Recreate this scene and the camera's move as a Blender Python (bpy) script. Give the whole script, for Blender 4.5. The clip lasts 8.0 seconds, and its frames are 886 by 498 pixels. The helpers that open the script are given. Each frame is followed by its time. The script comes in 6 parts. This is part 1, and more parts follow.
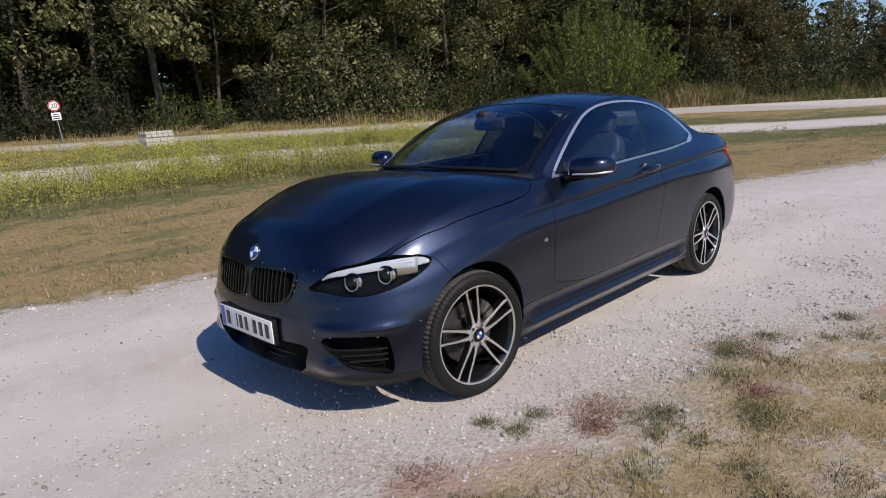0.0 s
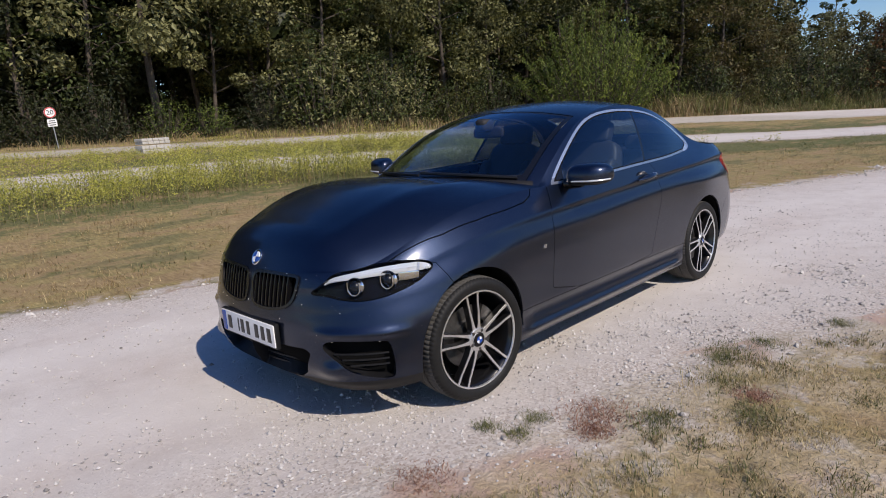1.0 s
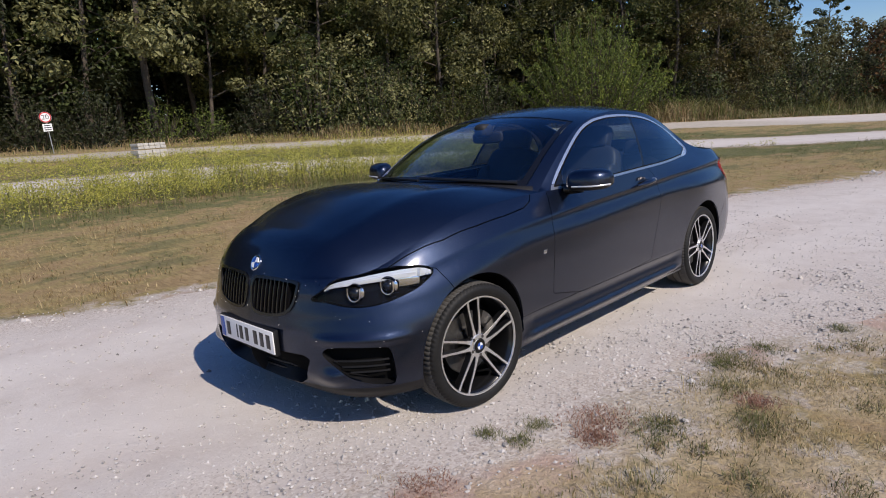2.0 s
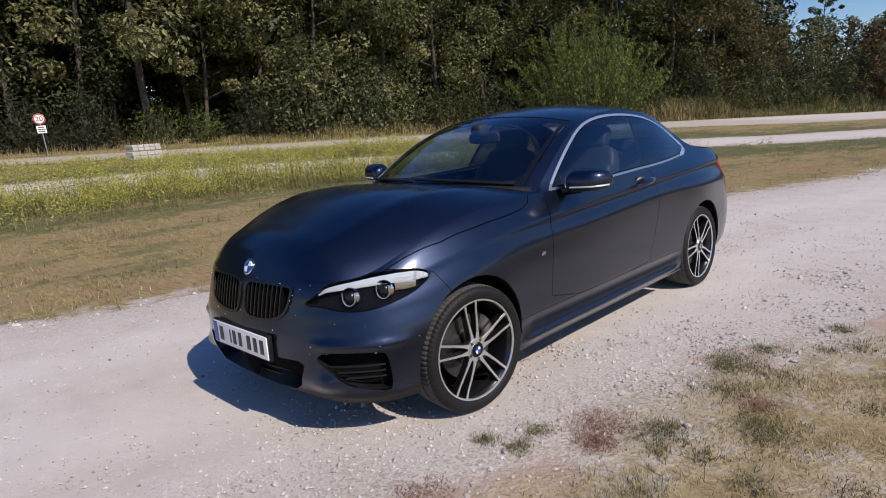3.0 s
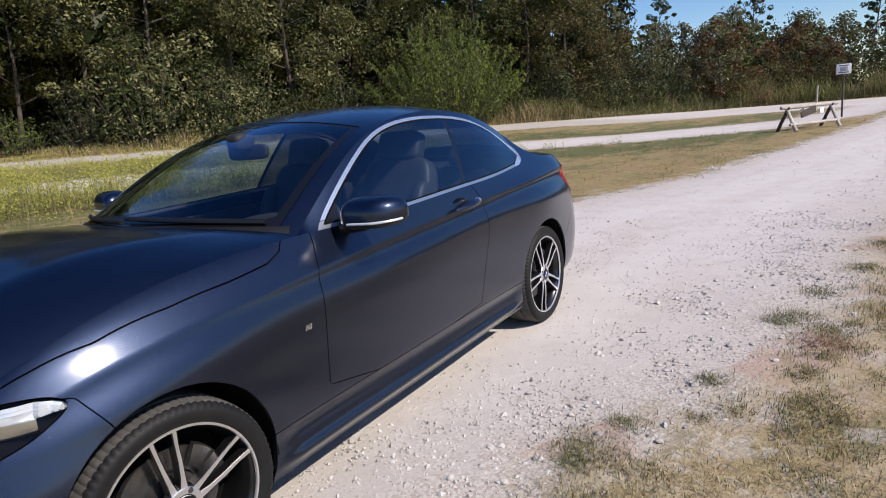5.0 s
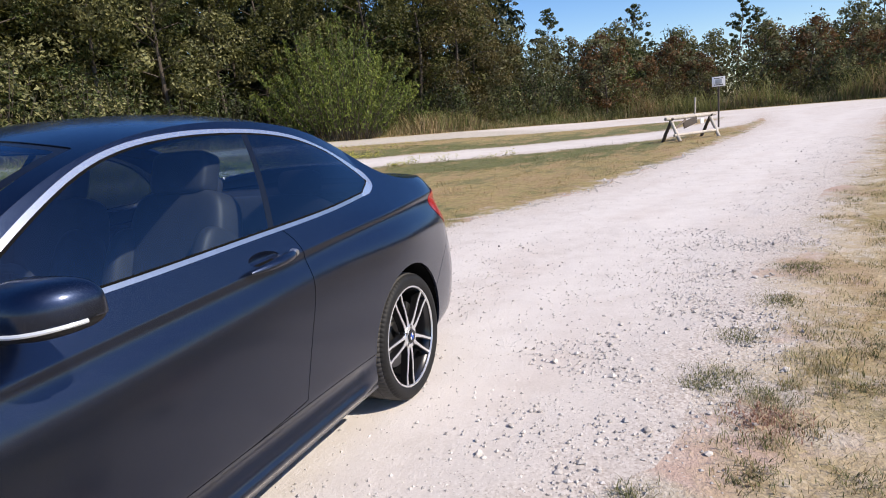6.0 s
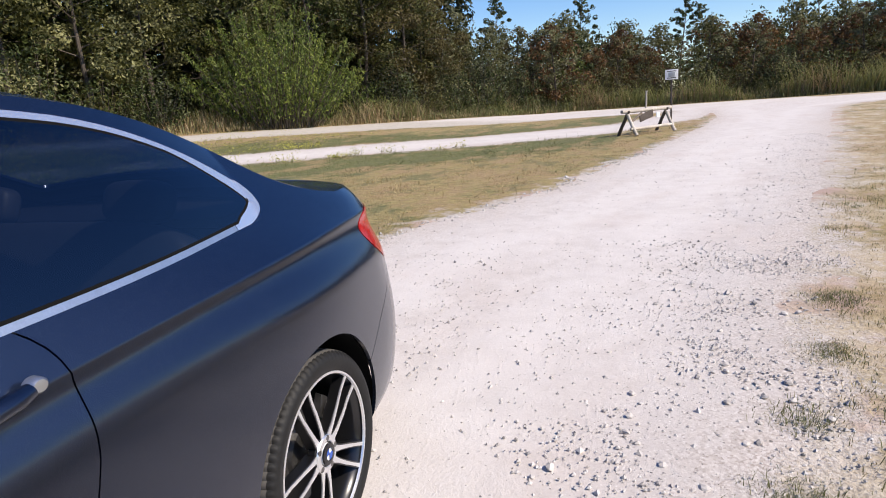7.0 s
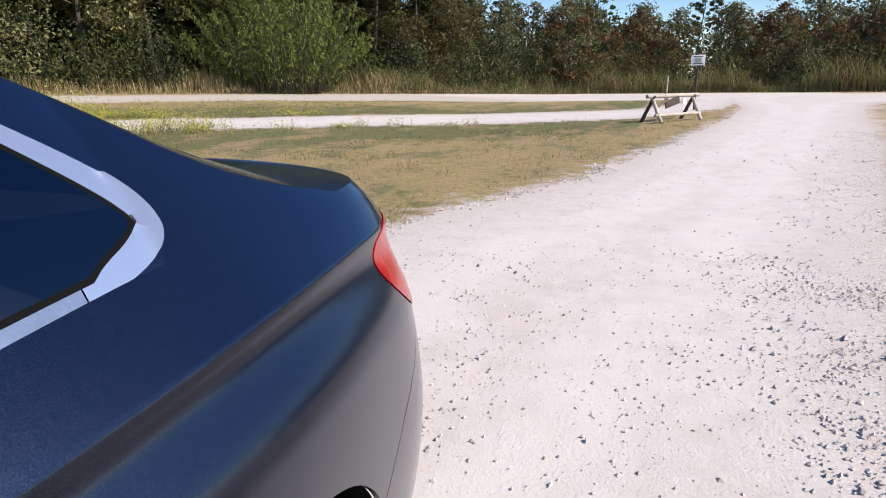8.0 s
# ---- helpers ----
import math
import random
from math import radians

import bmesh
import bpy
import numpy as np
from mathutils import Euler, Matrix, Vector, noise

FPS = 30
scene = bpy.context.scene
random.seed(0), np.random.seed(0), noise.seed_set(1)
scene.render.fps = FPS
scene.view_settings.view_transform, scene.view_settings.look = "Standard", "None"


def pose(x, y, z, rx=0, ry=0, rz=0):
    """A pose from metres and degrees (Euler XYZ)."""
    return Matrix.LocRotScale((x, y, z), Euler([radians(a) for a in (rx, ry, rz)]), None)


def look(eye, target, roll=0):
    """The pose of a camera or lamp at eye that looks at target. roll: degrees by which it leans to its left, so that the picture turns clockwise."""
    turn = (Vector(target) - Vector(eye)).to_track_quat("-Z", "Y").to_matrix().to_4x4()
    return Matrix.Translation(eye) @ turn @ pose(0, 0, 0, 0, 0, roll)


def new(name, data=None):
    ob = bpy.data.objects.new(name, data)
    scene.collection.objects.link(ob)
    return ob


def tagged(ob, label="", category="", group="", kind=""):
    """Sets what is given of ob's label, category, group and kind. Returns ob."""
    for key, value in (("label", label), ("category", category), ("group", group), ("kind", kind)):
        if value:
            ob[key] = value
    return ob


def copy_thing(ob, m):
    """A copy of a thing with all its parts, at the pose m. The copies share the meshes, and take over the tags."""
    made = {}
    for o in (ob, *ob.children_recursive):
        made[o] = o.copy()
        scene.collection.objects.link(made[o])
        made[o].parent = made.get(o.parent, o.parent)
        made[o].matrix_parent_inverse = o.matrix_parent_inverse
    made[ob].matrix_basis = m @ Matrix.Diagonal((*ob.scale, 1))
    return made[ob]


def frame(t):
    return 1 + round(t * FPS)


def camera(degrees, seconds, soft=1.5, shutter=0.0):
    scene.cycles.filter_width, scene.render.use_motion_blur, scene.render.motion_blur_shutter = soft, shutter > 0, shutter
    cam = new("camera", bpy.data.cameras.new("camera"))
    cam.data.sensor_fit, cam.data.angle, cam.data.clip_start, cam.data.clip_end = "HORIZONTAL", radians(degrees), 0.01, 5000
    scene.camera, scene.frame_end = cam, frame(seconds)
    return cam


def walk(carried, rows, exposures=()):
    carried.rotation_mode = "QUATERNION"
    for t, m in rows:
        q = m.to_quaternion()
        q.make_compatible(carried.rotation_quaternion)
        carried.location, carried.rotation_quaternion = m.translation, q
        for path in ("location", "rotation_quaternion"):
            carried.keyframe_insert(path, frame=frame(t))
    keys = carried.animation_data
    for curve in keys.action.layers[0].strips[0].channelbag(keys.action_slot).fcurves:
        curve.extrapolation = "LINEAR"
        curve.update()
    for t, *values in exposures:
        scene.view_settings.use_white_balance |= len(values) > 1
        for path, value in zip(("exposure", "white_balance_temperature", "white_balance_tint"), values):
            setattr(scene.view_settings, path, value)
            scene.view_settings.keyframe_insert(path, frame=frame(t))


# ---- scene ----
cam = camera(71.6, 8.0, soft=1.0)
PATH = [
    (0, (3.442, 2.797, 1.388), (2.082, 1.396, 0.956), -4.2),
    (0.5, (3.465, 2.799, 1.391), (2.095, 1.402, 0.973), -4.1),
    (1, (3.487, 2.802, 1.384), (2.11, 1.409, 0.977), -3.9),
    (1.5, (3.493, 2.797, 1.385), (2.109, 1.408, 0.989), -3.8),
    (3, (3.45, 2.738, 1.387), (2.054, 1.36, 0.994), -4.1),
    (3.5, (3.367, 2.737, 1.373), (1.97, 1.361, 0.978), -4.2),
    (4, (3.13, 2.689, 1.359), (1.734, 1.314, 0.956), -4.8),
    (4.5, (2.778, 2.534, 1.34), (1.324, 1.221, 0.938), -5.6),
    (5, (2.267, 2.425, 1.362), (0.627, 1.358, 0.949), -5.1),
    (5.2, (2.053, 2.381, 1.364), (0.36, 1.395, 0.962), -5.5),
    (6.3, (0.875, 2.105, 1.329), (-0.932, 1.358, 0.909), -5.0),
    (6.5, (0.628, 2.016, 1.327), (-1.189, 1.301, 0.896), -4.9),
    (7, (0.118, 1.773, 1.312), (-1.725, 1.141, 0.863), -4.3),
    (7.5, (-0.378, 1.531, 1.305), (-2.221, 0.907, 0.845), -3.7),
    (8, (-0.767, 1.301, 1.255), (-2.594, 0.679, 0.731), -0.9),
]
walk(cam, [(t, look(e, g, r)) for t, e, g, r in PATH], exposures=[(0, -0.13, 7200, 14), (0.6, -0.08, 7200, 14), (3, -0.07, 7200, 14), (5, 0.20, 7150, 13), (6.3, 0.49, 7330, 13), (8, 0.49, 7330, 13)])

# ---- sky and sun ----
SUN_ELEVATION, SUN_AZIMUTH = 43.0, 84.0      # azimuth: degrees from +x towards +y
world = bpy.data.worlds.new("sky")
scene.world = world
world.use_nodes = True
_nt = world.node_tree
_sky = _nt.nodes.new("ShaderNodeTexSky")
_sky.sky_type = "NISHITA"
_sky.sun_disc = False
_sky.ozone_density = 5.0
_sky.dust_density = 0.4
_sky.sun_elevation = radians(SUN_ELEVATION)
_sky.sun_rotation = radians(90.0 - SUN_AZIMUTH)
_deep = _nt.nodes.new("ShaderNodeHueSaturation")      # clear dry air: a deep blue
_deep.inputs["Saturation"].default_value = 1.27
_deep.inputs["Hue"].default_value = 0.512
_nt.links.new(_sky.outputs[0], _deep.inputs["Color"])
_nt.links.new(_deep.outputs[0], _nt.nodes["Background"].inputs[0])
_nt.nodes["Background"].inputs[1].default_value = 0.135
sun = new("sun", bpy.data.lights.new("sun", "SUN"))
sun.data.energy = 4.4
sun.data.angle = radians(0.53)
sun.data.color = (1.0, 0.965, 0.92)
_a, _e = radians(SUN_AZIMUTH), radians(SUN_ELEVATION)
sun.matrix_world = look((math.cos(_a) * math.cos(_e) * 60, math.sin(_a) * math.cos(_e) * 60, math.sin(_e) * 60), (0, 0, 0))


# ---- materials ----
class Mat:
    """A node material, put together step by step."""

    def __init__(self, name, color=(0.5, 0.5, 0.5), rough=0.5, metal=0.0, **inputs):
        self.m = bpy.data.materials.new(name)
        self.m.use_nodes = True
        self.t = self.m.node_tree
        self.b = self.t.nodes["Principled BSDF"]
        self.put("Base Color", color)
        self.put("Roughness", rough)
        self.put("Metallic", metal)
        for k, v in inputs.items():
            self.put(k.replace("_", " "), v)

    def node(self, kind, **inputs):
        n = self.t.nodes.new("ShaderNode" + kind)
        for k, v in inputs.items():
            self.link(n.inputs[k.replace("_", " ")], v)
        return n

    def link(self, socket, v):
        if isinstance(v, bpy.types.NodeSocket):
            self.t.links.new(v, socket)
        elif isinstance(v, (tuple, list)):
            socket.default_value = (*v, 1.0) if len(v) == 3 and socket.type == "RGBA" else v
        else:
            socket.default_value = v

    def put(self, name, v):
        self.link(self.b.inputs[name], v)

    def coords(self, which="Object"):
        return self.node("TexCoord").outputs[which]

    def position(self):
        return self.node("NewGeometry").outputs["Position"]

    def noise(self, scale, detail=4.0, rough=0.6, at=None, stretch=None):
        at = at or self.position()
        if stretch:
            mp = self.node("Mapping", Vector=at)
            mp.inputs["Scale"].default_value = stretch
            at = mp.outputs[0]
        n = self.node("TexNoise", Vector=at, Scale=scale, Detail=detail, Roughness=rough)
        return n.outputs["Fac"]

    def voronoi(self, scale, out="Distance", feature="F1", at=None, random=1.0):
        n = self.node("TexVoronoi", Vector=at or self.position(), Scale=scale, Randomness=random)
        n.feature = feature
        return n.outputs[out]

    def attr(self, name):
        n = self.node("Attribute")
        n.attribute_name = name
        return n.outputs["Fac"]

    def random(self):
        return self.node("ObjectInfo").outputs["Random"]

    def island(self):
        return self.node("NewGeometry").outputs["Random Per Island"]

    def ramp(self, fac, *stops):
        n = self.node("ValToRGB", Fac=fac)
        r = n.color_ramp
        while len(r.elements) < len(stops):
            r.elements.new(0.5)
        for el, (p, c) in zip(r.elements, stops):
            el.position = p
            el.color = (*c, 1.0) if not isinstance(c, (int, float)) else (c, c, c, 1.0)
        return n.outputs[0]

    def math(self, op, a, b=0.0, c=0.0):
        n = self.node("Math")
        n.operation = op
        for sck, v in zip(n.inputs, (a, b, c)):
            self.link(sck, v)
        return n.outputs[0]

    def mix(self, fac, a, b, mode="MIX"):
        n = self.node("Mix")
        n.data_type, n.blend_type = "RGBA", mode
        self.link(n.inputs[0], fac)
        self.link(n.inputs[6], a)
        self.link(n.inputs[7], b)
        return n.outputs[2]

    def step(self, v, lo, hi):
        n = self.node("MapRange", Value=v)
        n.interpolation_type = "SMOOTHSTEP"
        n.inputs[1].default_value, n.inputs[2].default_value = lo, hi
        return n.outputs[0]

    def bump(self, height, strength=0.5, distance=0.01, under=None):
        n = self.node("Bump", Height=height, Strength=strength, Distance=distance)
        if under:
            self.link(n.inputs["Normal"], under)
        self.put("Normal", n.outputs[0])
        return n.outputs[0]


def plain(name, color, rough=0.5, metal=0.0, grain=0.0, scale=40.0, **kw):
    m = Mat(name, color, rough, metal, **kw)
    if grain:
        f = m.noise(scale, 5, 0.65, at=m.coords())
        g = m.noise(scale * 0.12, 3, 0.6, at=m.coords())
        v = m.math("MULTIPLY", f, g)
        dark = tuple(c * (1 - grain) for c in color)
        light = tuple(min(1, c * (1 + grain)) for c in color)
        m.put("Base Color", m.ramp(v, (0.1, dark), (0.45, light)))
        m.bump(f, 0.15, 0.004)
    return m.m


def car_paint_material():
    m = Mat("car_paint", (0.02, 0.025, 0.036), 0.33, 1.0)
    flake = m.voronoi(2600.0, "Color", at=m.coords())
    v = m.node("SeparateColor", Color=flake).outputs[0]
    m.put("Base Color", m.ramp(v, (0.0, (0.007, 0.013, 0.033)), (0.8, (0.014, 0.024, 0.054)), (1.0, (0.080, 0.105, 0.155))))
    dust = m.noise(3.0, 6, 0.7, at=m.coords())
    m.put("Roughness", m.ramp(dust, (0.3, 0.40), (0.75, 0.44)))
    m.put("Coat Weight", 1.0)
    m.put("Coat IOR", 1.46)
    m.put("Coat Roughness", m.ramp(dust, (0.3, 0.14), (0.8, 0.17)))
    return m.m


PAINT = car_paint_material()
BLACK_TRIM = plain("black_trim", (0.007, 0.007, 0.008), 0.5, grain=0.2, Specular_IOR_Level=0.35)
GLOSS_BLACK = plain("gloss_black", (0.005, 0.005, 0.006), 0.26)
DARK_INSIDE = plain("dark_inside", (0.005, 0.005, 0.005), 0.9, Specular_IOR_Level=0.08)
SATIN = plain("satin_aluminium", (0.70, 0.74, 0.78), 0.26, 0.82)
# brushed trim, darker than SATIN: the belt strip's dim reflection put into colour
SATIN_DARK = plain("brushed_aluminium_shaded", (0.50, 0.52, 0.55), 0.32, 0.9, grain=0.12, scale=200)
CHROME = plain("chrome", (0.80, 0.80, 0.82), 0.10, 1.0)
RUBBER = plain("tyre_rubber", (0.009, 0.0088, 0.0085), 0.62, grain=0.35, scale=60, Specular_IOR_Level=0.3)
TREAD = plain("dusty_tread", (0.075, 0.071, 0.066), 0.85, grain=0.4, scale=50)
RIM_DARK = plain("rim_black", (0.010, 0.010, 0.011), 0.28, 0.3, Coat_Weight=0.4)
RIM_CUT = plain("rim_machined_face", (0.80, 0.80, 0.80), 0.34, 0.9)
STEEL = plain("brake_steel", (0.17, 0.165, 0.16), 0.38, 0.9, grain=0.3)
LEATHER = plain("black_leather", (0.040, 0.042, 0.046), 0.55, grain=0.25, scale=120)
PLASTIC_IN = plain("dash_plastic", (0.014, 0.014, 0.016), 0.7, grain=0.3, scale=90)
PLATE_WHITE = plain("plate_white", (0.78, 0.78, 0.77), 0.35, grain=0.05)
PLATE_BAR = plain("plate_black", (0.012, 0.012, 0.014), 0.4)
BLUE_ENAMEL = plain("blue_enamel", (0.015, 0.07, 0.32), 0.25)
WHITE_ENAMEL = plain("white_enamel", (0.75, 0.76, 0.78), 0.25)
LAMP_SILVER = plain("lamp_reflector", (0.75, 0.76, 0.78), 0.14, 1.0)
LAMP_DARK = plain("lamp_dark_chrome", (0.10, 0.11, 0.13), 0.2, 0.9)
LAMP_WHITE = plain("lamp_light_guide", (0.62, 0.65, 0.68), 0.25, 0.3)


def glass_material(name, tint, rough=0.0, base=0.07):
    m = bpy.data.materials.new(name)
    m.use_nodes = True
    t = m.node_tree
    t.nodes.clear()
    out = t.nodes.new("ShaderNodeOutputMaterial")
    mix = t.nodes.new("ShaderNodeMixShader")
    see = t.nodes.new("ShaderNodeBsdfTransparent")
    see.inputs[0].default_value = (*tint, 1)
    gl = t.nodes.new("ShaderNodeBsdfGlossy")
    gl.inputs["Roughness"].default_value = rough
    gl.inputs[0].default_value = (0.72, 0.86, 1, 1)
    lw = t.nodes.new("ShaderNodeLayerWeight")
    lw.inputs[0].default_value = 0.5
    pw = t.nodes.new("ShaderNodeMath")
    pw.operation = "POWER"
    pw.inputs[1].default_value = 4.2
    ma = t.nodes.new("ShaderNodeMath")
    ma.operation = "MULTIPLY_ADD"
    ma.inputs[1].default_value, ma.inputs[2].default_value = 0.92, base
    t.links.new(lw.outputs["Facing"], pw.inputs[0])
    t.links.new(pw.outputs[0], ma.inputs[0])
    t.links.new(ma.outputs[0], mix.inputs[0])
    t.links.new(see.outputs[0], mix.inputs[1])
    t.links.new(gl.outputs[0], mix.inputs[2])
    t.links.new(mix.outputs[0], out.inputs[0])
    return m


GLASS = glass_material("windscreen_glass", (0.80, 0.86, 0.85), base=0.06)
GLASS_SIDE = glass_material("side_glass", (0.42, 0.52, 0.60), base=0.08)
GLASS_DARK = glass_material("tinted_glass", (0.10, 0.12, 0.16), base=0.07)
GLASS_LAMP = glass_material("lamp_lens", (0.95, 0.96, 0.97), base=0.012)
RED_LENS = plain("red_lens", (0.30, 0.005, 0.006), 0.2, Coat_Weight=0.2)


def gravel_material():
    m = Mat("white_gravel", rough=0.92)
    d = m.attr("edge")
    big = m.noise(0.55, 4, 0.6)
    mid = m.noise(4.0, 6, 0.65)
    fine = m.noise(60.0, 5, 0.7)
    cell = m.node("SeparateColor", Color=m.voronoi(85.0, "Color")).outputs[0]
    dist = m.voronoi(85.0)
    fines = m.ramp(m.math("ADD", m.math("MULTIPLY", mid, 0.6), m.math("MULTIPLY", fine, 0.4)), (0.30, (0.44, 0.395, 0.355)), (0.5, (0.545, 0.50, 0.46)), (0.72, (0.63, 0.59, 0.55)))
    stone = m.ramp(cell, (0.0, (0.20, 0.185, 0.17)), (0.10, (0.40, 0.37, 0.34)), (0.6, (0.56, 0.52, 0.48)), (1.0, (0.68, 0.65, 0.61)))
    loose = m.step(m.math("ADD", m.math("MULTIPLY", mid, 0.9), m.math("MULTIPLY", m.step(d, -1.2, -0.2), 0.25)), 0.52, 0.68)
    speck = m.math("MULTIPLY", loose, m.step(dist, 0.42, 0.25))
    col = m.mix(m.math("MULTIPLY", speck, 0.8), fines, stone)
    col = m.mix(m.math("MULTIPLY", m.step(big, 0.48, 0.68), 0.30), col, (0.47, 0.385, 0.33))
    soil = m.ramp(cell, (0.0, (0.30, 0.245, 0.20)), (0.5, (0.48, 0.415, 0.36)), (1.0, (0.60, 0.55, 0.50)))
    rim = m.step(m.math("ADD", d, m.math("MULTIPLY", m.math("SUBTRACT", mid, 0.5), 1.4)), -0.55, 0.05)
    col = m.mix(m.math("MULTIPLY", rim, 0.75), col, soil)
    worn = m.math("MULTIPLY", m.step(d, -0.75, -1.15), m.step(d, -1.85, -1.35))
    col = m.mix(m.math("MULTIPLY", worn, m.math("MULTIPLY", m.step(big, 0.3, 0.6), 0.5)), col, (0.62, 0.585, 0.545))
    col = m.mix(m.math("MULTIPLY", m.attr("dirt"), 0.65), col, m.ramp(mid, (0.3, (0.30, 0.265, 0.205)), (0.7, (0.46, 0.42, 0.345))))
    m.put("Base Color", col)
    rut = m.noise(1.4, 4, 0.6, stretch=(0.35, 1.0, 1.0))
    grit = m.noise(170.0, 3, 0.75)
    h = m.math("ADD", m.math("MULTIPLY", fine, 0.9), m.math("MULTIPLY", m.math("MULTIPLY", grit, m.math("ADD", loose, 0.25)), 0.8))
    m.bump(m.math("ADD", m.math("ADD", h, m.math("MULTIPLY", mid, 1.2)), m.math("MULTIPLY", rut, 1.5)), 0.42, 0.014)
    return m.m


def grass_ground_material():
    m = Mat("dry_grass_ground", rough=0.95)
    wet = m.attr("green")
    big = m.noise(0.35, 4, 0.6)
    mid = m.noise(3.2, 5, 0.7)
    fine = m.noise(38.0, 4, 0.7)
    streak = m.noise(22.0, 4, 0.7, stretch=(1.0, 0.25, 1.0))
    soil = m.ramp(fine, (0.25, (0.17, 0.11, 0.052)), (0.75, (0.40, 0.285, 0.145)))
    straw = m.ramp(streak, (0.25, (0.14, 0.108, 0.040)), (0.55, (0.30, 0.235, 0.095)), (0.8, (0.48, 0.385, 0.175)))
    green = m.ramp(streak, (0.25, (0.055, 0.062, 0.018)), (0.8, (0.19, 0.19, 0.062)))
    d = m.attr("edge")
    col = m.mix(m.step(m.math("ADD", mid, m.math("MULTIPLY", big, 0.5)), 0.55, 0.85), soil, straw)
    cell = m.node("SeparateColor", Color=m.voronoi(70.0, "Color")).outputs[0]
    grit = m.ramp(cell, (0.0, (0.37, 0.325, 0.28)), (0.3, (0.48, 0.425, 0.375)), (1.0, (0.58, 0.535, 0.49)))
    rosy = m.mix(m.step(m.noise(1.1, 3, 0.6), 0.5, 0.62), grit, (0.44, 0.315, 0.26))
    reach = m.math("ADD", d, m.math("MULTIPLY", m.math("SUBTRACT", mid, 0.5), 2.0))
    reach = m.math("SUBTRACT", reach, m.math("MULTIPLY", m.attr("verge"), 0.12))
    bare = m.step(reach, 0.42, -0.12)
    patch = m.noise(1.3, 5, 0.7)
    gf = m.math("ADD", m.math("ADD", m.math("MULTIPLY", m.math("SUBTRACT", mid, 0.5), 1.5), m.math("MULTIPLY", m.math("SUBTRACT", patch, 0.5), 2.6)), wet)
    col = m.mix(m.step(gf, 0.30, 0.85), col, green)
    tan = m.noise(0.75, 5, 0.68, stretch=(0.6, 1.5, 1.0))
    col = m.mix(m.math("MULTIPLY", m.step(tan, 0.50, 0.62), 0.75), col, m.ramp(streak, (0.3, (0.20, 0.125, 0.058)), (0.7, (0.40, 0.285, 0.15))))
    col = m.mix(m.math("MULTIPLY", m.step(tan, 0.48, 0.37), 0.75), col, m.ramp(streak, (0.3, (0.065, 0.068, 0.024)), (0.75, (0.19, 0.18, 0.075))))
    sunny = m.ramp(m.math("ADD", m.math("MULTIPLY", fine, 0.5), m.math("MULTIPLY", mid, 0.5)), (0.3, (0.27, 0.205, 0.125)), (0.5, (0.46, 0.365, 0.235)), (0.7, (0.62, 0.51, 0.35)))
    col = m.mix(m.math("MULTIPLY", m.math("MULTIPLY", m.attr("verge"), m.step(patch, 0.38, 0.62)), 0.8), col, sunny)
    col = m.mix(m.math("MULTIPLY", m.math("MULTIPLY", m.attr("verge"), m.step(mid, 0.50, 0.62)), 0.55), col, rosy)
    col = m.mix(m.math("MULTIPLY", bare, 0.88), col, rosy)
    m.put("Base Color", col)
    m.bump(m.math("ADD", m.math("ADD", fine, streak), m.math("MULTIPLY", patch, 2.0)), 0.6, 0.03)
    return m.m


def leaf_material(name, dark, mid, light, trans=0.35):
    m = Mat(name, mid, 0.55)
    isl = m.island()
    cl = m.noise(0.8, 3, 0.6)
    f = m.math("ADD", m.math("MULTIPLY", isl, 0.65), m.math("MULTIPLY", cl, 0.5))
    col = m.ramp(f, (0.15, dark), (0.5, mid), (0.95, light))
    m.put("Base Color", col)
    m.put("Specular IOR Level", 0.35)
    tr = m.node("BsdfTranslucent", Color=col)
    mx = m.node("MixShader", Fac=trans)
    m.t.links.new(m.b.outputs[0], mx.inputs[1])
    m.t.links.new(tr.outputs[0], mx.inputs[2])
    m.t.links.new(mx.outputs[0], m.t.nodes["Material Output"].inputs[0])
    return m.m


GRAVEL = gravel_material()
GRASS_GROUND = grass_ground_material()
LEAF_GREEN = leaf_material("leaves_green", (0.010, 0.016, 0.004), (0.036, 0.052, 0.012), (0.096, 0.119, 0.032), 0.25)
LEAF_OLIVE = leaf_material("leaves_olive", (0.021, 0.023, 0.006), (0.065, 0.071, 0.017), (0.155, 0.150, 0.045), 0.42)
LEAF_PALE = leaf_material("leaves_pale", (0.041, 0.044, 0.016), (0.137, 0.139, 0.053), (0.311, 0.300, 0.130), 0.25)
LEAF_BRIGHT = leaf_material("leaves_bright_green", (0.030, 0.048, 0.010), (0.095, 0.135, 0.026), (0.20, 0.24, 0.055), 0.35)
LEAF_WILLOW = leaf_material("leaves_willow", (0.045, 0.070, 0.012), (0.14, 0.185, 0.032), (0.27, 0.31, 0.07), 0.4)
# near-black leaves: shade inside the wood put into the colour
LEAF_SHADED = leaf_material("leaves_deep_shade", (0.007, 0.011, 0.004), (0.019, 0.026, 0.007), (0.044, 0.050, 0.015), 0.15)
LEAF_RUST = leaf_material("leaves_rust", (0.037, 0.018, 0.007), (0.104, 0.052, 0.019), (0.207, 0.115, 0.043), 0.42)
LEAF_BROWN = leaf_material("leaves_brown_olive", (0.033, 0.026, 0.009), (0.085, 0.068, 0.022), (0.170, 0.142, 0.053), 0.42)
# far trees: distance haze put into paler, greyer leaf colours
LEAF_HAZY = leaf_material("leaves_hazy", (0.055, 0.060, 0.024), (0.135, 0.138, 0.062), (0.26, 0.25, 0.125), 0.42)
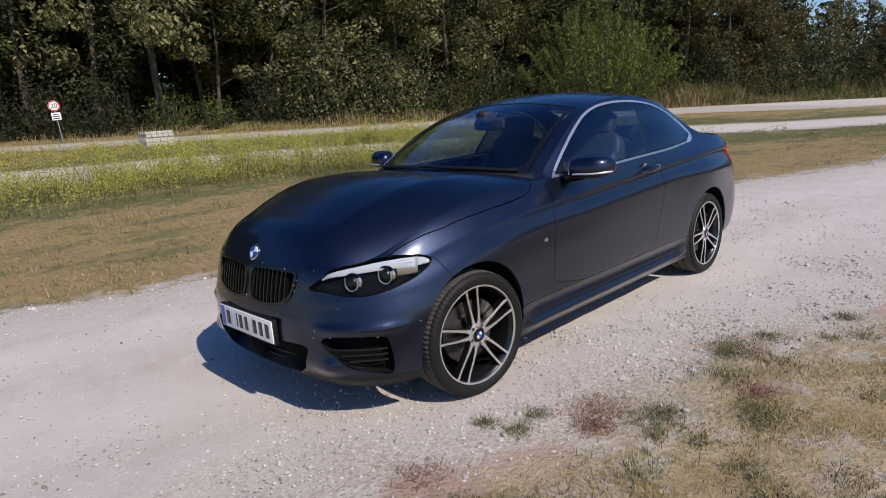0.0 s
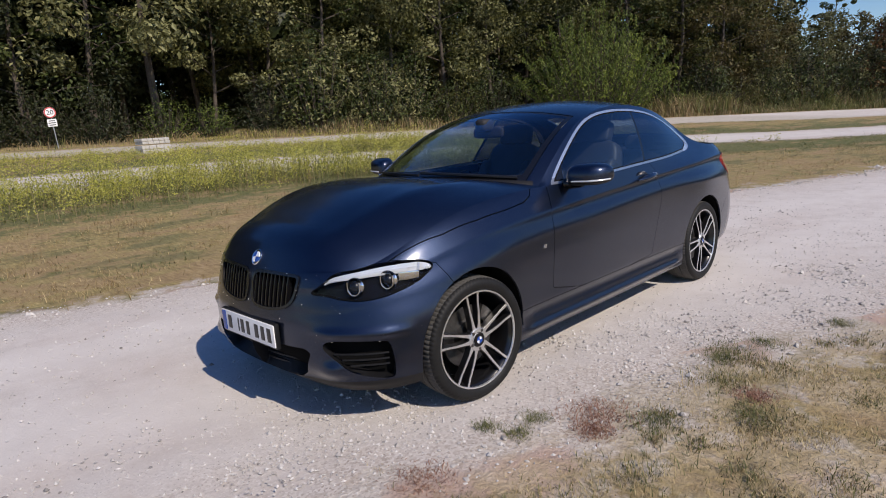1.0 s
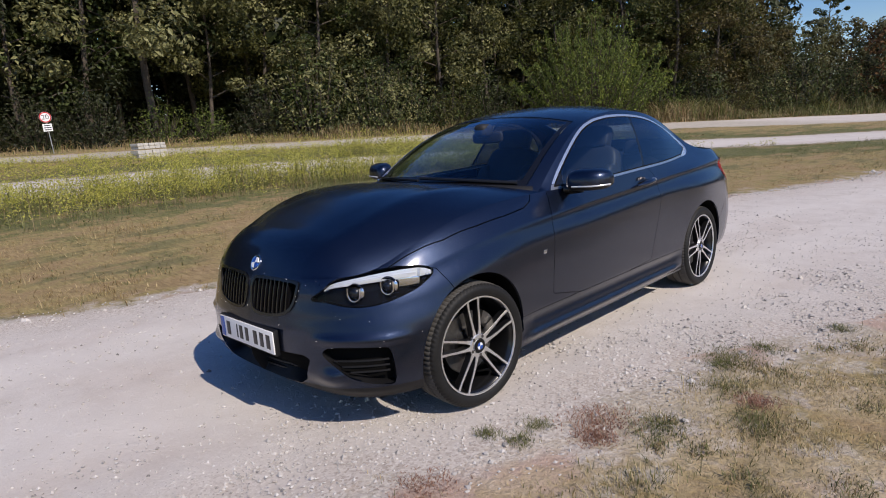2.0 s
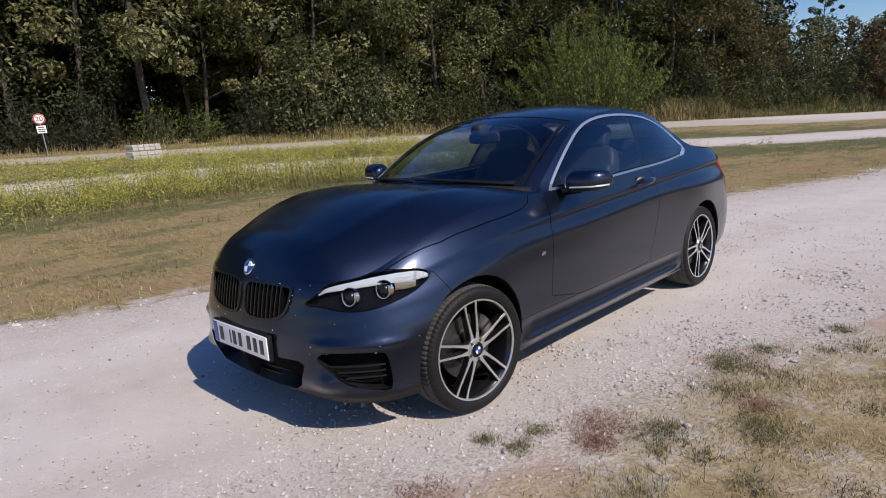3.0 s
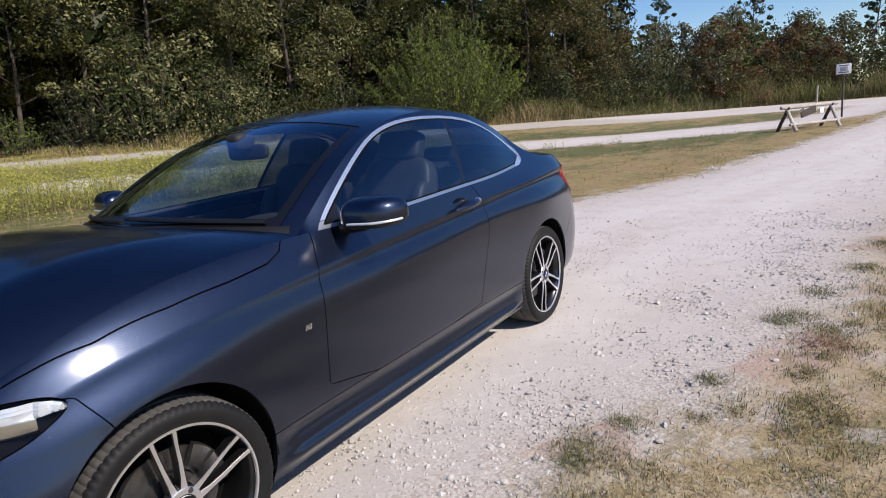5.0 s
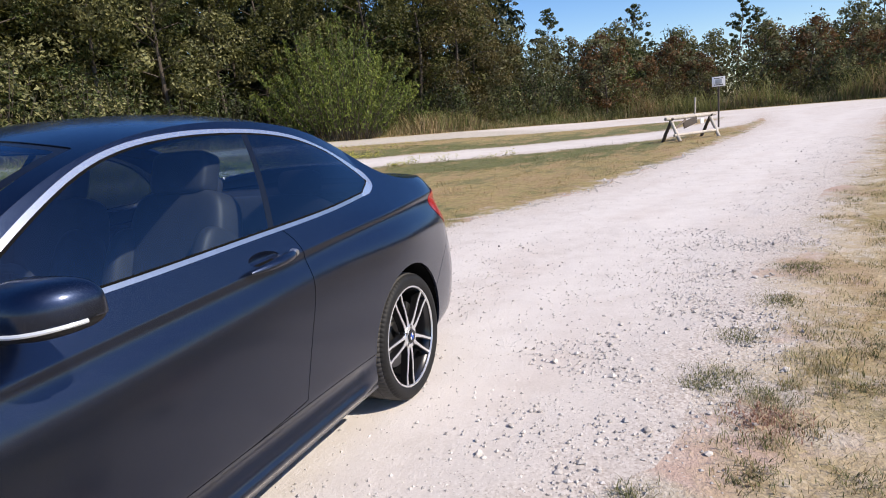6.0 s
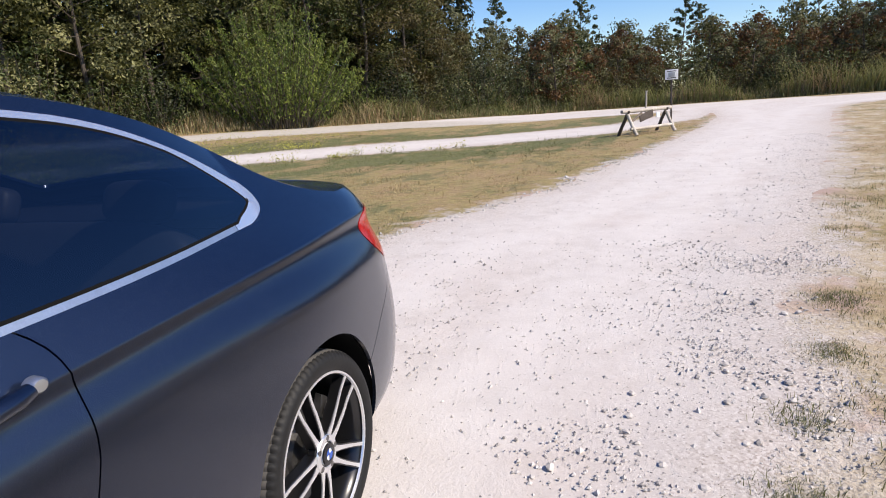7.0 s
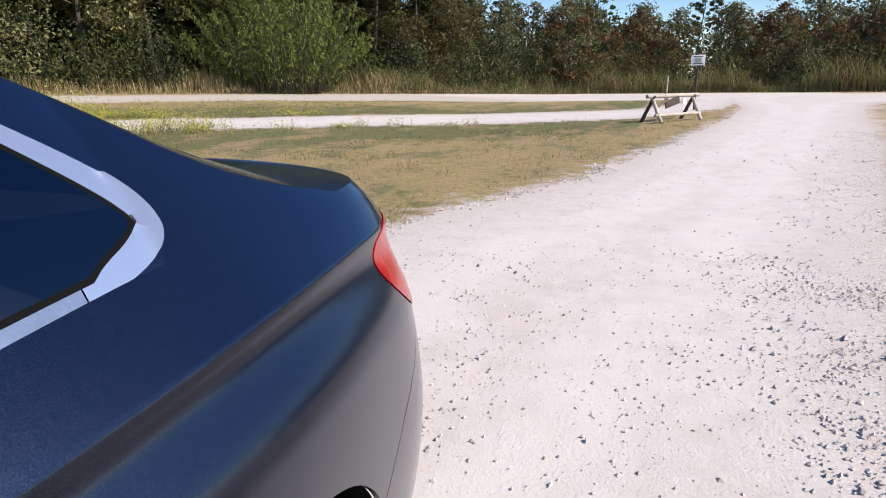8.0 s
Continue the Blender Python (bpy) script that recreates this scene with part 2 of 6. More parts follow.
BLADE_DRY = leaf_material("grass_dry", (0.19, 0.145, 0.068), (0.385, 0.30, 0.155), (0.61, 0.50, 0.29), 0.25)
BLADE_MEADOW = leaf_material("grass_meadow", (0.12, 0.076, 0.032), (0.31, 0.222, 0.100), (0.60, 0.47, 0.245), 0.25)
BLADE_GREEN = leaf_material("grass_green", (0.06, 0.07, 0.028), (0.14, 0.15, 0.058), (0.28, 0.26, 0.12), 0.3)
BLADE_WEED = leaf_material("weeds_yellow_green", (0.22, 0.235, 0.040), (0.46, 0.45, 0.085), (0.66, 0.60, 0.17), 0.4)
BLADE_OLIVE = leaf_material("grass_olive", (0.045, 0.055, 0.018), (0.11, 0.12, 0.038), (0.22, 0.21, 0.08), 0.25)
BLADE_FOOT = leaf_material("grass_brown", (0.13, 0.090, 0.045), (0.27, 0.195, 0.10), (0.44, 0.335, 0.19), 0.2)
BLADE_BANK = leaf_material("grass_bank_green", (0.075, 0.090, 0.027), (0.185, 0.195, 0.066), (0.33, 0.32, 0.135), 0.36)
BLADE_RUST = leaf_material("plants_rust", (0.13, 0.06, 0.04), (0.26, 0.13, 0.085), (0.38, 0.22, 0.15), 0.2)
BARK = plain("bark", (0.085, 0.068, 0.052), 0.9, grain=0.5, scale=14)
STONE_PALE = plain("concrete_pale", (0.50, 0.48, 0.44), 0.9, grain=0.25, scale=14)


def stone_material(name, dark, light):
    m = Mat(name, light, 0.9)
    m.put("Base Color", m.ramp(m.island(), (0.0, dark), (1.0, light)))
    m.bump(m.noise(160.0, 3, 0.6), 0.3, 0.002)
    return m.m


STONE_LIGHT = stone_material("stone_pale", (0.34, 0.315, 0.29), (0.56, 0.53, 0.50))
STONE_DARK = stone_material("stone_grey", (0.16, 0.15, 0.14), (0.34, 0.32, 0.30))
def single_stone_material():
    m = Mat("stone_single", (0.4, 0.38, 0.35), 0.9)
    m.put("Base Color", m.mix(m.noise(90.0, 4, 0.7), m.ramp(m.random(), (0.0, (0.19, 0.175, 0.16)), (0.35, (0.40, 0.37, 0.34)), (1.0, (0.58, 0.55, 0.51))), (0.46, 0.42, 0.38)))
    m.bump(m.noise(160.0, 3, 0.6), 0.4, 0.002)
    return m.m


STONE_SINGLE = single_stone_material()
WOOD_GREY = plain("weathered_wood", (0.46, 0.41, 0.35), 0.85, grain=0.4, scale=20)
WOOD_BROWN = plain("brown_wood", (0.17, 0.135, 0.105), 0.85, grain=0.4, scale=20)
# dark post and board; also stands for shade on the trestle legs
WOOD_DARK_SHADED = plain("dark_and_shaded_wood", (0.07, 0.055, 0.045), 0.85, grain=0.4, scale=20)
POST_GREY = plain("galvanised_post", (0.42, 0.43, 0.44), 0.45, 0.7, grain=0.2)
SIGN_WHITE = plain("sign_white", (0.80, 0.80, 0.79), 0.45, grain=0.06)
SIGN_RED = plain("sign_red", (0.55, 0.03, 0.03), 0.45)
SIGN_BLACK = plain("sign_black", (0.015, 0.015, 0.015), 0.5)


# ---- mesh tools ----
def spline(knots, values, at):
    """Smooth values at places between knots (monotone cubic)."""
    x, y = np.array(knots, float), np.array(values, float)
    if x[0] > x[-1]:
        x, y = x[::-1], y[::-1]
    at = np.clip(np.asarray(at, float), x[0], x[-1])
    h = np.diff(x)
    d = np.diff(y) / h
    m = np.zeros_like(y)
    m[0], m[-1] = d[0], d[-1]
    for i in range(1, len(x) - 1):
        w1, w2 = 2 * h[i] + h[i - 1], h[i] + 2 * h[i - 1]
        m[i] = 0.0 if d[i - 1] * d[i] <= 0 else (w1 + w2) / (w1 / d[i - 1] + w2 / d[i])
    k = np.clip(np.searchsorted(x, at) - 1, 0, len(h) - 1)
    t = (at - x[k]) / h[k]
    return ((1 + 2 * t) * (1 - t) ** 2 * y[k] + t * (1 - t) ** 2 * h[k] * m[k]
            + t * t * (3 - 2 * t) * y[k + 1] + t * t * (t - 1) * h[k] * m[k + 1])


def smooth(knots, values, at):
    """Smooth values at places between knots (natural cubic, rounder than spline)."""
    x, y = np.array(knots, float), np.array(values, float)
    if x[0] > x[-1]:
        x, y = x[::-1], y[::-1]
    n = len(x)
    h = np.diff(x)
    a = np.zeros((n, n))
    r = np.zeros(n)
    a[0, 0] = a[-1, -1] = 1.0
    for i in range(1, n - 1):
        a[i, i - 1], a[i, i], a[i, i + 1] = h[i - 1], 2 * (h[i - 1] + h[i]), h[i]
        r[i] = 6 * ((y[i + 1] - y[i]) / h[i] - (y[i] - y[i - 1]) / h[i - 1])
    mm = np.linalg.solve(a, r)
    at = np.clip(np.asarray(at, float), x[0], x[-1])
    k = np.clip(np.searchsorted(x, at) - 1, 0, n - 2)
    u, v = x[k + 1] - at, at - x[k]
    return (mm[k] * u ** 3 + mm[k + 1] * v ** 3) / (6 * h[k]) + (y[k] / h[k] - mm[k] * h[k] / 6) * u + (y[k + 1] / h[k] - mm[k + 1] * h[k] / 6) * v


class Skin:
    """A sheet of faces. Each vertex holds place (3), normal (3) and its two surface parameters."""

    def __init__(self, verts, faces):
        self.v, self.f = np.asarray(verts, float).reshape(-1, 8), faces

    @staticmethod
    def grid(us, vs, fn):
        """fn(U, V) gives arrays x, y, z."""
        U, V = np.meshgrid(us, vs, indexing="ij")
        e = 1e-4
        p = np.stack(fn(U, V), -1)
        a, b = np.clip(U - e, us[0], us[-1]), np.clip(U + e, us[0], us[-1])
        c, d = np.clip(V - e, vs[0], vs[-1]), np.clip(V + e, vs[0], vs[-1])
        pu = np.stack(fn(b, V), -1) - np.stack(fn(a, V), -1)
        pv = np.stack(fn(U, d), -1) - np.stack(fn(U, c), -1)
        n = np.cross(pu, pv)
        n /= np.linalg.norm(n, axis=-1, keepdims=True) + 1e-12
        w = len(vs)
        faces = [(i * w + j, (i + 1) * w + j, (i + 1) * w + j + 1, i * w + j + 1) for i in range(len(us) - 1) for j in range(w - 1)]
        return Skin(np.concatenate([p, n, U[..., None], V[..., None]], -1), faces)

    def flipped(self):
        v = self.v.copy()
        v[:, 3:6] *= -1
        return Skin(v, [f[::-1] for f in self.f])

    def mirrored(self):
        v = self.v.copy()
        v[:, 1] *= -1
        v[:, 4] *= -1
        v[:, 7] *= -1
        return Skin(v, [f[::-1] for f in self.f])

    def __add__(self, o):
        n = len(self.v)
        return Skin(np.concatenate([self.v, o.v]), list(self.f) + [tuple(i + n for i in f) for f in o.f])

    def split(self, field):
        """The sheet where field(v) is below 0, and the rest."""
        val = field(self.v)
        # every edge that the border crosses, refined together
        pairs = sorted({(min(i, j), max(i, j)) for f in self.f for i, j in zip(f, f[1:] + f[:1]) if (val[i] < 0) != (val[j] < 0)})
        made = {}
        verts = self.v
        if pairs:
            pa = np.array(pairs)
            a, c = self.v[pa[:, 0]], self.v[pa[:, 1]]
            fa, fb = val[pa[:, 0]].copy(), val[pa[:, 1]].copy()
            lo, hi = np.zeros(len(pa)), np.ones(len(pa))
            t = fa / (fa - fb)
            for _ in range(3):
                fp = field(a + (c - a) * t[:, None])
                same = (fp < 0) == (fa < 0)
                lo, fa = np.where(same, t, lo), np.where(same, fp, fa)
                hi, fb = np.where(same, hi, t), np.where(same, fb, fp)
                k = np.where(np.abs(fa - fb) > 1e-9, fa / np.where(np.abs(fa - fb) > 1e-9, fa - fb, 1.0), 0.5)
                t = lo + (hi - lo) * k
            p = a + (c - a) * t[:, None]
            p[:, 3:6] /= np.linalg.norm(p[:, 3:6], axis=1, keepdims=True) + 1e-12
            made = {q: len(self.v) + n for n, q in enumerate(pairs)}
            verts = np.concatenate([self.v, p])
        neg, pos = [], []
        for f in self.f:
            sg = [val[i] < 0 for i in f]
            if all(sg):
                neg.append(f)
            elif not any(sg):
                pos.append(f)
            else:
                a, b = [], []
                for q, i in enumerate(f):
                    j = f[(q + 1) % len(f)]
                    (a if sg[q] else b).append(i)
                    if sg[q] != sg[(q + 1) % len(f)]:
                        n = made[(min(i, j), max(i, j))]
                        a.append(n)
                        b.append(n)
                if len(a) > 2:
                    neg.append(tuple(a))
                if len(b) > 2:
                    pos.append(tuple(b))
        v = verts
        return Skin(v, neg).packed(), Skin(v, pos).packed()

    def packed(self):
        used = sorted({i for f in self.f for i in f})
        at = {o: n for n, o in enumerate(used)}
        return Skin(self.v[used] if used else np.zeros((0, 8)), [tuple(at[i] for i in f) for f in self.f])

    def borders(self):
        seen = {}
        for f in self.f:
            for q, i in enumerate(f):
                j = f[(q + 1) % len(f)]
                seen[(i, j)] = seen.get((i, j), 0) + 1
        return [(i, j) for (i, j) in seen if (j, i) not in seen]

    def edged(self, depth=0.012, lean=0.0):
        """With a turned-in flange along every border, so that the sheet shows its thickness at gaps."""
        v, f = [r for r in self.v], list(self.f)
        rim = {}
        for i, j in self.borders():
            a, b = self.v[i], self.v[j]
            if np.linalg.norm(a[:3] - b[:3]) < 1e-7:
                continue
            side = np.cross(b[:3] - a[:3], a[3:6])
            side /= np.linalg.norm(side) + 1e-12
            ids = []
            for q in (i, j):
                if q not in rim:
                    top, low = self.v[q].copy(), self.v[q].copy()
                    low[:3] -= self.v[q][3:6] * depth
                    top[3:6] = low[3:6] = side
                    rim[q] = (len(v), len(v) + 1)
                    v += [top, low]
                ids.append(rim[q])
            f.append((ids[1][0], ids[0][0], ids[0][1], ids[1][1]))
        return Skin(np.array(v), f)

    def shifted(self, by):
        v = self.v.copy()
        v[:, :3] += v[:, 3:6] * by
        return Skin(v, self.f)


def skin_object(name, skin, mat, parent=None, label=""):
    me = bpy.data.meshes.new(name)
    faces = [f for f in skin.f if len(set(f)) > 2]
    me.from_pydata(skin.v[:, :3].tolist(), [], faces)
    me.polygons.foreach_set("use_smooth", [True] * len(me.polygons))
    me.normals_split_custom_set_from_vertices(skin.v[:, 3:6].tolist())
    me.materials.append(mat)
    ob = new(name, me)
    if parent:
        ob.parent = parent
    if label:
        tagged(ob, label)
    return ob


def part(name, bm, mat, parent=None, label="", flat=False):
    """One bmesh as one mesh object under a thing."""
    me = bpy.data.meshes.new(name)
    bm.to_mesh(me)
    bm.free()
    if not flat:
        me.polygons.foreach_set("use_smooth", [True] * len(me.polygons))
        me.set_sharp_from_angle(angle=radians(38))
    me.materials.append(mat)
    ob = new(name, me)
    if parent:
        ob.parent = parent
    if label:
        tagged(ob, label)
    return ob


def box(size, at=(0, 0, 0), bevel=0.0, turn=None, bm=None, segments=2):
    bm = bm or bmesh.new()
    r = bmesh.ops.create_cube(bm, size=1.0, matrix=Matrix.Translation(at) @ (turn or Matrix()) @ Matrix.Diagonal((*size, 1)))
    if bevel:
        es = list({e for v in r["verts"] for e in v.link_edges})
        bmesh.ops.bevel(bm, geom=es, offset=bevel, segments=segments, affect="EDGES", profile=0.6)
    return bm


def lathe(profile, segments=48, bm=None, m=None):
    """A solid of revolution about y from (radius, y) pairs."""
    bm = bm or bmesh.new()
    m = m or Matrix()
    rings = []
    for r, y in profile:
        if r < 1e-6:
            rings.append([bm.verts.new(m @ Vector((0, y, 0)))])
        else:
            rings.append([bm.verts.new(m @ Vector((r * math.cos(2 * math.pi * k / segments), y, r * math.sin(2 * math.pi * k / segments)))) for k in range(segments)])
    for a, b in zip(rings, rings[1:]):
        for k in range(segments):
            q = [a[k % len(a)], a[(k + 1) % len(a)], b[(k + 1) % len(b)], b[k % len(b)]]
            q = list(dict.fromkeys(q))
            if len(q) > 2:
                bm.faces.new(q)
    return bm


def tube(points, radius, sides=10, bm=None, closed=False, flat=1.0):
    """A swept rod along points. radius: a number, or one for each point."""
    bm = bm or bmesh.new()
    pts = [Vector(p) for p in points]
    n = len(pts)
    rad = radius if isinstance(radius, (list, tuple)) else [radius] * n
    rings, up = [], None
    for i, p in enumerate(pts):
        a = pts[(i - 1) % n] if closed or i else p
        b = pts[(i + 1) % n] if closed or i < n - 1 else p
        d = (b - a).normalized()
        if up is None:
            up = d.orthogonal().normalized()
        up = (up - d * up.dot(d)).normalized()
        side = d.cross(up)
        rings.append([bm.verts.new(p + (up * math.cos(2 * math.pi * k / sides) * flat + side * math.sin(2 * math.pi * k / sides)) * rad[i]) for k in range(sides)])
    for i in range(n if closed else n - 1):
        a, b = rings[i], rings[(i + 1) % n]
        for k in range(sides):
            bm.faces.new((a[k], a[(k + 1) % sides], b[(k + 1) % sides], b[k]))
    if not closed:
        bm.faces.new(rings[0][::-1])
        bm.faces.new(rings[-1])
    return bm


def inside(points, a, b):
    """Signed distance to a closed outline in the plane of coordinates a and b: negative inside."""
    P = np.array(points, float)

    def field(v):
        q = np.stack([a(v) if callable(a) else v[:, a], b(v) if callable(b) else v[:, b]], -1)
        best = np.full(len(q), 1e9)
        odd = np.zeros(len(q), bool)
        for i in range(len(P)):
            s, t = P[i], P[(i + 1) % len(P)]
            d = t - s
            k = np.clip(((q - s) @ d) / (d @ d + 1e-12), 0, 1)
            best = np.minimum(best, np.linalg.norm(q - s - k[:, None] * d, axis=1))
            cross = ((s[1] > q[:, 1]) != (t[1] > q[:, 1])) & (q[:, 0] < d[0] * (q[:, 1] - s[1]) / (d[1] if abs(d[1]) > 1e-12 else 1e-12) + s[0])
            odd ^= cross
        return np.where(odd, -best, best)
    return field


def rounded(points, steps=5):
    """A closed outline with its corners cut round (Chaikin)."""
    p = [np.array(q, float) for q in points]
    for _ in range(steps):
        p = [c for i in range(len(p)) for c in (p[i] * 0.75 + p[(i + 1) % len(p)] * 0.25, p[i] * 0.25 + p[(i + 1) % len(p)] * 0.75)]
    return [tuple(q) for q in p]


# ---- the ground: one sheet, cut into grass and gravel ----
def soft(v, w):
    return 0.5 * (v + np.sqrt(v * v + w * w))


def lie(x, y):
    """Height of the ground: level round the car, rising gently towards the wood."""
    x, y = np.asarray(x, float), np.asarray(y, float)
    z = 0.06 * (soft(-(y + 4), 2.0) - soft(np.float64(-4.0), 2.0)) + 0.01 * (soft(-(x + 3), 2.0) - soft(np.float64(-3.0), 2.0))
    far = np.hypot(x + 10, y + 8)
    return z * np.clip(1.6 - far / 110.0, 0.35, 1.0)


LANE_NEAR = [(30, -6.6), (8, -0.65), (2.39, 0.9), (0.22, 1.5), (-1.12, 2.05), (-4.28, 2.7), (-6.76, 3.32), (-12.85, 4.9), (-24, 7.6), (-28.6, 9.0), (-30.8, 11.0), (-31.5, 16), (-32, 60)]
LANE_FAR = [(-41, 60), (-40, 16), (-38.5, 7), (-34, 4.6), (-25.7, 4.3), (-20.3, 3.35), (-15.5, 2.2), (-8.8, 0.5), (-5.64, -0.78), (1.13, -2.75), (2.7, -3.17), (8, -4.7), (30, -10.8)]
TRACK_NEAR = [(40, -15), (14, -13.0), (1.2, -11.6), (-1.8, -11.4), (-5.3, -10.4), (-11.9, -8.4), (-15.5, -5.1), (-19.6, 0.75), (-25.2, 3.6), (-33, 5)]
TRACK_FAR = [(-36, 3.5), (-29.5, 2.6), (-24.2, 0.67), (-21.8, -3.0), (-18.8, -6.2), (-13.1, -10.4), (-6.6, -14.0), (-3.4, -15.2), (0.4, -15.9), (14, -18), (40, -20)]
VERGE_NEAR = [(45, -33), (20, -27.5), (-0.85, -22.9), (-4.9, -21.2), (-10.5, -18.3), (-16.3, -15.4), (-20.2, -13.4), (-26, -9), (-31.5, -2.4), (-32.5, 2.6), (-36, 7)]
VERGE_FAR = [(-41, 12), (-42, 5), (-41.5, -3.0), (-36.5, -7.4), (-30.6, -11.2), (-23.5, -15.4), (-17.9, -18.0), (-12.1, -20.9), (-5.8, -24.0), (-1.3, -25.7), (20, -31), (45, -37)]
LANES = [inside(LANE_NEAR + LANE_FAR, 0, 1), inside(TRACK_NEAR + TRACK_FAR, 0, 1), inside(VERGE_NEAR + VERGE_FAR, 0, 1)]


def wobble(x, y, scale, seed=0.0):
    return np.array([noise.noise((a * scale + seed, b * scale - seed, seed)) for a, b in zip(np.ravel(x), np.ravel(y))]).reshape(np.shape(x))


def lane_edge(v, which=None):
    """Distance beyond the edge of the gravel, negative on it, with the ragged edge that it has."""
    d = np.min([f(v) for f in (LANES if which is None else [LANES[which]])], axis=0)
    return d + 0.16 * wobble(v[:, 0], v[:, 1], 0.9) + 0.10 * wobble(v[:, 0], v[:, 1], 3.1, 4.0) + 0.05 * wobble(v[:, 0], v[:, 1], 9.0, 8.0)


def greenness(x, y):
    """How green the grass is: dry by the lane, greener towards the track and beyond it."""
    v = np.stack([np.ravel(x), np.ravel(y)], -1)
    d0, d1 = LANES[0](v), LANES[1](v)
    g = 0.20 + 0.75 * np.exp(-((d1 - 2.0) / 1.2) ** 2) + 0.45 * np.exp(-((d1 + 0.0) / 3.5) ** 2) * (d0 > 2)
    g = np.where((v[:, 1] > 1.0) & (d0 > 0), 0.10 + 0.30 * wobble(v[:, 0], v[:, 1], 0.7, 3.0), g)
    return g.reshape(np.shape(x))


def spaced(lo, hi, near_lo, near_hi, step, grow=1.09):
    mid = list(np.arange(near_lo, near_hi, step))
    s, a, b = step, [near_lo], [mid[-1]]
    while a[-1] > lo:
        s *= grow
        a.append(a[-1] - s)
    s = step
    while b[-1] < hi:
        s *= grow
        b.append(b[-1] + s)
    return np.array(a[:0:-1] + mid + b[1:])


def make_ground():
    xs, ys = spaced(-900, 900, -9.0, 4.5, 0.12), spaced(-900, 900, -4.5, 4.5, 0.12)

    def surface(U, V):
        return U, V, lie(U, V)
    sheet = Skin.grid(xs, ys, surface)
    near = (np.abs(sheet.v[:, 0] + 2) < 14) & (np.abs(sheet.v[:, 1]) < 9)
    q = sheet.v[near]
    under = np.clip(np.min([np.hypot(q[:, 0] - a, q[:, 1] - b) for a in (1.345, -1.345) for b in (-0.78, 0.78)], axis=0) / 0.35 - 0.6, 0, 1)
    sheet.v[near, 2] += under * (0.010 * wobble(q[:, 0], q[:, 1], 2.2) + 0.005 * wobble(q[:, 0], q[:, 1], 7.0))
    gravel, grass = sheet.split(lane_edge)
    for name, s, mat, label, cat in (("gravel_road", gravel, GRAVEL, "pale crushed-stone gravel tracks with ragged edges", "road"),
                                     ("ground", grass, GRASS_GROUND, "dry straw-coloured grass and bare soil beside gravel tracks", "ground")):
        me = bpy.data.meshes.new(name)
        me.from_pydata(s.v[:, :3].tolist(), [], s.f)
        me.polygons.foreach_set("use_smooth", [True] * len(me.polygons))
        me.materials.append(mat)
        for key, values in (("edge", lane_edge(s.v)), ("green", greenness(s.v[:, 0], s.v[:, 1])), ("verge", np.clip(s.v[:, 1] + 0.25 * s.v[:, 0] - 0.2, 0, 1) * (LANES[0](s.v) > -1.0)), ("dirt", 1.0 * (LANES[2](s.v) < 0.6) * (s.v[:, 0] > -31.0))):
            me.attributes.new(key, "FLOAT", "POINT").data.foreach_set("value", values.astype(np.float32))
        tagged(new(name, me), label, cat, kind="structure")


make_ground()


# ---- the car: front to +x, its left side to +y ----
PLAN_X = [2.115, 2.095, 2.02, 1.87, 1.67, 1.345, 0.95, 0.3, -0.4, -0.95, -1.345, -1.77, -2.06, -2.23, -2.30, -2.32]
PLAN_Y = [0.0, 0.30, 0.55, 0.735, 0.832, 0.876, 0.866, 0.864, 0.866, 0.874, 0.886, 0.864, 0.80, 0.65, 0.36, 0.0]
_k = np.concatenate([[0], np.cumsum(np.hypot(np.diff(PLAN_X), np.diff(PLAN_Y)))])


def around(values):
    return lambda s: smooth(_k, values, s)


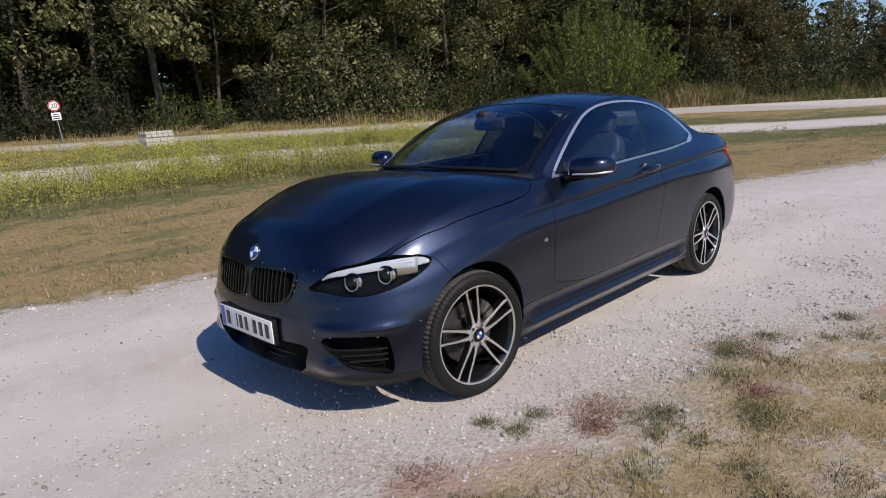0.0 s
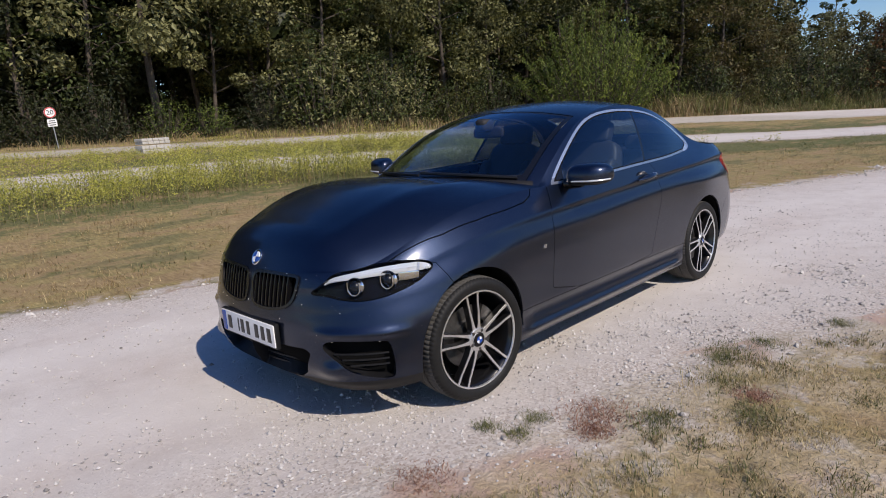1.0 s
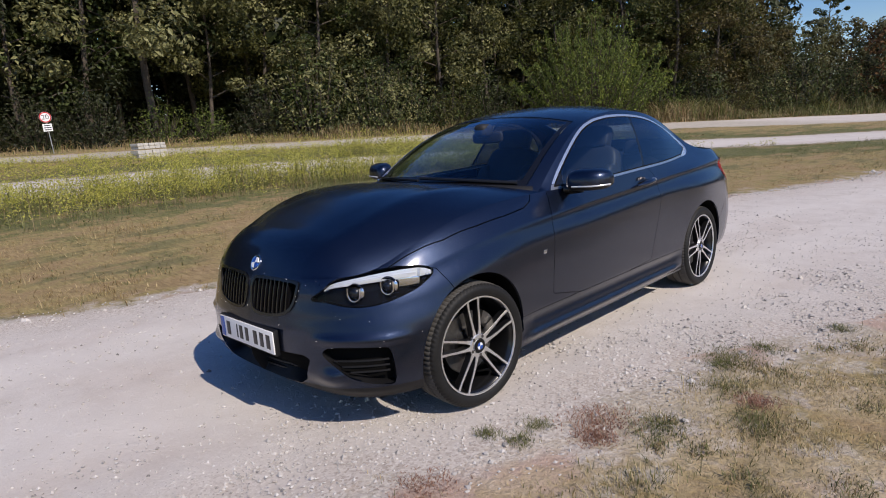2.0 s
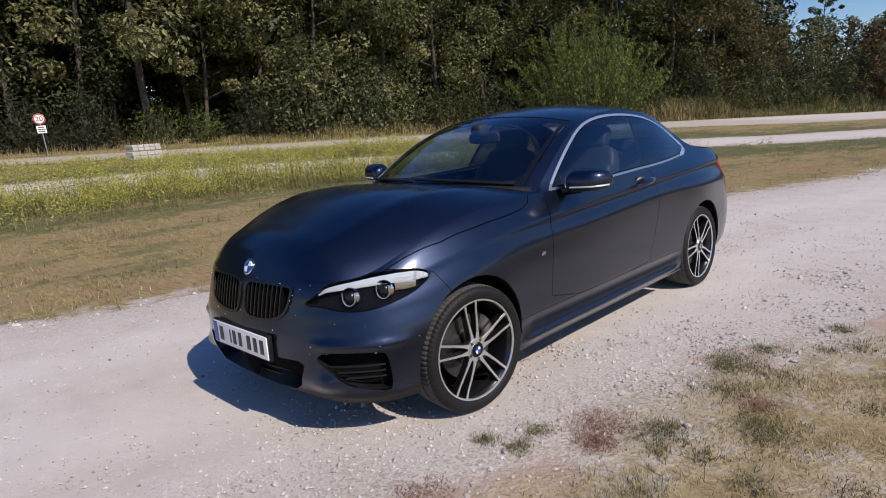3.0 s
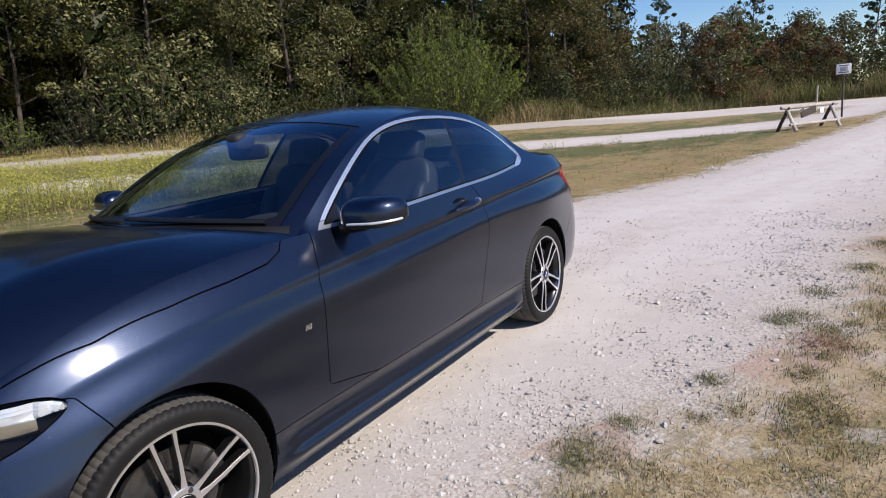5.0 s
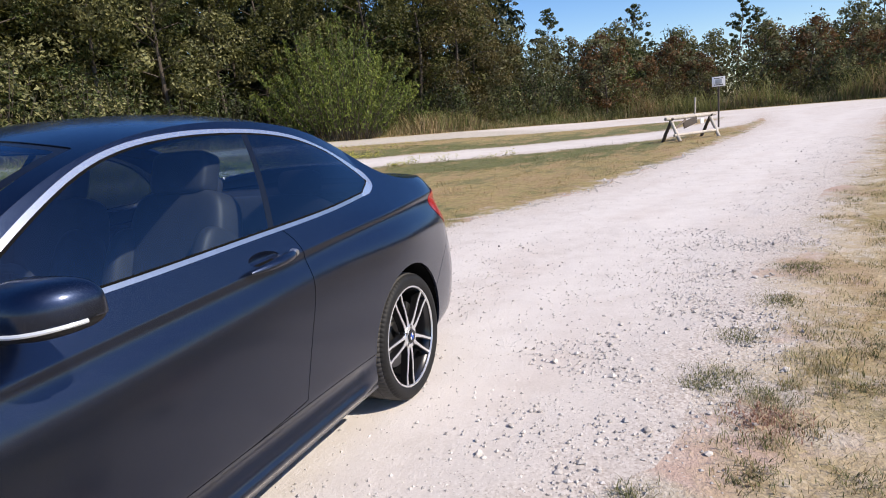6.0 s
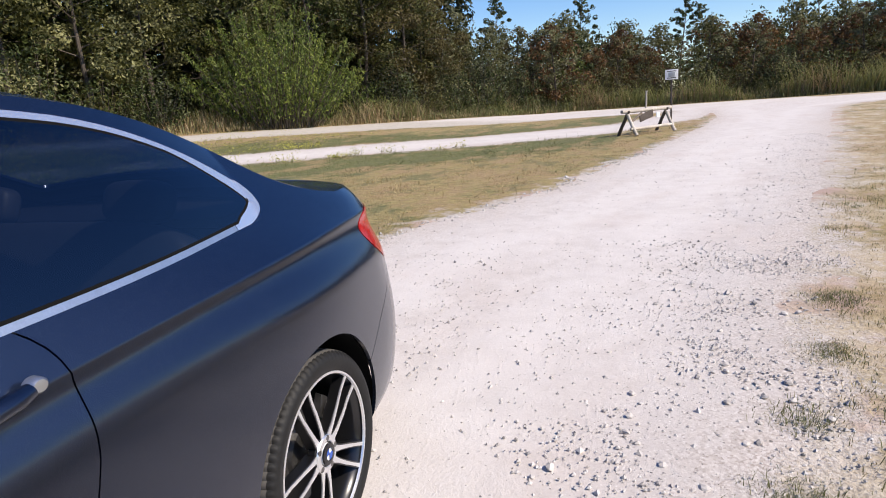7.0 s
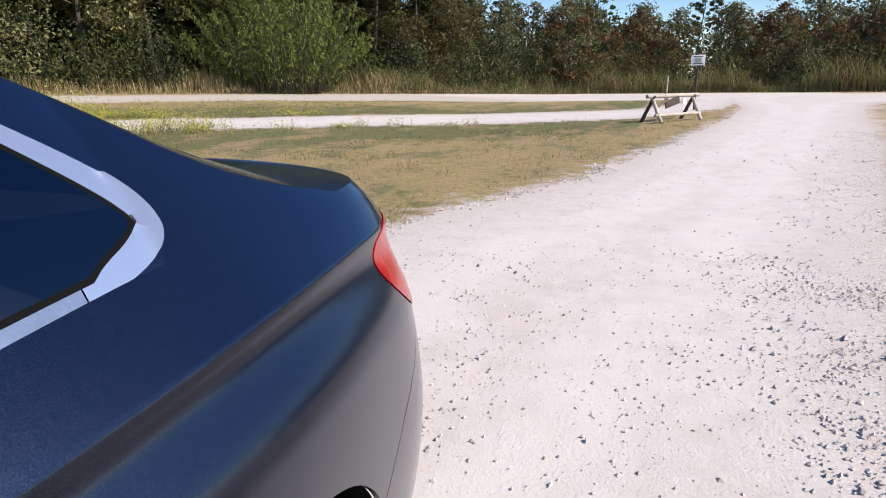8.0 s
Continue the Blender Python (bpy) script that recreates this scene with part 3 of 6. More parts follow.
plan_x, plan_y = around(PLAN_X), around(PLAN_Y)
FEATURES = {   # heights and inset from the widest outline, from nose to tail
    "z0": [0.20, 0.20, 0.19, 0.19, 0.20, 0.19, 0.185, 0.185, 0.185, 0.19, 0.20, 0.22, 0.24, 0.25, 0.26, 0.26],
    "d0": [0.10, 0.09, 0.07, 0.05, 0.04, 0.04, 0.04, 0.04, 0.04, 0.04, 0.04, 0.06, 0.09, 0.11, 0.12, 0.12],
    "z1": [0.30] * 16,
    "d1": [0.015, 0.012, 0.01, 0.008, 0.01, 0.02, 0.022, 0.022, 0.022, 0.02, 0.02, 0.02, 0.03, 0.035, 0.04, 0.04],
    "z2": [0.46, 0.46, 0.47, 0.48, 0.50, 0.52, 0.52, 0.52, 0.54, 0.55, 0.56, 0.54, 0.52, 0.52, 0.52, 0.52],
    "d2": [0.0, 0.0, 0.0, 0.0, 0.0, 0.0, 0.006, 0.008, 0.006, 0.002, 0.0, 0.0, 0.0, 0.0, 0.0, 0.0],
    "z3": [0.58, 0.58, 0.58, 0.60, 0.63, 0.68, 0.71, 0.74, 0.77, 0.79, 0.79, 0.78, 0.76, 0.74, 0.74, 0.74],
    "d3": [0.02, 0.02, 0.022, 0.03, 0.03, 0.012, 0.004, 0.000, 0.000, -0.004, -0.005, 0.008, 0.022, 0.03, 0.03, 0.03],
    "z4": [0.672, 0.672, 0.68, 0.695, 0.74, 0.81, 0.845, 0.875, 0.905, 0.93, 0.945, 0.955, 0.952, 0.948, 0.945, 0.945],
    "d4": [0.04, 0.04, 0.045, 0.06, 0.07, 0.055, 0.034, 0.032, 0.031, 0.038, 0.056, 0.072, 0.075, 0.065, 0.05, 0.05],
    "z5": [0.742, 0.742, 0.748, 0.772, 0.845, 0.935, 0.980, 0.987, 1.004, 1.018, 1.037, 1.043, 1.042, 1.04, 1.055, 1.06],
    "d5": [0.065, 0.065, 0.075, 0.12, 0.14, 0.15, 0.13, 0.075, 0.070, 0.102, 0.160, 0.160, 0.150, 0.13, 0.12, 0.12],
}
curve_of = {k: around(v) for k, v in FEATURES.items()}
S_END = _k[-1]


def s_at_x(x):
    """The place along the outline at which it passes x."""
    ss = np.linspace(0, S_END, 2000)
    return np.interp(-np.asarray(x, float), -plan_x(ss), ss)


def hermite(a, b, ma, mb, t):
    return (1 + 2 * t) * (1 - t) ** 2 * a + t * (1 - t) ** 2 * ma + t * t * (3 - 2 * t) * b + t * t * (t - 1) * mb


def nose_relief(S, z):
    """Bumper forms: the lip that wraps the side intake, and the fold above it."""
    lip = 0.030 * np.exp(-((S - 0.565) / 0.085) ** 2) * np.exp(-((z - 0.300) / 0.048) ** 2)
    low = 0.016 * np.exp(-((z - 0.232) / 0.026) ** 2) * np.clip((1.0 - S) / 0.3, 0, 1)
    fold = 0.013 * np.exp(-((z - 0.478) / 0.022) ** 2) * np.clip((S - 0.45) / 0.12, 0, 1) * np.clip((0.98 - S) / 0.15, 0, 1)
    return lip + low + fold


def skirt_relief(x, z):
    """Side skirt: a blade along the bottom with a hollow above it."""
    run = np.clip((1.02 - np.abs(x)) / 0.15, 0, 1)
    return run * (0.020 * np.exp(-((z - 0.232) / 0.026) ** 2) - 0.014 * np.exp(-((z - 0.318) / 0.030) ** 2))


def flank(S, V):
    """Side of the body. V: 0 sill, 4 crease, 5 top edge."""
    e = 2e-3
    tx, ty = plan_x(S + e) - plan_x(S - e), plan_y(S + e) - plan_y(S - e)
    tx = np.where(S < 0.02, 0.0, np.where(S > S_END - 0.02, 0.0, tx))
    n = np.hypot(tx, ty) + 1e-12
    nx, ny = ty / n, -tx / n
    zz = np.stack([curve_of["z%d" % i](S) for i in range(6)])
    dd = np.stack([curve_of["d%d" % i](S) for i in range(6)])

    def tangent(a, i):
        if i == 0:
            return a[1] - a[0]
        if i == 3:
            return 0.55 * (a[4] - a[2]) * 0.5 + 0.45 * (a[3] - a[2])
        return 0.5 * (a[i + 1] - a[i - 1])
    px = plan_x(S)
    roll = np.clip((px - 0.55) / 0.3, 0, 1) + np.clip((-1.70 - px) / 0.35, 0, 1)
    z, d = np.zeros_like(S), np.zeros_like(S)
    for i in range(5):
        m = (V >= i) & ((V < i + 1) | (i == 4))
        t = np.clip(V - i, 0, 1)
        out = []
        for a in (zz, dd):
            ma = tangent(a, i) if i < 4 else (a[5] - a[4]) * (1 + 0.08 * roll if a is zz else 1 - 0.15 * roll)
            mb = tangent(a, i + 1) if i < 3 else ((a[4] - a[3]) * (1.0 if a is zz else 0.5 - 1.08 * np.clip((0.95 - px) / 0.6, 0, 1)) if i == 3 else (a[5] - a[4]) * (1 - 0.18 * roll if a is zz else 1 + 0.3 * roll))
            out.append(hermite(a[i], a[i + 1], ma, mb, t))
        z, d = np.where(m, out[0], z), np.where(m, out[1], d)
    d = d - nose_relief(S, z) - skirt_relief(px, z)
    return plan_x(S) - nx * d, np.maximum(plan_y(S) - ny * d, 0.0) * np.where(S <= 0, 0, 1) * np.where(S >= S_END, 0, 1), z


def top_edge(S):
    return flank(S, np.full_like(S, 5.0))


S_HOOD0, S_HOOD1 = 0.60, s_at_x(0.66)        # where the bonnet's side edge begins and ends
S_DECK0, S_DECK1 = s_at_x(-1.62), S_END - 0.55


def bonnet(U, W):
    """U: 0 at the nose, 1 at the windscreen. W: 0 in the middle, 1 at the side."""
    x1, y1, z1 = top_edge(S_HOOD0 + (S_HOOD1 - S_HOOD0) * U)
    fx, fy, fz = top_edge(np.abs(W) * S_HOOD0)
    w2 = W * W
    crown = smooth([0, 0.05, 0.2, 0.5, 0.8, 1.0], [0.0, 0.092, 0.154, 0.138, 0.098, 0.065], U)
    lead = (fx - top_edge(np.full_like(U, S_HOOD0))[0]) * (1 - U) ** 2 + 0.27 * (1 - w2) * U ** 2
    wy = np.where(np.abs(W) < 1e-9, 0, fy / (top_edge(np.full_like(U, S_HOOD0))[1] + 1e-9) * np.sign(W + 1e-12))
    yy = y1 * (W * U ** 0.5 + wy * (1 - U ** 0.5))
    dz = (fz - top_edge(np.full_like(U, S_HOOD0))[2]) * (1 - U) ** 3
    ridge = 0.010 * np.exp(-((np.abs(W) - 0.62 - 0.1 * U) / 0.10) ** 2) * np.sin(np.pi * np.clip(U, 0, 1)) ** 0.7
    return x1 + lead, yy, z1 + dz + crown * (1 - np.abs(W) ** 3.0) + ridge


RAIL_X = [0.66, 0.45, 0.2, -0.05, -0.35, -0.75, -1.1, -1.4, -1.65, -1.92]
RAIL_Y = [0.735, 0.70, 0.655, 0.615, 0.590, 0.570, 0.565, 0.575, 0.595, 0.625]
RAIL_Z = [0.985, 1.13, 1.272, 1.360, 1.405, 1.402, 1.345, 1.228, 1.115, 1.035]
_r = np.concatenate([[0], np.cumsum(np.hypot(np.diff(RAIL_X), np.diff(RAIL_Z)))])


def canopy(U, W):
    """Windscreen, roof and rear window. U along the roof rail from the bonnet, W across."""
    x, y, z = (smooth(_r, a, U) for a in (RAIL_X, RAIL_Y, RAIL_Z))
    f = U / _r[-1]
    bulge = smooth([0, 0.15, 0.3, 0.45, 0.7, 0.85, 1.0], [0.27, 0.18, 0.10, 0.03, -0.05, -0.13, -0.20], f)
    crown = smooth([0, 0.12, 0.3, 0.5, 0.75, 0.9, 1.0], [0.05, 0.056, 0.062, 0.062, 0.060, 0.046, 0.01], f)
    g = 1 - np.abs(W) ** 2.3
    return x + bulge * g, y * W, z + crown * g


def cabin_side(X, T):
    """Side windows and pillars: T 0 at the belt, 1 at the roof rail."""
    s = s_at_x(X)
    for _ in range(3):
        bx, by, bz = top_edge(s)
        s = s + (bx - X)
    bx, by, bz = top_edge(s)
    ry, rz = smooth(RAIL_X, RAIL_Y, X), smooth(RAIL_X, RAIL_Z, X)
    rz = np.maximum(rz, bz)
    bow = 0.016 * np.sin(np.pi * T) * np.clip((rz - bz) / 0.35, 0, 1)
    return X, by + (ry - by) * T + bow, bz + (rz - bz) * T


def deck(U, W):
    """Boot lid: U 0 at the rear window, 1 at the tail."""
    x1, y1, z1 = top_edge(S_DECK0 + (S_DECK1 - S_DECK0) * U)
    fx, fy, fz = top_edge(S_END - np.abs(W) * (S_END - S_DECK1))
    e1 = top_edge(np.full_like(U, S_DECK1))
    e0 = top_edge(np.full_like(U, S_DECK0))
    wy = np.where(np.abs(W) < 1e-9, 0, fy / (e1[1] + 1e-9) * np.sign(W + 1e-12))
    k = U ** 1.5
    yy = y1 * (W * (1 - k) + wy * k)
    return x1 + (fx - e1[0]) * U ** 2 - 0.10 * (1 - W * W) * (1 - U), yy, z1 + (fz - e1[2]) * U ** 3 + 0.018 * (1 - W * W) * (1 - U ** 4)



def slant(v):
    """Coordinate across the corner of the nose."""
    return (v[:, 1] - v[:, 0]) / math.sqrt(2)


LAMP = [(-1.135, 0.650), (-1.05, 0.700), (-1.00, 0.748), (-0.781, 0.775), (-0.60, 0.772), (-0.537, 0.736), (-0.606, 0.685), (-0.66, 0.663), (-0.768, 0.632), (-0.877, 0.620), (-0.975, 0.630), (-1.04, 0.648)]
KIDNEY = [(0.014, 0.729), (0.13, 0.735), (0.27, 0.736), (0.366, 0.733), (0.378, 0.715), (0.366, 0.650), (0.340, 0.592), (0.25, 0.556), (0.07, 0.548), (0.016, 0.585)]
INTAKE = [(-1.075, 0.432), (-1.03, 0.452), (-0.79, 0.446), (-0.757, 0.430), (-0.742, 0.258), (-0.80, 0.258), (-0.93, 0.285), (-1.0, 0.345), (-1.075, 0.40)]
MOUTH = [(-0.5, 0.400), (0.42, 0.400), (0.450, 0.380), (0.400, 0.275), (0.345, 0.242), (0.20, 0.228), (-0.5, 0.218)]
DLO = [(0.60, 0.93), (0.588, 0.988), (0.43, 1.108), (0.23, 1.235), (0.06, 1.318), (-0.10, 1.362), (-0.27, 1.382), (-0.45, 1.388), (-0.72, 1.378), (-0.97, 1.343), (-1.19, 1.262), (-1.330, 1.175), (-1.392, 1.120), (-1.398, 1.070), (-1.345, 1.042), (-1.255, 1.027), (-1.18, 0.95)]
DOOR = [(0.622, 1.05), (0.622, 0.968), (0.660, 0.88), (0.682, 0.80), (0.697, 0.60), (0.703, 0.362), (-0.485, 0.362), (-0.50, 0.43), (-0.545, 0.59), (-0.597, 0.74), (-0.606, 0.80), (-0.610, 0.90), (-0.600, 0.955), (-0.565, 1.0), (-0.50, 1.05)]
BUMPER = [(1.556, 0.745), (1.505, 0.655), (1.48, 0.60), (1.48, 0.05), (2.4, 0.05), (2.4, 0.76), (1.9, 0.80), (1.70, 0.775)]
TAIL_BUMPER = [(-1.60, 0.05), (-1.66, 0.48), (-1.80, 0.60), (-2.04, 0.743), (-2.6, 0.735), (-2.6, 0.05)]
TAIL_LAMP = [(-1.955, 0.962), (-1.835, 0.922), (-1.852, 0.872), (-1.93, 0.80), (-2.035, 0.748), (-2.20, 0.745), (-2.5, 0.78), (-2.5, 0.93), (-2.15, 0.962)]
BONNET_SEAM = [(2.2, 0.0), (2.2, 0.60), (1.93, 0.625), (1.80, 0.672), (1.752, 0.682), (1.614, 0.724), (1.467, 0.762), (1.249, 0.784), (1.033, 0.790), (0.86, 0.787), (0.79, 0.772), (0.735, 0.735), (0.70, 0.66), (0.70, 0.0)]
SILL_Z = 0.362


def cut(skin, field, gap=0.0035):
    """Inside and outside of a seam, with a gap between them."""
    a, rest = skin.split(lambda v: field(v) + gap / 2)
    if gap:
        _, rest = rest.split(lambda v: field(v) - gap / 2)
    return a, rest


def both(skin):
    return (skin, skin.mirrored())


def wheel(parent, x, side, turn, steer=0.0):
    """One road wheel: tyre, black rim with machined double spokes, disc and caliper."""
    y0 = 0.868
    at = Matrix.Translation((x, (y0 - 0.10) * side, 0.3155)) @ Matrix.Rotation(radians(steer), 4, "Z") @ Matrix.Translation((0, 0.10 * side, 0)) @ Matrix.Diagonal((1, side, 1, 1))
    hub = new("wheel")
    hub.parent = parent
    hub.matrix_basis = at
    # tyre with grooved tread
    n = 84 * 3
    prof = [(0.240, -0.205, 0), (0.256, -0.218, 0), (0.285, -0.222, 0), (0.304, -0.212, 0), (0.311, -0.198, 1), (0.3145, -0.170, 1), (0.315, -0.147, 1), (0.3075, -0.144, 0), (0.3075, -0.136, 0), (0.315, -0.133, 0), (0.315, -0.092, 0), (0.3075, -0.089, 0), (0.3075, -0.081, 0),
            (0.315, -0.078, 1), (0.3145, -0.048, 1), (0.311, -0.020, 1), (0.303, -0.009, 1), (0.294, -0.002, 0), (0.281, 0.001, 0), (0.267, -0.001, 0), (0.256, -0.005, 0), (0.248, -0.011, 0), (0.242, -0.022, 0)]
    bm = bmesh.new()
    rings = []
    for r, y, g in prof:
        ring = []
        for k in range(n):
            a = 2 * math.pi * (k + (0.9 if g else 0)) / n
            rr = r - (0.0045 if g and k % 3 == 0 else 0.0)
            ring.append(bm.verts.new((rr * math.cos(a), y, rr * math.sin(a))))
        rings.append(ring)
    for a, b in zip(rings, rings[1:]):
        for k in range(n):
            bm.faces.new((a[k], b[k], b[(k + 1) % n], a[(k + 1) % n]))
    tyre = part("tyre", bm, RUBBER, hub, "black rubber tyre with dusty worn tread")
    tyre.data.materials.append(TREAD)
    for f in tyre.data.polygons:
        f.material_index = int(math.hypot(f.center.x, f.center.z) > 0.3075)
    # rim barrel and lip
    rim = part("rim", lathe([(0.232, -0.015), (0.236, -0.008), (0.238, -0.012), (0.238, -0.018), (0.228, -0.025), (0.218, -0.045), (0.206, -0.10), (0.206, -0.19), (0.232, -0.205)], 96), RIM_DARK, hub, "gloss black alloy rim with bright machined double spokes")
    rim.scale = (1.048, 1.0, 1.048)
    part("rim_lip", lathe([(0.2285, -0.0145), (0.231, -0.0080), (0.2375, -0.0080), (0.239, -0.013)], 96), RIM_CUT, rim)
    part("back_plate", lathe([(0.205, -0.150), (0.06, -0.155), (0.0, -0.155)], 64), DARK_INSIDE, rim)
    for k in range(5):
        for sgn in (-1, 1):
            body, face = bmesh.new(), bmesh.new()
            ang = radians(turn + 72 * k)
            rot = Matrix.Rotation(-ang, 4, "Y")
            path = [(0.048, 0.014, 0.021, -0.020), (0.085, 0.0195, 0.0125, -0.016), (0.135, 0.0255, 0.0105, -0.015), (0.185, 0.0295, 0.0095, -0.016), (0.233, 0.034, 0.0115, -0.012)]
            for bmx, depth, grow, lift in ((body, 0.034, 0.0035, -0.0025), (face, 0.003, 0.0, 0.0)):
                prev = None
                for r, off, w, y in path:
                    q = [bmx.verts.new(rot @ Vector((r, y + lift + dy, sgn * off + dw * (w / 2 + grow)))) for dw, dy in ((-1, 0), (1, 0), (1, -depth), (-1, -depth))]
                    if prev:
                        for j in range(4):
                            bmx.faces.new((prev[j], prev[(j + 1) % 4], q[(j + 1) % 4], q[j]))
                    else:
                        bmx.faces.new(q[::-1])
                    prev = q
                bmx.faces.new(prev)
                bmesh.ops.recalc_face_normals(bmx, faces=bmx.faces)
            part("spoke", body, RIM_DARK, rim)
            part("spoke_face", face, RIM_CUT, rim)
    part("hub", lathe([(0.062, -0.045), (0.060, -0.024), (0.052, -0.018), (0.036, -0.017), (0.034, -0.021), (0.0, -0.021)], 48), RIM_DARK, rim)
    part("hub_face", lathe([(0.056, -0.0195), (0.053, -0.0150), (0.038, -0.0145), (0.035, -0.019)], 48), RIM_CUT, rim)
    for k in range(5):
        a = radians(turn + 36 + 72 * k)
        part("wheel_bolt", lathe([(0.0, -0.004), (0.008, -0.004), (0.010, -0.010), (0.010, -0.02)], 12, m=Matrix.Translation((0.046 * math.cos(a), -0.010, 0.046 * math.sin(a)))), STEEL, rim)
    cap = part("hub_cap", lathe([(0.033, -0.022), (0.032, -0.013), (0.028, -0.011), (0.0, -0.010)], 40), WHITE_ENAMEL, hub, "blue and white round centre cap")
    for a in (0, 180):
        bm = bmesh.new()
        pts = [(0, 0)] + [(0.0185 * math.cos(radians(a + d)), 0.0185 * math.sin(radians(a + d))) for d in range(0, 91, 9)]
        vs = [bm.verts.new((p[0], -0.0075, p[1])) for p in pts]
        lo = [bm.verts.new((p[0], -0.012, p[1])) for p in pts]
        bm.faces.new(vs[::-1])
        for j in range(len(vs)):
            bm.faces.new((vs[j], vs[(j + 1) % len(vs)], lo[(j + 1) % len(vs)], lo[j]))
        part("cap_quarter", bm, BLUE_ENAMEL, cap)
    part("cap_ring", lathe([(0.0185, -0.010), (0.019, -0.0068), (0.0325, -0.0085), (0.0335, -0.014)], 40), GLOSS_BLACK, cap)
    part("brake_disc", lathe([(0.0, -0.085), (0.085, -0.085), (0.09, -0.098), (0.158, -0.098), (0.160, -0.104), (0.158, -0.122), (0.09, -0.122)], 64), STEEL, hub, "grey steel brake disc")
    bm = bmesh.new()
    prev = None
    for k in range(9):
        a = radians((150 if x > 0 else 150) - 32 + 8 * k)
        q = [bm.verts.new((r * math.cos(a), y, r * math.sin(a))) for r, y in ((0.105, -0.083), (0.105, -0.065), (0.125, -0.058), (0.172, -0.062), (0.176, -0.083))]
        if prev:
            for j in range(5):
                bm.faces.new((prev[j], prev[(j + 1) % 5], q[(j + 1) % 5], q[j]))
        else:
            bm.faces.new(q)
        prev = q
    bm.faces.new(prev[::-1])
    bmesh.ops.recalc_face_normals(bm, faces=bm.faces)
    part("brake_caliper", bm, STEEL, hub)
    return hub


def blob(fn, nu=24, nv=16):
    """A closed rounded form from fn(u, v), u round and v from pole to pole."""
    bm = bmesh.new()
    rows = []
    for j in range(nv + 1):
        v = j / nv
        rows.append([bm.verts.new(fn(2 * math.pi * i / nu, math.pi * v)) for i in range(nu)] if 0 < j < nv else [bm.verts.new(fn(0, math.pi * v))])
    for a, b in zip(rows, rows[1:]):
        for i in range(nu):
            q = list(dict.fromkeys([a[i % len(a)], b[i % len(b)], b[(i + 1) % len(b)], a[(i + 1) % len(a)]]))
            if len(q) > 2:
                bm.faces.new(q)
    bmesh.ops.recalc_face_normals(bm, faces=bm.faces)
    return bm


def power(c, p):
    return math.copysign(abs(c) ** p, c)


def cushion(size, at, p=0.45, turn=None, taper=0.0):
    """A rounded block."""
    m = Matrix.Translation(at) @ (turn or Matrix())

    def fn(u, v):
        k = 1 - taper * (0.5 + 0.5 * power(math.cos(v), p))
        return m @ Vector((size[0] / 2 * power(math.sin(v), p) * power(math.cos(u), p) * k, size[1] / 2 * power(math.sin(v), p) * power(math.sin(u), p) * k, size[2] / 2 * power(math.cos(v), p)))
    return blob(fn, 32, 20)


def door_mirror(parent, side):
    def fn(u, v, grow=0.0, floor=-1.0):
        # x fore and aft, y outwards, z up: rounded cup, blunter behind
        cx, cy, cz = math.cos(u) * math.sin(v), math.cos(v), math.sin(u) * math.sin(v)
        x = (0.095 if cx > 0 else 0.055) * power(cx, 0.8) + grow * cx
        y = 0.114 * power(cy, 0.62) + grow * cy
        z = (0.078 if cz > 0 else 0.044) * power(cz, 0.62) * (1 - 0.10 * cy) + grow * cz
        z = max(z, floor)
        return Vector((0.425 + x - 0.035 * cy - (0.045 if side < 0 else 0.0), side * (0.935 + y), 1.018 + z + 0.006 * cy + (0.035 if side < 0 else 0.0)))
    body = part("door_mirror", blob(lambda u, v: fn(u, v), 40, 28), BLACK_TRIM, parent, "body-coloured door mirror with black base")
    part("mirror_cap", blob(lambda u, v: fn(u, v, 0.004, -0.012), 40, 28), PAINT, body)
    pts = []
    for k in range(15):
        v = math.pi * (0.62 - 0.56 * k / 14)
        p = fn(radians(-12 if k < 12 else -8), v, 0.0)
        cx, cy = math.cos(radians(-12)) * math.sin(v), math.cos(v)
        pts.append((p.x + 0.002 + 0.005 * cx, p.y + side * 0.005 * max(cy, 0), 1.018 - 0.014 + 0.006 * cy + (0.035 if side < 0 else 0.0)))
    part("indicator", tube(pts, [0.005] * 15, 8), LAMP_WHITE, body, "clear white indicator strip")
    part("mirror_glass", lathe([(0.0, 0.002), (0.045, 0.002), (0.048, 0.0), (0.048, -0.006)], 32, m=Matrix.Translation((0.372, side * 0.925, 1.02)) @ Matrix.Rotation(radians(90), 4, "Z") @ Matrix.Diagonal((2.05, 1, 0.9, 1))), CHROME, body)
    stalk = tube([(0.445, side * 0.775, 0.978), (0.44, side * 0.80, 0.976), (0.435, side * 0.84, 0.978), (0.43, side * 0.88, 0.986)], [0.034, 0.028, 0.024, 0.026], 14)
    part("mirror_foot", stalk, GLOSS_BLACK, body)


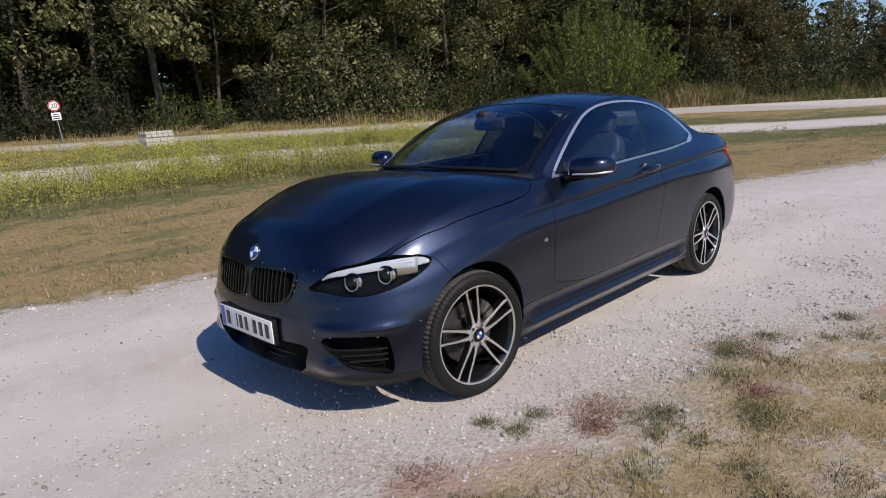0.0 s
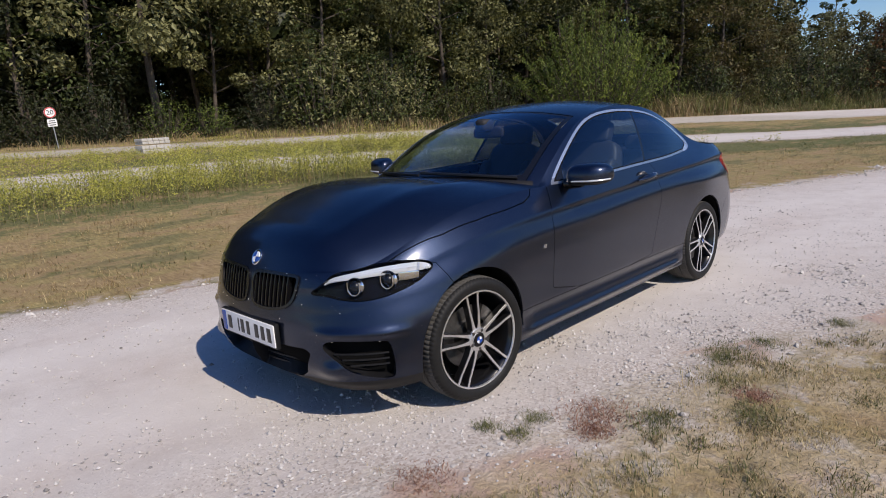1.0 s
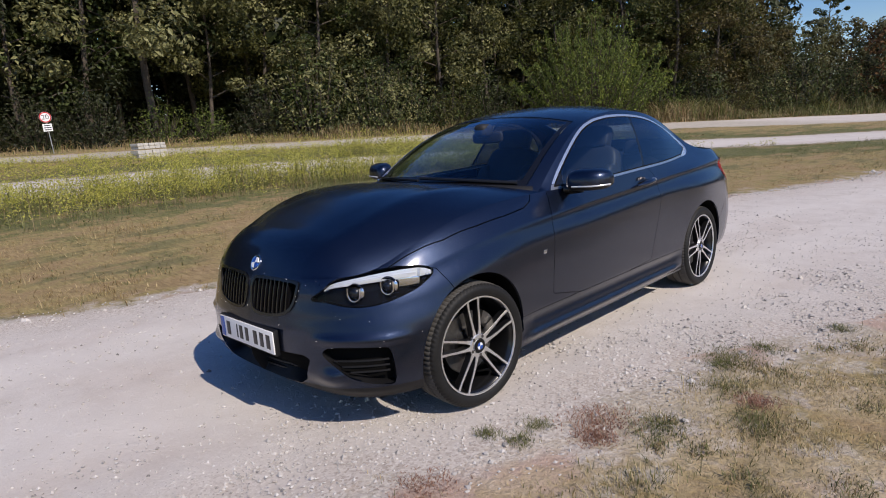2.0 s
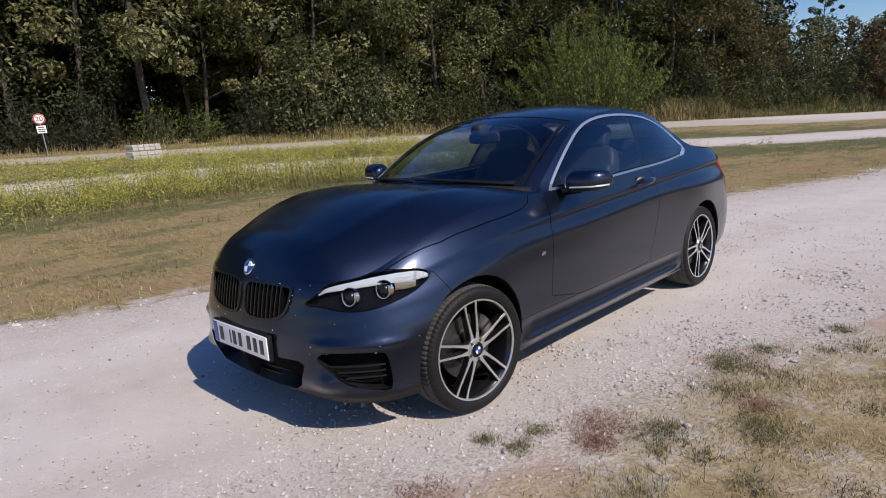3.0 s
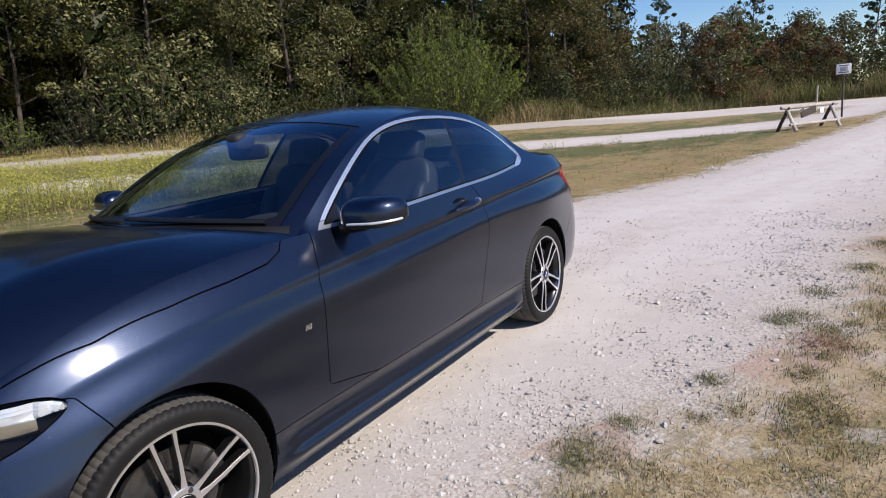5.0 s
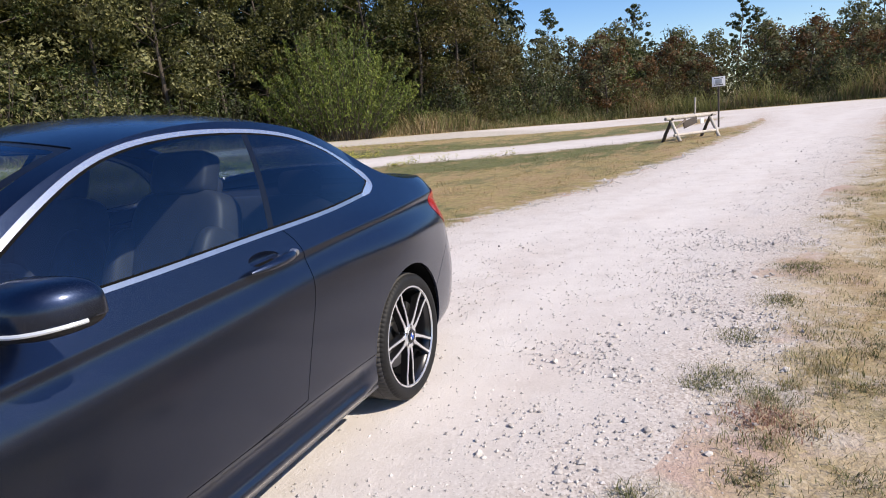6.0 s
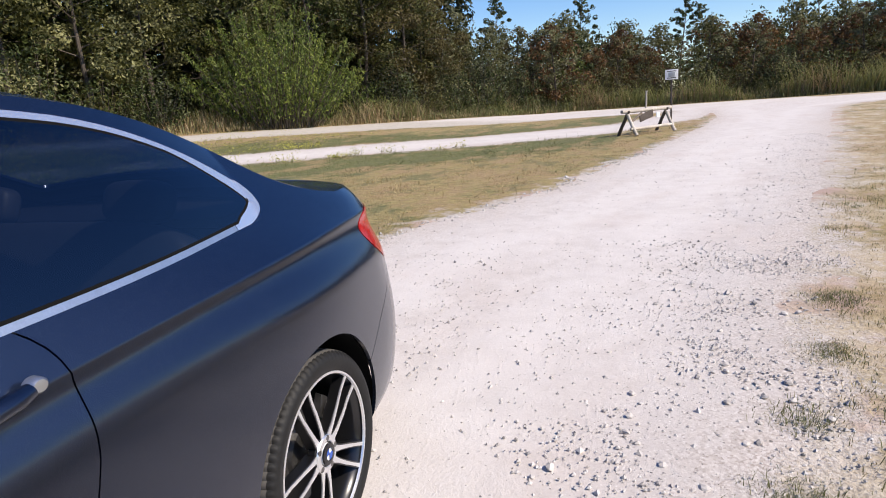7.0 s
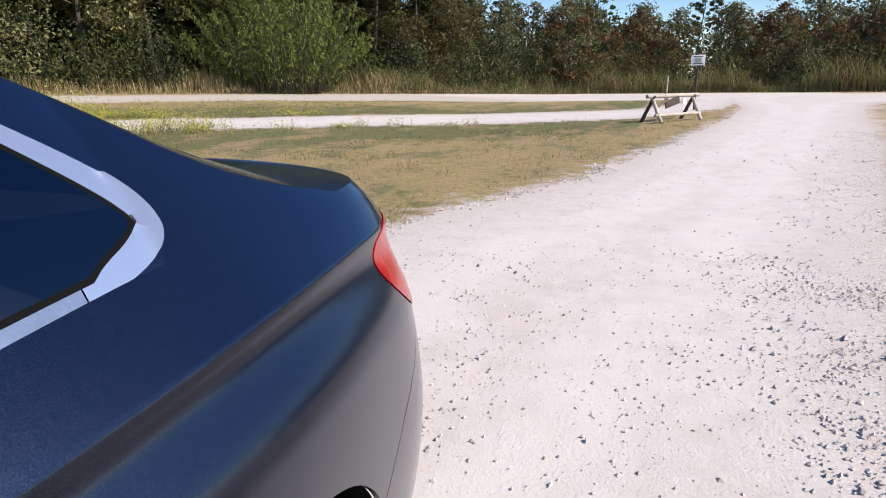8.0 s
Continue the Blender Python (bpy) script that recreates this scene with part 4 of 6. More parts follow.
def seat(parent, y, x0=0.0):
    s = new("front_seat")
    s.parent = parent
    s.location = (x0, y, 0)
    tip = Matrix.Rotation(radians(-20), 4, "Y")
    part("seat_cushion", cushion((0.52, 0.50, 0.20), (0.10, 0, 0.50), 0.5), LEATHER, s, "black leather seat cushion")
    part("backrest", cushion((0.18, 0.52, 0.70), (-0.25, 0, 0.83), 0.34, tip, 0.12), LEATHER, s)
    for k in (-1, 1):
        part("bolster", cushion((0.22, 0.09, 0.50), (-0.19, 0.21 * k, 0.80), 0.6, tip), LEATHER, s)
        part("headrest_post", tube([(-0.335, 0.06 * k, 1.10), (-0.36, 0.06 * k, 1.20)], 0.007, 8), CHROME, s)
    part("headrest", cushion((0.10, 0.28, 0.17), (-0.362, 0, 1.228), 0.36, tip), LEATHER, s)


def make_car():
    car = new("car")
    tagged(car, "dark blue-grey metallic two-door coupe parked on pale gravel", "car")
    ss = np.linspace(0, S_END, 300)
    vs = np.concatenate([np.linspace(0, 2, 33)[:-1], np.linspace(2, 3, 11)[:-1], np.linspace(3, 4, 11)[:-1], np.linspace(4, 5, 13)])
    side = Skin.grid(ss, vs, flank)
    cs = Skin.grid(np.linspace(0.655, -1.91, 130), np.linspace(0, 1, 25), cabin_side)
    # the rear pillar flows into the shoulder: shared normals along its foot
    fx, fn = side.v[:, 0].reshape(300, -1)[:, -1], side.v[:, 3:6].reshape(300, -1, 3)[:, -1]
    cx, cn = cs.v[:, 0].reshape(130, -1)[:, 0], cs.v[:, 3:6].reshape(130, -1, 3)[:, 2]

    def shared(x):
        n = np.stack([np.interp(-x, -fx, fn[:, k]) for k in range(3)], -1) + np.stack([np.interp(-x, -cx, cn[:, k]) for k in range(3)], -1)
        return n / np.linalg.norm(n, axis=1, keepdims=True)
    for sk, fade in ((side, lambda v: np.exp(-(5 - v[:, 7]) * 3.0)), (cs, lambda v: np.exp(-v[:, 7] * 3.2))):
        w = (np.clip((-1.36 - sk.v[:, 0]) / 0.08, 0, 1) * np.clip((sk.v[:, 0] + 1.95) / 0.1, 0, 1) * fade(sk.v))[:, None]
        sk.v[:, 3:6] = sk.v[:, 3:6] * (1 - w) + shared(sk.v[:, 0]) * w
        sk.v[:, 3:6] /= np.linalg.norm(sk.v[:, 3:6], axis=1, keepdims=True) + 1e-9
    for x in (1.345, -1.345):
        _, side = side.split(lambda v, x=x: np.hypot(v[:, 0] - x, v[:, 2] - 0.322) - (0.357 if x > 0 else 0.358) + 10 * (v[:, 1] < 0.5))
    front = lambda v: 10.0 * (v[:, 0] < 1.2)
    lamp_f = inside(rounded(LAMP, 2), slant, 2)
    kid_f = inside(rounded(KIDNEY, 2), 1, 2)
    take_f = inside(rounded(INTAKE, 2), slant, 2)
    mouth_f = inside(MOUTH, 1, 2)
    tail_f = inside(rounded(TAIL_LAMP, 2), 0, 2)
    # dark shell behind the panels, open at lamps, grilles and intakes
    shell = side.shifted(-0.016)
    for f in (lamp_f, kid_f, take_f, mouth_f):
        _, shell = shell.split(lambda v, f=f: f(v) + front(v))
    _, shell = shell.split(lambda v: v[:, 2] - (0.60 + 0 * v[:, 0]) + 10 * (v[:, 0] > 0.75) + 10 * (v[:, 0] < -1.75) - 10 * (v[:, 2] > 0.93) * (v[:, 0] < 0.7) * (v[:, 0] > -1.3))
    lamp, rest = cut(side, lambda v: lamp_f(v) + front(v))
    kidney, rest = cut(rest, lambda v: kid_f(v) + front(v), 0)
    intake, rest = cut(rest, lambda v: take_f(v) + front(v), 0)
    mouth, rest = cut(rest, lambda v: mouth_f(v) + front(v), 0)
    tail, rest = cut(rest, lambda v: tail_f(v) + 10 * (v[:, 0] > -1.5))
    hood, rest = cut(rest, lambda v: inside(BONNET_SEAM, 0, 1)(v) + 10 * (v[:, 2] < 0.70) + 10 * (v[:, 0] > 1.99) + front(v) * (v[:, 0] < 0.6))
    bumper, rest = cut(rest, inside(BUMPER, 0, 2))
    tail_bumper, rest = cut(rest, inside(TAIL_BUMPER, 0, 2))
    sill, rest = cut(rest, lambda v: np.maximum(v[:, 2] - SILL_Z, np.abs(v[:, 0]) - 1.2))
    door, rest = cut(rest, inside(rounded(DOOR, 1), 0, 2))
    boot_face, rest = cut(rest, lambda v: np.maximum(v[:, 0] + 2.12, np.maximum(v[:, 1] - 0.50, 0.70 - v[:, 2])))
    fender, quarter = rest.split(lambda v: 0.0 - v[:, 0])
    # handle hollow in the door
    hollow_f = lambda v: np.hypot((v[:, 0] + 0.405) / 0.078, (v[:, 2] - 0.936 - 0.06 * (v[:, 0] + 0.405)) / 0.026) - 1.0
    hollow, door = door.split(hollow_f)
    r = np.clip(-hollow_f(hollow.v), 0, 1)
    bowl = Skin(hollow.v.copy(), hollow.f)
    bowl.v[:, :3] -= bowl.v[:, 3:6] * (0.030 * np.sqrt(r))[:, None]
    bowl.v[:, 5] += 0.5 * np.sign(0.936 - bowl.v[:, 2]) * (1 - r)
    bowl.v[:, 3:6] /= np.linalg.norm(bowl.v[:, 3:6], axis=1, keepdims=True)

    us, ws = np.linspace(0, 1, 60), np.linspace(-1, 1, 57)
    deck_skin = Skin.grid(us, ws, deck).flipped()
    bonnet_skin = Skin.grid(us, ws, bonnet).flipped()
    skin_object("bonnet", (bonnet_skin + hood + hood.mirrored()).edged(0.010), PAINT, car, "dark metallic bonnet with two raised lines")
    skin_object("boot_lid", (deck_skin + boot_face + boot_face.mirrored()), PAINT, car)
    # lowest band of the bumper made black: its underside shade put into colour
    lip, bumper = bumper.split(lambda v: v[:, 2] - 0.250)
    front_bumper = skin_object("front_bumper", (bumper + bumper.mirrored()).edged(0.012), PAINT, car, "dark metallic front bumper speckled with flies")
    skin_object("bumper_lip", (lip + lip.mirrored()).edged(0.012), BLACK_TRIM, car, "lower edge of the front bumper, blackened for its shade")
    rs = random.Random(4)
    bm = bmesh.new()
    spots = bumper.v[(bumper.v[:, 2] > 0.42) & (bumper.v[:, 0] > 1.6)]
    for k in range(70):
        q = spots[rs.randrange(len(spots))]
        c = Vector(q[:3]) + Vector((rs.uniform(-0.01, 0.01), 0, rs.uniform(-0.01, 0.01)))
        r = rs.uniform(0.0010, 0.0024)
        bmesh.ops.create_icosphere(bm, subdivisions=1, radius=r, matrix=Matrix.Translation((c.x, c.y * rs.choice((-1, 1)), c.z)))
    tagged(part("fly_specks", bm, PLATE_WHITE, front_bumper), "tiny pale specks of dried flies", kind="stuff")
    skin_object("rear_bumper", (tail_bumper + tail_bumper.mirrored()).edged(0.012), PAINT, car)
    skin_object("inner_shell", shell + shell.mirrored(), DARK_INSIDE, car)

    # nose openings
    for s in both(lamp):
        lens = skin_object("headlamp", s.edged(0.004), GLASS_LAMP, car, "clear headlamp with two round projectors and white light strip")
        lens.visible_shadow = False
        sgn = 1 if s.v[:, 1].mean() > 0 else -1
        skin_object("lamp_housing", s.shifted(-0.045), DARK_INSIDE, lens)
        wall = s.shifted(-0.003).edged(0.045)
        skin_object("lamp_wall", Skin(wall.v, wall.f[len(s.f):]), DARK_INSIDE, lens)
        # light strip along the upper edge
        top = [(-1.05, 0.702, 0.005), (-1.0, 0.724, 0.010), (-0.9, 0.739, 0.014), (-0.8, 0.749, 0.017), (-0.7, 0.752, 0.019), (-0.62, 0.750, 0.018), (-0.575, 0.740, 0.011), (-0.552, 0.734, 0.005)]
        sl = slant(lamp.v)
        pts, rad = [], []
        for k in np.linspace(0, 1, 29):
            q = smooth(np.linspace(0, 1, 8), [t[0] for t in top], k)
            z = smooth(np.linspace(0, 1, 8), [t[1] for t in top], k)
            w = smooth(np.linspace(0, 1, 8), [t[2] for t in top], k)
            i = np.argmin((sl - q) ** 2 + (lamp.v[:, 2] - z) ** 2)
            n = lamp.v[i, 3:6]
            p = lamp.v[i, :3] - n * 0.014
            off = q - sl[i]
            p = p + np.array([-off / math.sqrt(2), off / math.sqrt(2), z - lamp.v[i, 2]])
            pts.append((p[0], p[1] * sgn, p[2]))
            rad.append(float(w) * 0.8)
        blade = bmesh.new()
        prev = None
        for p, r in zip(pts, rad):
            w = max(r * 1.45, 0.003)
            q = [blade.verts.new((p[0] + 0.004 * dx - 0.10 * (dz - 0.3) * w, p[1], p[2] + dz * w - 0.35 * w)) for dz, dx in ((1.0, 0.0), (0.55, 1.0), (0.5, 0.2), (0.1, 1.2), (0.05, 0.4), (-0.5, 1.2), (-0.9, 0.2), (-0.9, -2.0), (1.0, -2.0))]
            if prev:
                for k in range(9):
                    blade.faces.new((prev[k], prev[(k + 1) % 9], q[(k + 1) % 9], q[k]))
            prev = q
        bmesh.ops.recalc_face_normals(blade, faces=blade.faces)
        part("light_strip", blade, LAMP_WHITE, lens, "silvery daytime light blade with fine ribs")
        for q, z in ((-0.925, 0.676), (-0.765, 0.690)):
            i = np.argmin((sl - q) ** 2 + (lamp.v[:, 2] - z) ** 2)
            c = lamp.v[i, :3] - np.array([0.022, 0.014, 0.0])
            m = Matrix.Translation((c[0], c[1] * sgn, c[2])) @ Matrix.Rotation(radians(-62 if sgn > 0 else -118), 4, "Z")
            part("projector_lens", lathe([(0.0, 0.012), (0.014, 0.010), (0.024, 0.003), (0.030, -0.010)], 32, m=m), GLOSS_BLACK, lens)
            # open light ring: a U round the projector
            arc = [(-0.030, 0.030), (-0.030, 0.014)] + [(0.030 * math.cos(a), 0.030 * math.sin(a)) for a in np.linspace(math.pi, 2 * math.pi, 13)] + [(0.030, 0.014), (0.030, 0.030)]
            arc = [m @ Vector((x, 0.006, z - 0.004)) for x, z in arc]
            part("light_ring", tube(arc, 0.0040, 8), LAMP_SILVER, lens, "open white light ring round the projector")
            part("projector_reflector", blob(lambda u, v, m=m: m @ Vector((-0.036 + 0.012 * math.cos(u) * math.sin(v), -0.004 + 0.008 * math.sin(u) * math.sin(v), 0.003 + 0.026 * math.cos(v))), 12, 8), LAMP_SILVER, lens)
            part("projector_bezel", lathe([(0.030, -0.016), (0.040, -0.010), (0.044, -0.004), (0.046, -0.012)], 40, m=m), LAMP_DARK, lens)
        # side reflector plate towards the wing
        i = np.argmin((sl + 0.66) ** 2 + (lamp.v[:, 2] - 0.705) ** 2)
        c = lamp.v[i, :3] - lamp.v[i, 3:6] * 0.030
        part("reflector_plate", box((0.10, 0.012, 0.045), (c[0], c[1] * sgn, c[2]), 0.005, Matrix.Rotation(radians(-38 * sgn), 4, "Z")), LAMP_SILVER, lens)
    for s in both(kidney):
        sgn = 1 if s.v[:, 1].mean() > 0 else -1
        core, ring = s.split(lambda v: inside(rounded(KIDNEY, 2), lambda w: np.abs(w[:, 1]), 2)(v) + 0.014)
        g = skin_object("kidney_grille", ring.shifted(0.007).edged(0.030), GLOSS_BLACK, car, "gloss black kidney grille with upright bars")
        skin_object("grille_back", core.shifted(-0.045), DARK_INSIDE, g)
        for k in range(9):
            y = 0.045 + 0.032 * k
            lo = 0.565 + 0.016 * (k > 6)
            zs = np.linspace(lo, 0.722, 8)
            bm = bmesh.new()
            prev = None
            for z in zs:
                i = np.argmin((np.abs(kidney.v[:, 1]) - y) ** 2 + (kidney.v[:, 2] - z) ** 2)
                x = kidney.v[i, 0]
                q = [bm.verts.new((x + dx, sgn * (y + dy), z)) for dx, dy in ((0.002, -0.004), (0.002, 0.004), (-0.035, 0.003), (-0.035, -0.003))]
                if prev:
                    for j in range(4):
                        bm.faces.new((prev[j], prev[(j + 1) % 4], q[(j + 1) % 4], q[j]))
                prev = q
            bmesh.ops.recalc_face_normals(bm, faces=bm.faces)
            part("grille_bar", bm, GLOSS_BLACK, g)
    for s in both(intake):
        sgn = 1 if s.v[:, 1].mean() > 0 else -1
        wall = s.edged(0.06)
        g = skin_object("side_intake", Skin(wall.v, wall.f[len(s.f):]), BLACK_TRIM, car, "black lower air intake with thin slats")
        skin_object("intake_back", s.shifted(-0.055), DARK_INSIDE, g)
        for z in (0.325, 0.352, 0.379):
            row = sorted([tuple(p[:3] - p[3:6] * 0.02) for p in intake.v if abs(p[2] - z) < 0.006], key=lambda p: p[1])[::3]
            if len(row) > 4:
                xs, ys = np.array([p[0] for p in row]), np.array([p[1] for p in row])
                yy = np.linspace(ys.min() + 0.02, ys.max() - 0.01, 12)
                part("intake_slat", tube([(float(np.interp(y, ys, xs)), sgn * float(y), z) for y in yy], 0.005, 6), BLACK_TRIM, g)
    m2 = mouth + mouth.mirrored()
    wall = m2.edged(0.07)
    g = skin_object("lower_intake", Skin(wall.v, wall.f[len(m2.f):]), BLACK_TRIM, car, "black central air intake below the number plate")
    skin_object("intake_back", m2.shifted(-0.065), DARK_INSIDE, g)
    for z in (0.262, 0.292, 0.322):
        part("intake_slat", tube([(2.03 - 0.10 * (y / 0.4) ** 2 * 0.6, y, z) for y in np.linspace(-0.36, 0.36, 17)], 0.007, 6), BLACK_TRIM, g)

    # flanks
    for s, d, b, q, sk, tl, sgn in zip(both(fender), both(door), both(bowl), both(quarter), both(sill), both(tail), (1, -1)):
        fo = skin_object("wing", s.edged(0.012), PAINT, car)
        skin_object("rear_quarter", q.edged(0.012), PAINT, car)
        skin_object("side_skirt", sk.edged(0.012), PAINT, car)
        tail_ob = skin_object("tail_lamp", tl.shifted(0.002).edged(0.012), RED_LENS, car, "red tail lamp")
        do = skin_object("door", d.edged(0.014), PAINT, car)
        skin_object("handle_hollow", b, PAINT, do)
        hp = [(-0.292, 0.856, 0.916), (-0.33, 0.868, 0.9195), (-0.38, 0.875, 0.9225), (-0.43, 0.876, 0.926), (-0.48, 0.872, 0.9285), (-0.512, 0.863, 0.930)]
        bar = part("door_handle", tube([(x, sgn * y, z) for x, y, z in hp], [0.006, 0.0125, 0.0165, 0.0180, 0.0175, 0.014], 14, flat=0.8), PAINT, do, "body-coloured pull handle")
        part("lock_cap", lathe([(0.0, 0.013), (0.010, 0.012), (0.0135, 0.007), (0.0145, -0.01)], 24, m=Matrix.Translation((-0.530, sgn * 0.853, 0.9305)) @ Matrix.Diagonal((1.2, sgn, 1, 1))), SATIN_DARK, do, "bright key-lock cap")
        for k in range(3):
            bm = box((0.007, 0.003, 0.020 if k < 2 else 0.022), (0.794 - 0.011 * k, sgn * 0.8605, 0.679), 0.001, Matrix.Rotation(radians(-18), 4, "Y"))
            part("wing_badge", bm, CHROME, fo)
        door_mirror(do, sgn)

    # cabin: pillars, windows and bright surround
    dlo = inside(rounded(DLO, 2), 0, 2)
    opening, pillars = cs.split(dlo)

    def belt(v):
        s = s_at_x(v[:, 0])
        for _ in range(2):
            s = s + (top_edge(s)[0] - v[:, 0])
        return v[:, 2] - top_edge(s)[2]
    wide = lambda v: 0.0150 + 0.023 * np.clip((-1.16 - v[:, 0]) / 0.2, 0, 1)
    bright = lambda v: np.maximum(dlo(v) + wide(v), 0.014 - belt(v))
    glazed, surround = opening.split(bright)
    low_strip, surround = cut(surround, lambda v: np.maximum(belt(v) - 0.030, -1.235 - v[:, 0]), 0.0025)
    glazed, gasket = glazed.split(lambda v: bright(v) + 0.007)
    post = lambda v: np.abs(v[:, 0] + 0.508 + 0.43 * (v[:, 2] - 1.033)) - 0.016
    b_post, panes = glazed.split(post)
    sail = lambda v: 0.455 - v[:, 0] + 0.3 * (1.0 - v[:, 2]) + 0 * v[:, 1]
    corner, panes = panes.split(sail)
    pane_f, pane_r = panes.split(lambda v: -(v[:, 0] + 0.508 + 0.43 * (v[:, 2] - 1.033)))
    for p, su, lo, ga, bp, pf, pr, co, sgn in zip(both(pillars), both(surround), both(low_strip), both(gasket), both(b_post), both(pane_f), both(pane_r), both(corner), (1, -1)):
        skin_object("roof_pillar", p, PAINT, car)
        skin_object("window_surround", su.shifted(0.004).edged(0.012), SATIN, car, "satin aluminium window surround")
        skin_object("belt_strip", lo.shifted(0.005).edged(0.012), SATIN_DARK, car, "satin aluminium strip below the side windows")
        skin_object("window_gasket", ga.shifted(-0.001).edged(0.008), DARK_INSIDE, car, "black rubber window gasket")
        skin_object("centre_pillar", bp.shifted(0.001).edged(0.01), GLOSS_BLACK, car)
        skin_object("mirror_sail", co.shifted(0.001).edged(0.01), GLOSS_BLACK, car)
        w = skin_object("side_window", pf.shifted(-0.004), GLASS_SIDE, car, "lightly tinted side window")
        w2 = skin_object("rear_side_window", pr.shifted(-0.003), GLASS_DARK, car, "dark tinted rear side window")
        w.visible_shadow = w2.visible_shadow = False

    can = Skin.grid(np.linspace(0, _r[-1], 110), np.linspace(-1, 1, 61), canopy).flipped()
    u0, u1 = 0.035, float(np.interp(-0.0, -np.array(RAIL_X), _r))
    screen_f = lambda v: np.maximum(np.maximum(u0 - v[:, 6], v[:, 6] - u1 - 0.03 * (1 - v[:, 7] ** 2)), (np.abs(v[:, 7]) - 0.912) * 0.6)
    screen, top = cut(can, screen_f, 0.004)
    clear, frit = screen.split(lambda v: screen_f(v) + 0.027 + 0.022 * (v[:, 6] < u0 + 0.05))
    u2, u3 = float(np.interp(1.13, -np.array(RAIL_X), _r)), float(np.interp(1.66, -np.array(RAIL_X), _r))
    back_f = lambda v: np.maximum(np.maximum(u2 - v[:, 6], v[:, 6] - u3), (np.abs(v[:, 7]) - 0.86) * 0.6)
    back, top = cut(top, back_f, 0.004)
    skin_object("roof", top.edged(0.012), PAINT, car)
    w = skin_object("windscreen", clear.shifted(-0.003), GLASS, car, "clear curved windscreen")
    w.visible_shadow = False
    skin_object("windscreen_border", frit.shifted(-0.003), GLOSS_BLACK, w)
    w = skin_object("rear_window", back.shifted(-0.003), GLASS_SIDE, car, "tinted rear window")
    w.visible_shadow = False
    lining = top.shifted(-0.03)
    skin_object("roof_lining", lining.flipped(), PLASTIC_IN, car)

    # cowl and wipers
    part("cowl", tube([(0.93 - 0.27 * (y / 0.70) ** 2, y, 1.030 - 0.035 * (y / 0.70) ** 2) for y in np.linspace(-0.70, 0.70, 25)], 0.030, 8, flat=0.5), BLACK_TRIM, car)
    for y0, y1 in ((0.62, 0.02), (0.02, -0.52)):
        pts = []
        for k in np.linspace(0, 1, 12):
            y = y0 + (y1 - y0) * k
            pts.append((0.905 - 0.265 * (y / 0.70) ** 2 - 0.02 * k, y, 1.068 - 0.035 * (y / 0.70) ** 2 + 0.012 * k))
        wp = part("wiper", tube(pts, 0.009, 6), BLACK_TRIM, car, "black wiper resting at the foot of the windscreen")

    # plate, badge
    plate = part("number_plate", box((0.010, 0.52, 0.112), (2.127, 0, 0.440), 0.004), PLATE_WHITE, car, "white number plate with black characters shown as bars")
    part("plate_holder", box((0.024, 0.535, 0.128), (2.114, 0, 0.439), 0.006), BLACK_TRIM, plate)
    part("plate_band", box((0.004, 0.040, 0.104), (2.1315, -0.236, 0.440), 0.001), BLUE_ENAMEL, plate)
    for y, w in ((-0.175, 0.045), (-0.085, 0.014), (-0.045, 0.040), (0.012, 0.038), (0.095, 0.044), (0.155, 0.042), (0.215, 0.044)):
        part("plate_bar", box((0.004, w * 0.8, 0.070), (2.1318, y, 0.440), 0.0008), PLATE_BAR, plate)
    uu = np.linspace(0, 0.2, 400)
    bx, _, bz = bonnet(uu, np.zeros_like(uu))
    i = int(np.argmin(np.abs(bz - 0.782)))
    bn = Vector((-(bz[i + 6] - bz[i - 6]), 0, bx[i + 6] - bx[i - 6]))
    bn = (bn if bn.x > 0 else -bn).normalized()
    m = Matrix.Translation((bx[i], 0, bz[i])) @ bn.to_track_quat("Y", "Z").to_matrix().to_4x4()
    badge = part("bonnet_badge", lathe([(0.041, -0.010), (0.041, 0.002), (0.038, 0.004), (0.030, 0.003), (0.0, 0.004)], 40, m=m), CHROME, car, "round blue and white bonnet badge")
    for a in (0, 90, 180, 270):
        bm = bmesh.new()
        pts = [(0.001, 0.001)] + [(0.028 * math.cos(radians(a + d)), 0.028 * math.sin(radians(a + d))) for d in range(2, 89, 8)]
        vs2 = [bm.verts.new(m @ Vector((p[0], 0.0062, p[1]))) for p in pts]
        lo = [bm.verts.new(m @ Vector((p[0], 0.001, p[1]))) for p in pts]
        bm.faces.new(vs2[::-1])
        for j in range(len(vs2)):
            bm.faces.new((vs2[j], vs2[(j + 1) % len(vs2)], lo[(j + 1) % len(vs2)], lo[j]))
        part("badge_quarter", bm, BLUE_ENAMEL if a % 180 == 0 else WHITE_ENAMEL, badge)

    # wheels and what lies behind them
    for x in (1.345, -1.345):
        for sgn in (1, -1):
            wheel(car, x, sgn, 83.5 if x > 0 else 67.5, -6.0 if x > 0 else 0.0)
            bm = bmesh.new()
            prev = None
            for k in range(33):
                a = math.pi * k / 32
                rim_y = float(plan_y(s_at_x(x + 0.362 * math.cos(a)))) - 0.022
                q = [bm.verts.new((x + 0.362 * math.cos(a), sgn * y, 0.322 + 0.362 * math.sin(a) - (0.04 if k in (0, 32) else 0))) for y in (rim_y, 0.50)]
                if prev:
                    bm.faces.new((prev[0], q[0], q[1], prev[1]))
                prev = q
            part("wheel_housing", bm, DARK_INSIDE, car)
            part("housing_back", box((0.74, 0.01, 0.52), (x, sgn * 0.50, 0.42)), DARK_INSIDE, car)
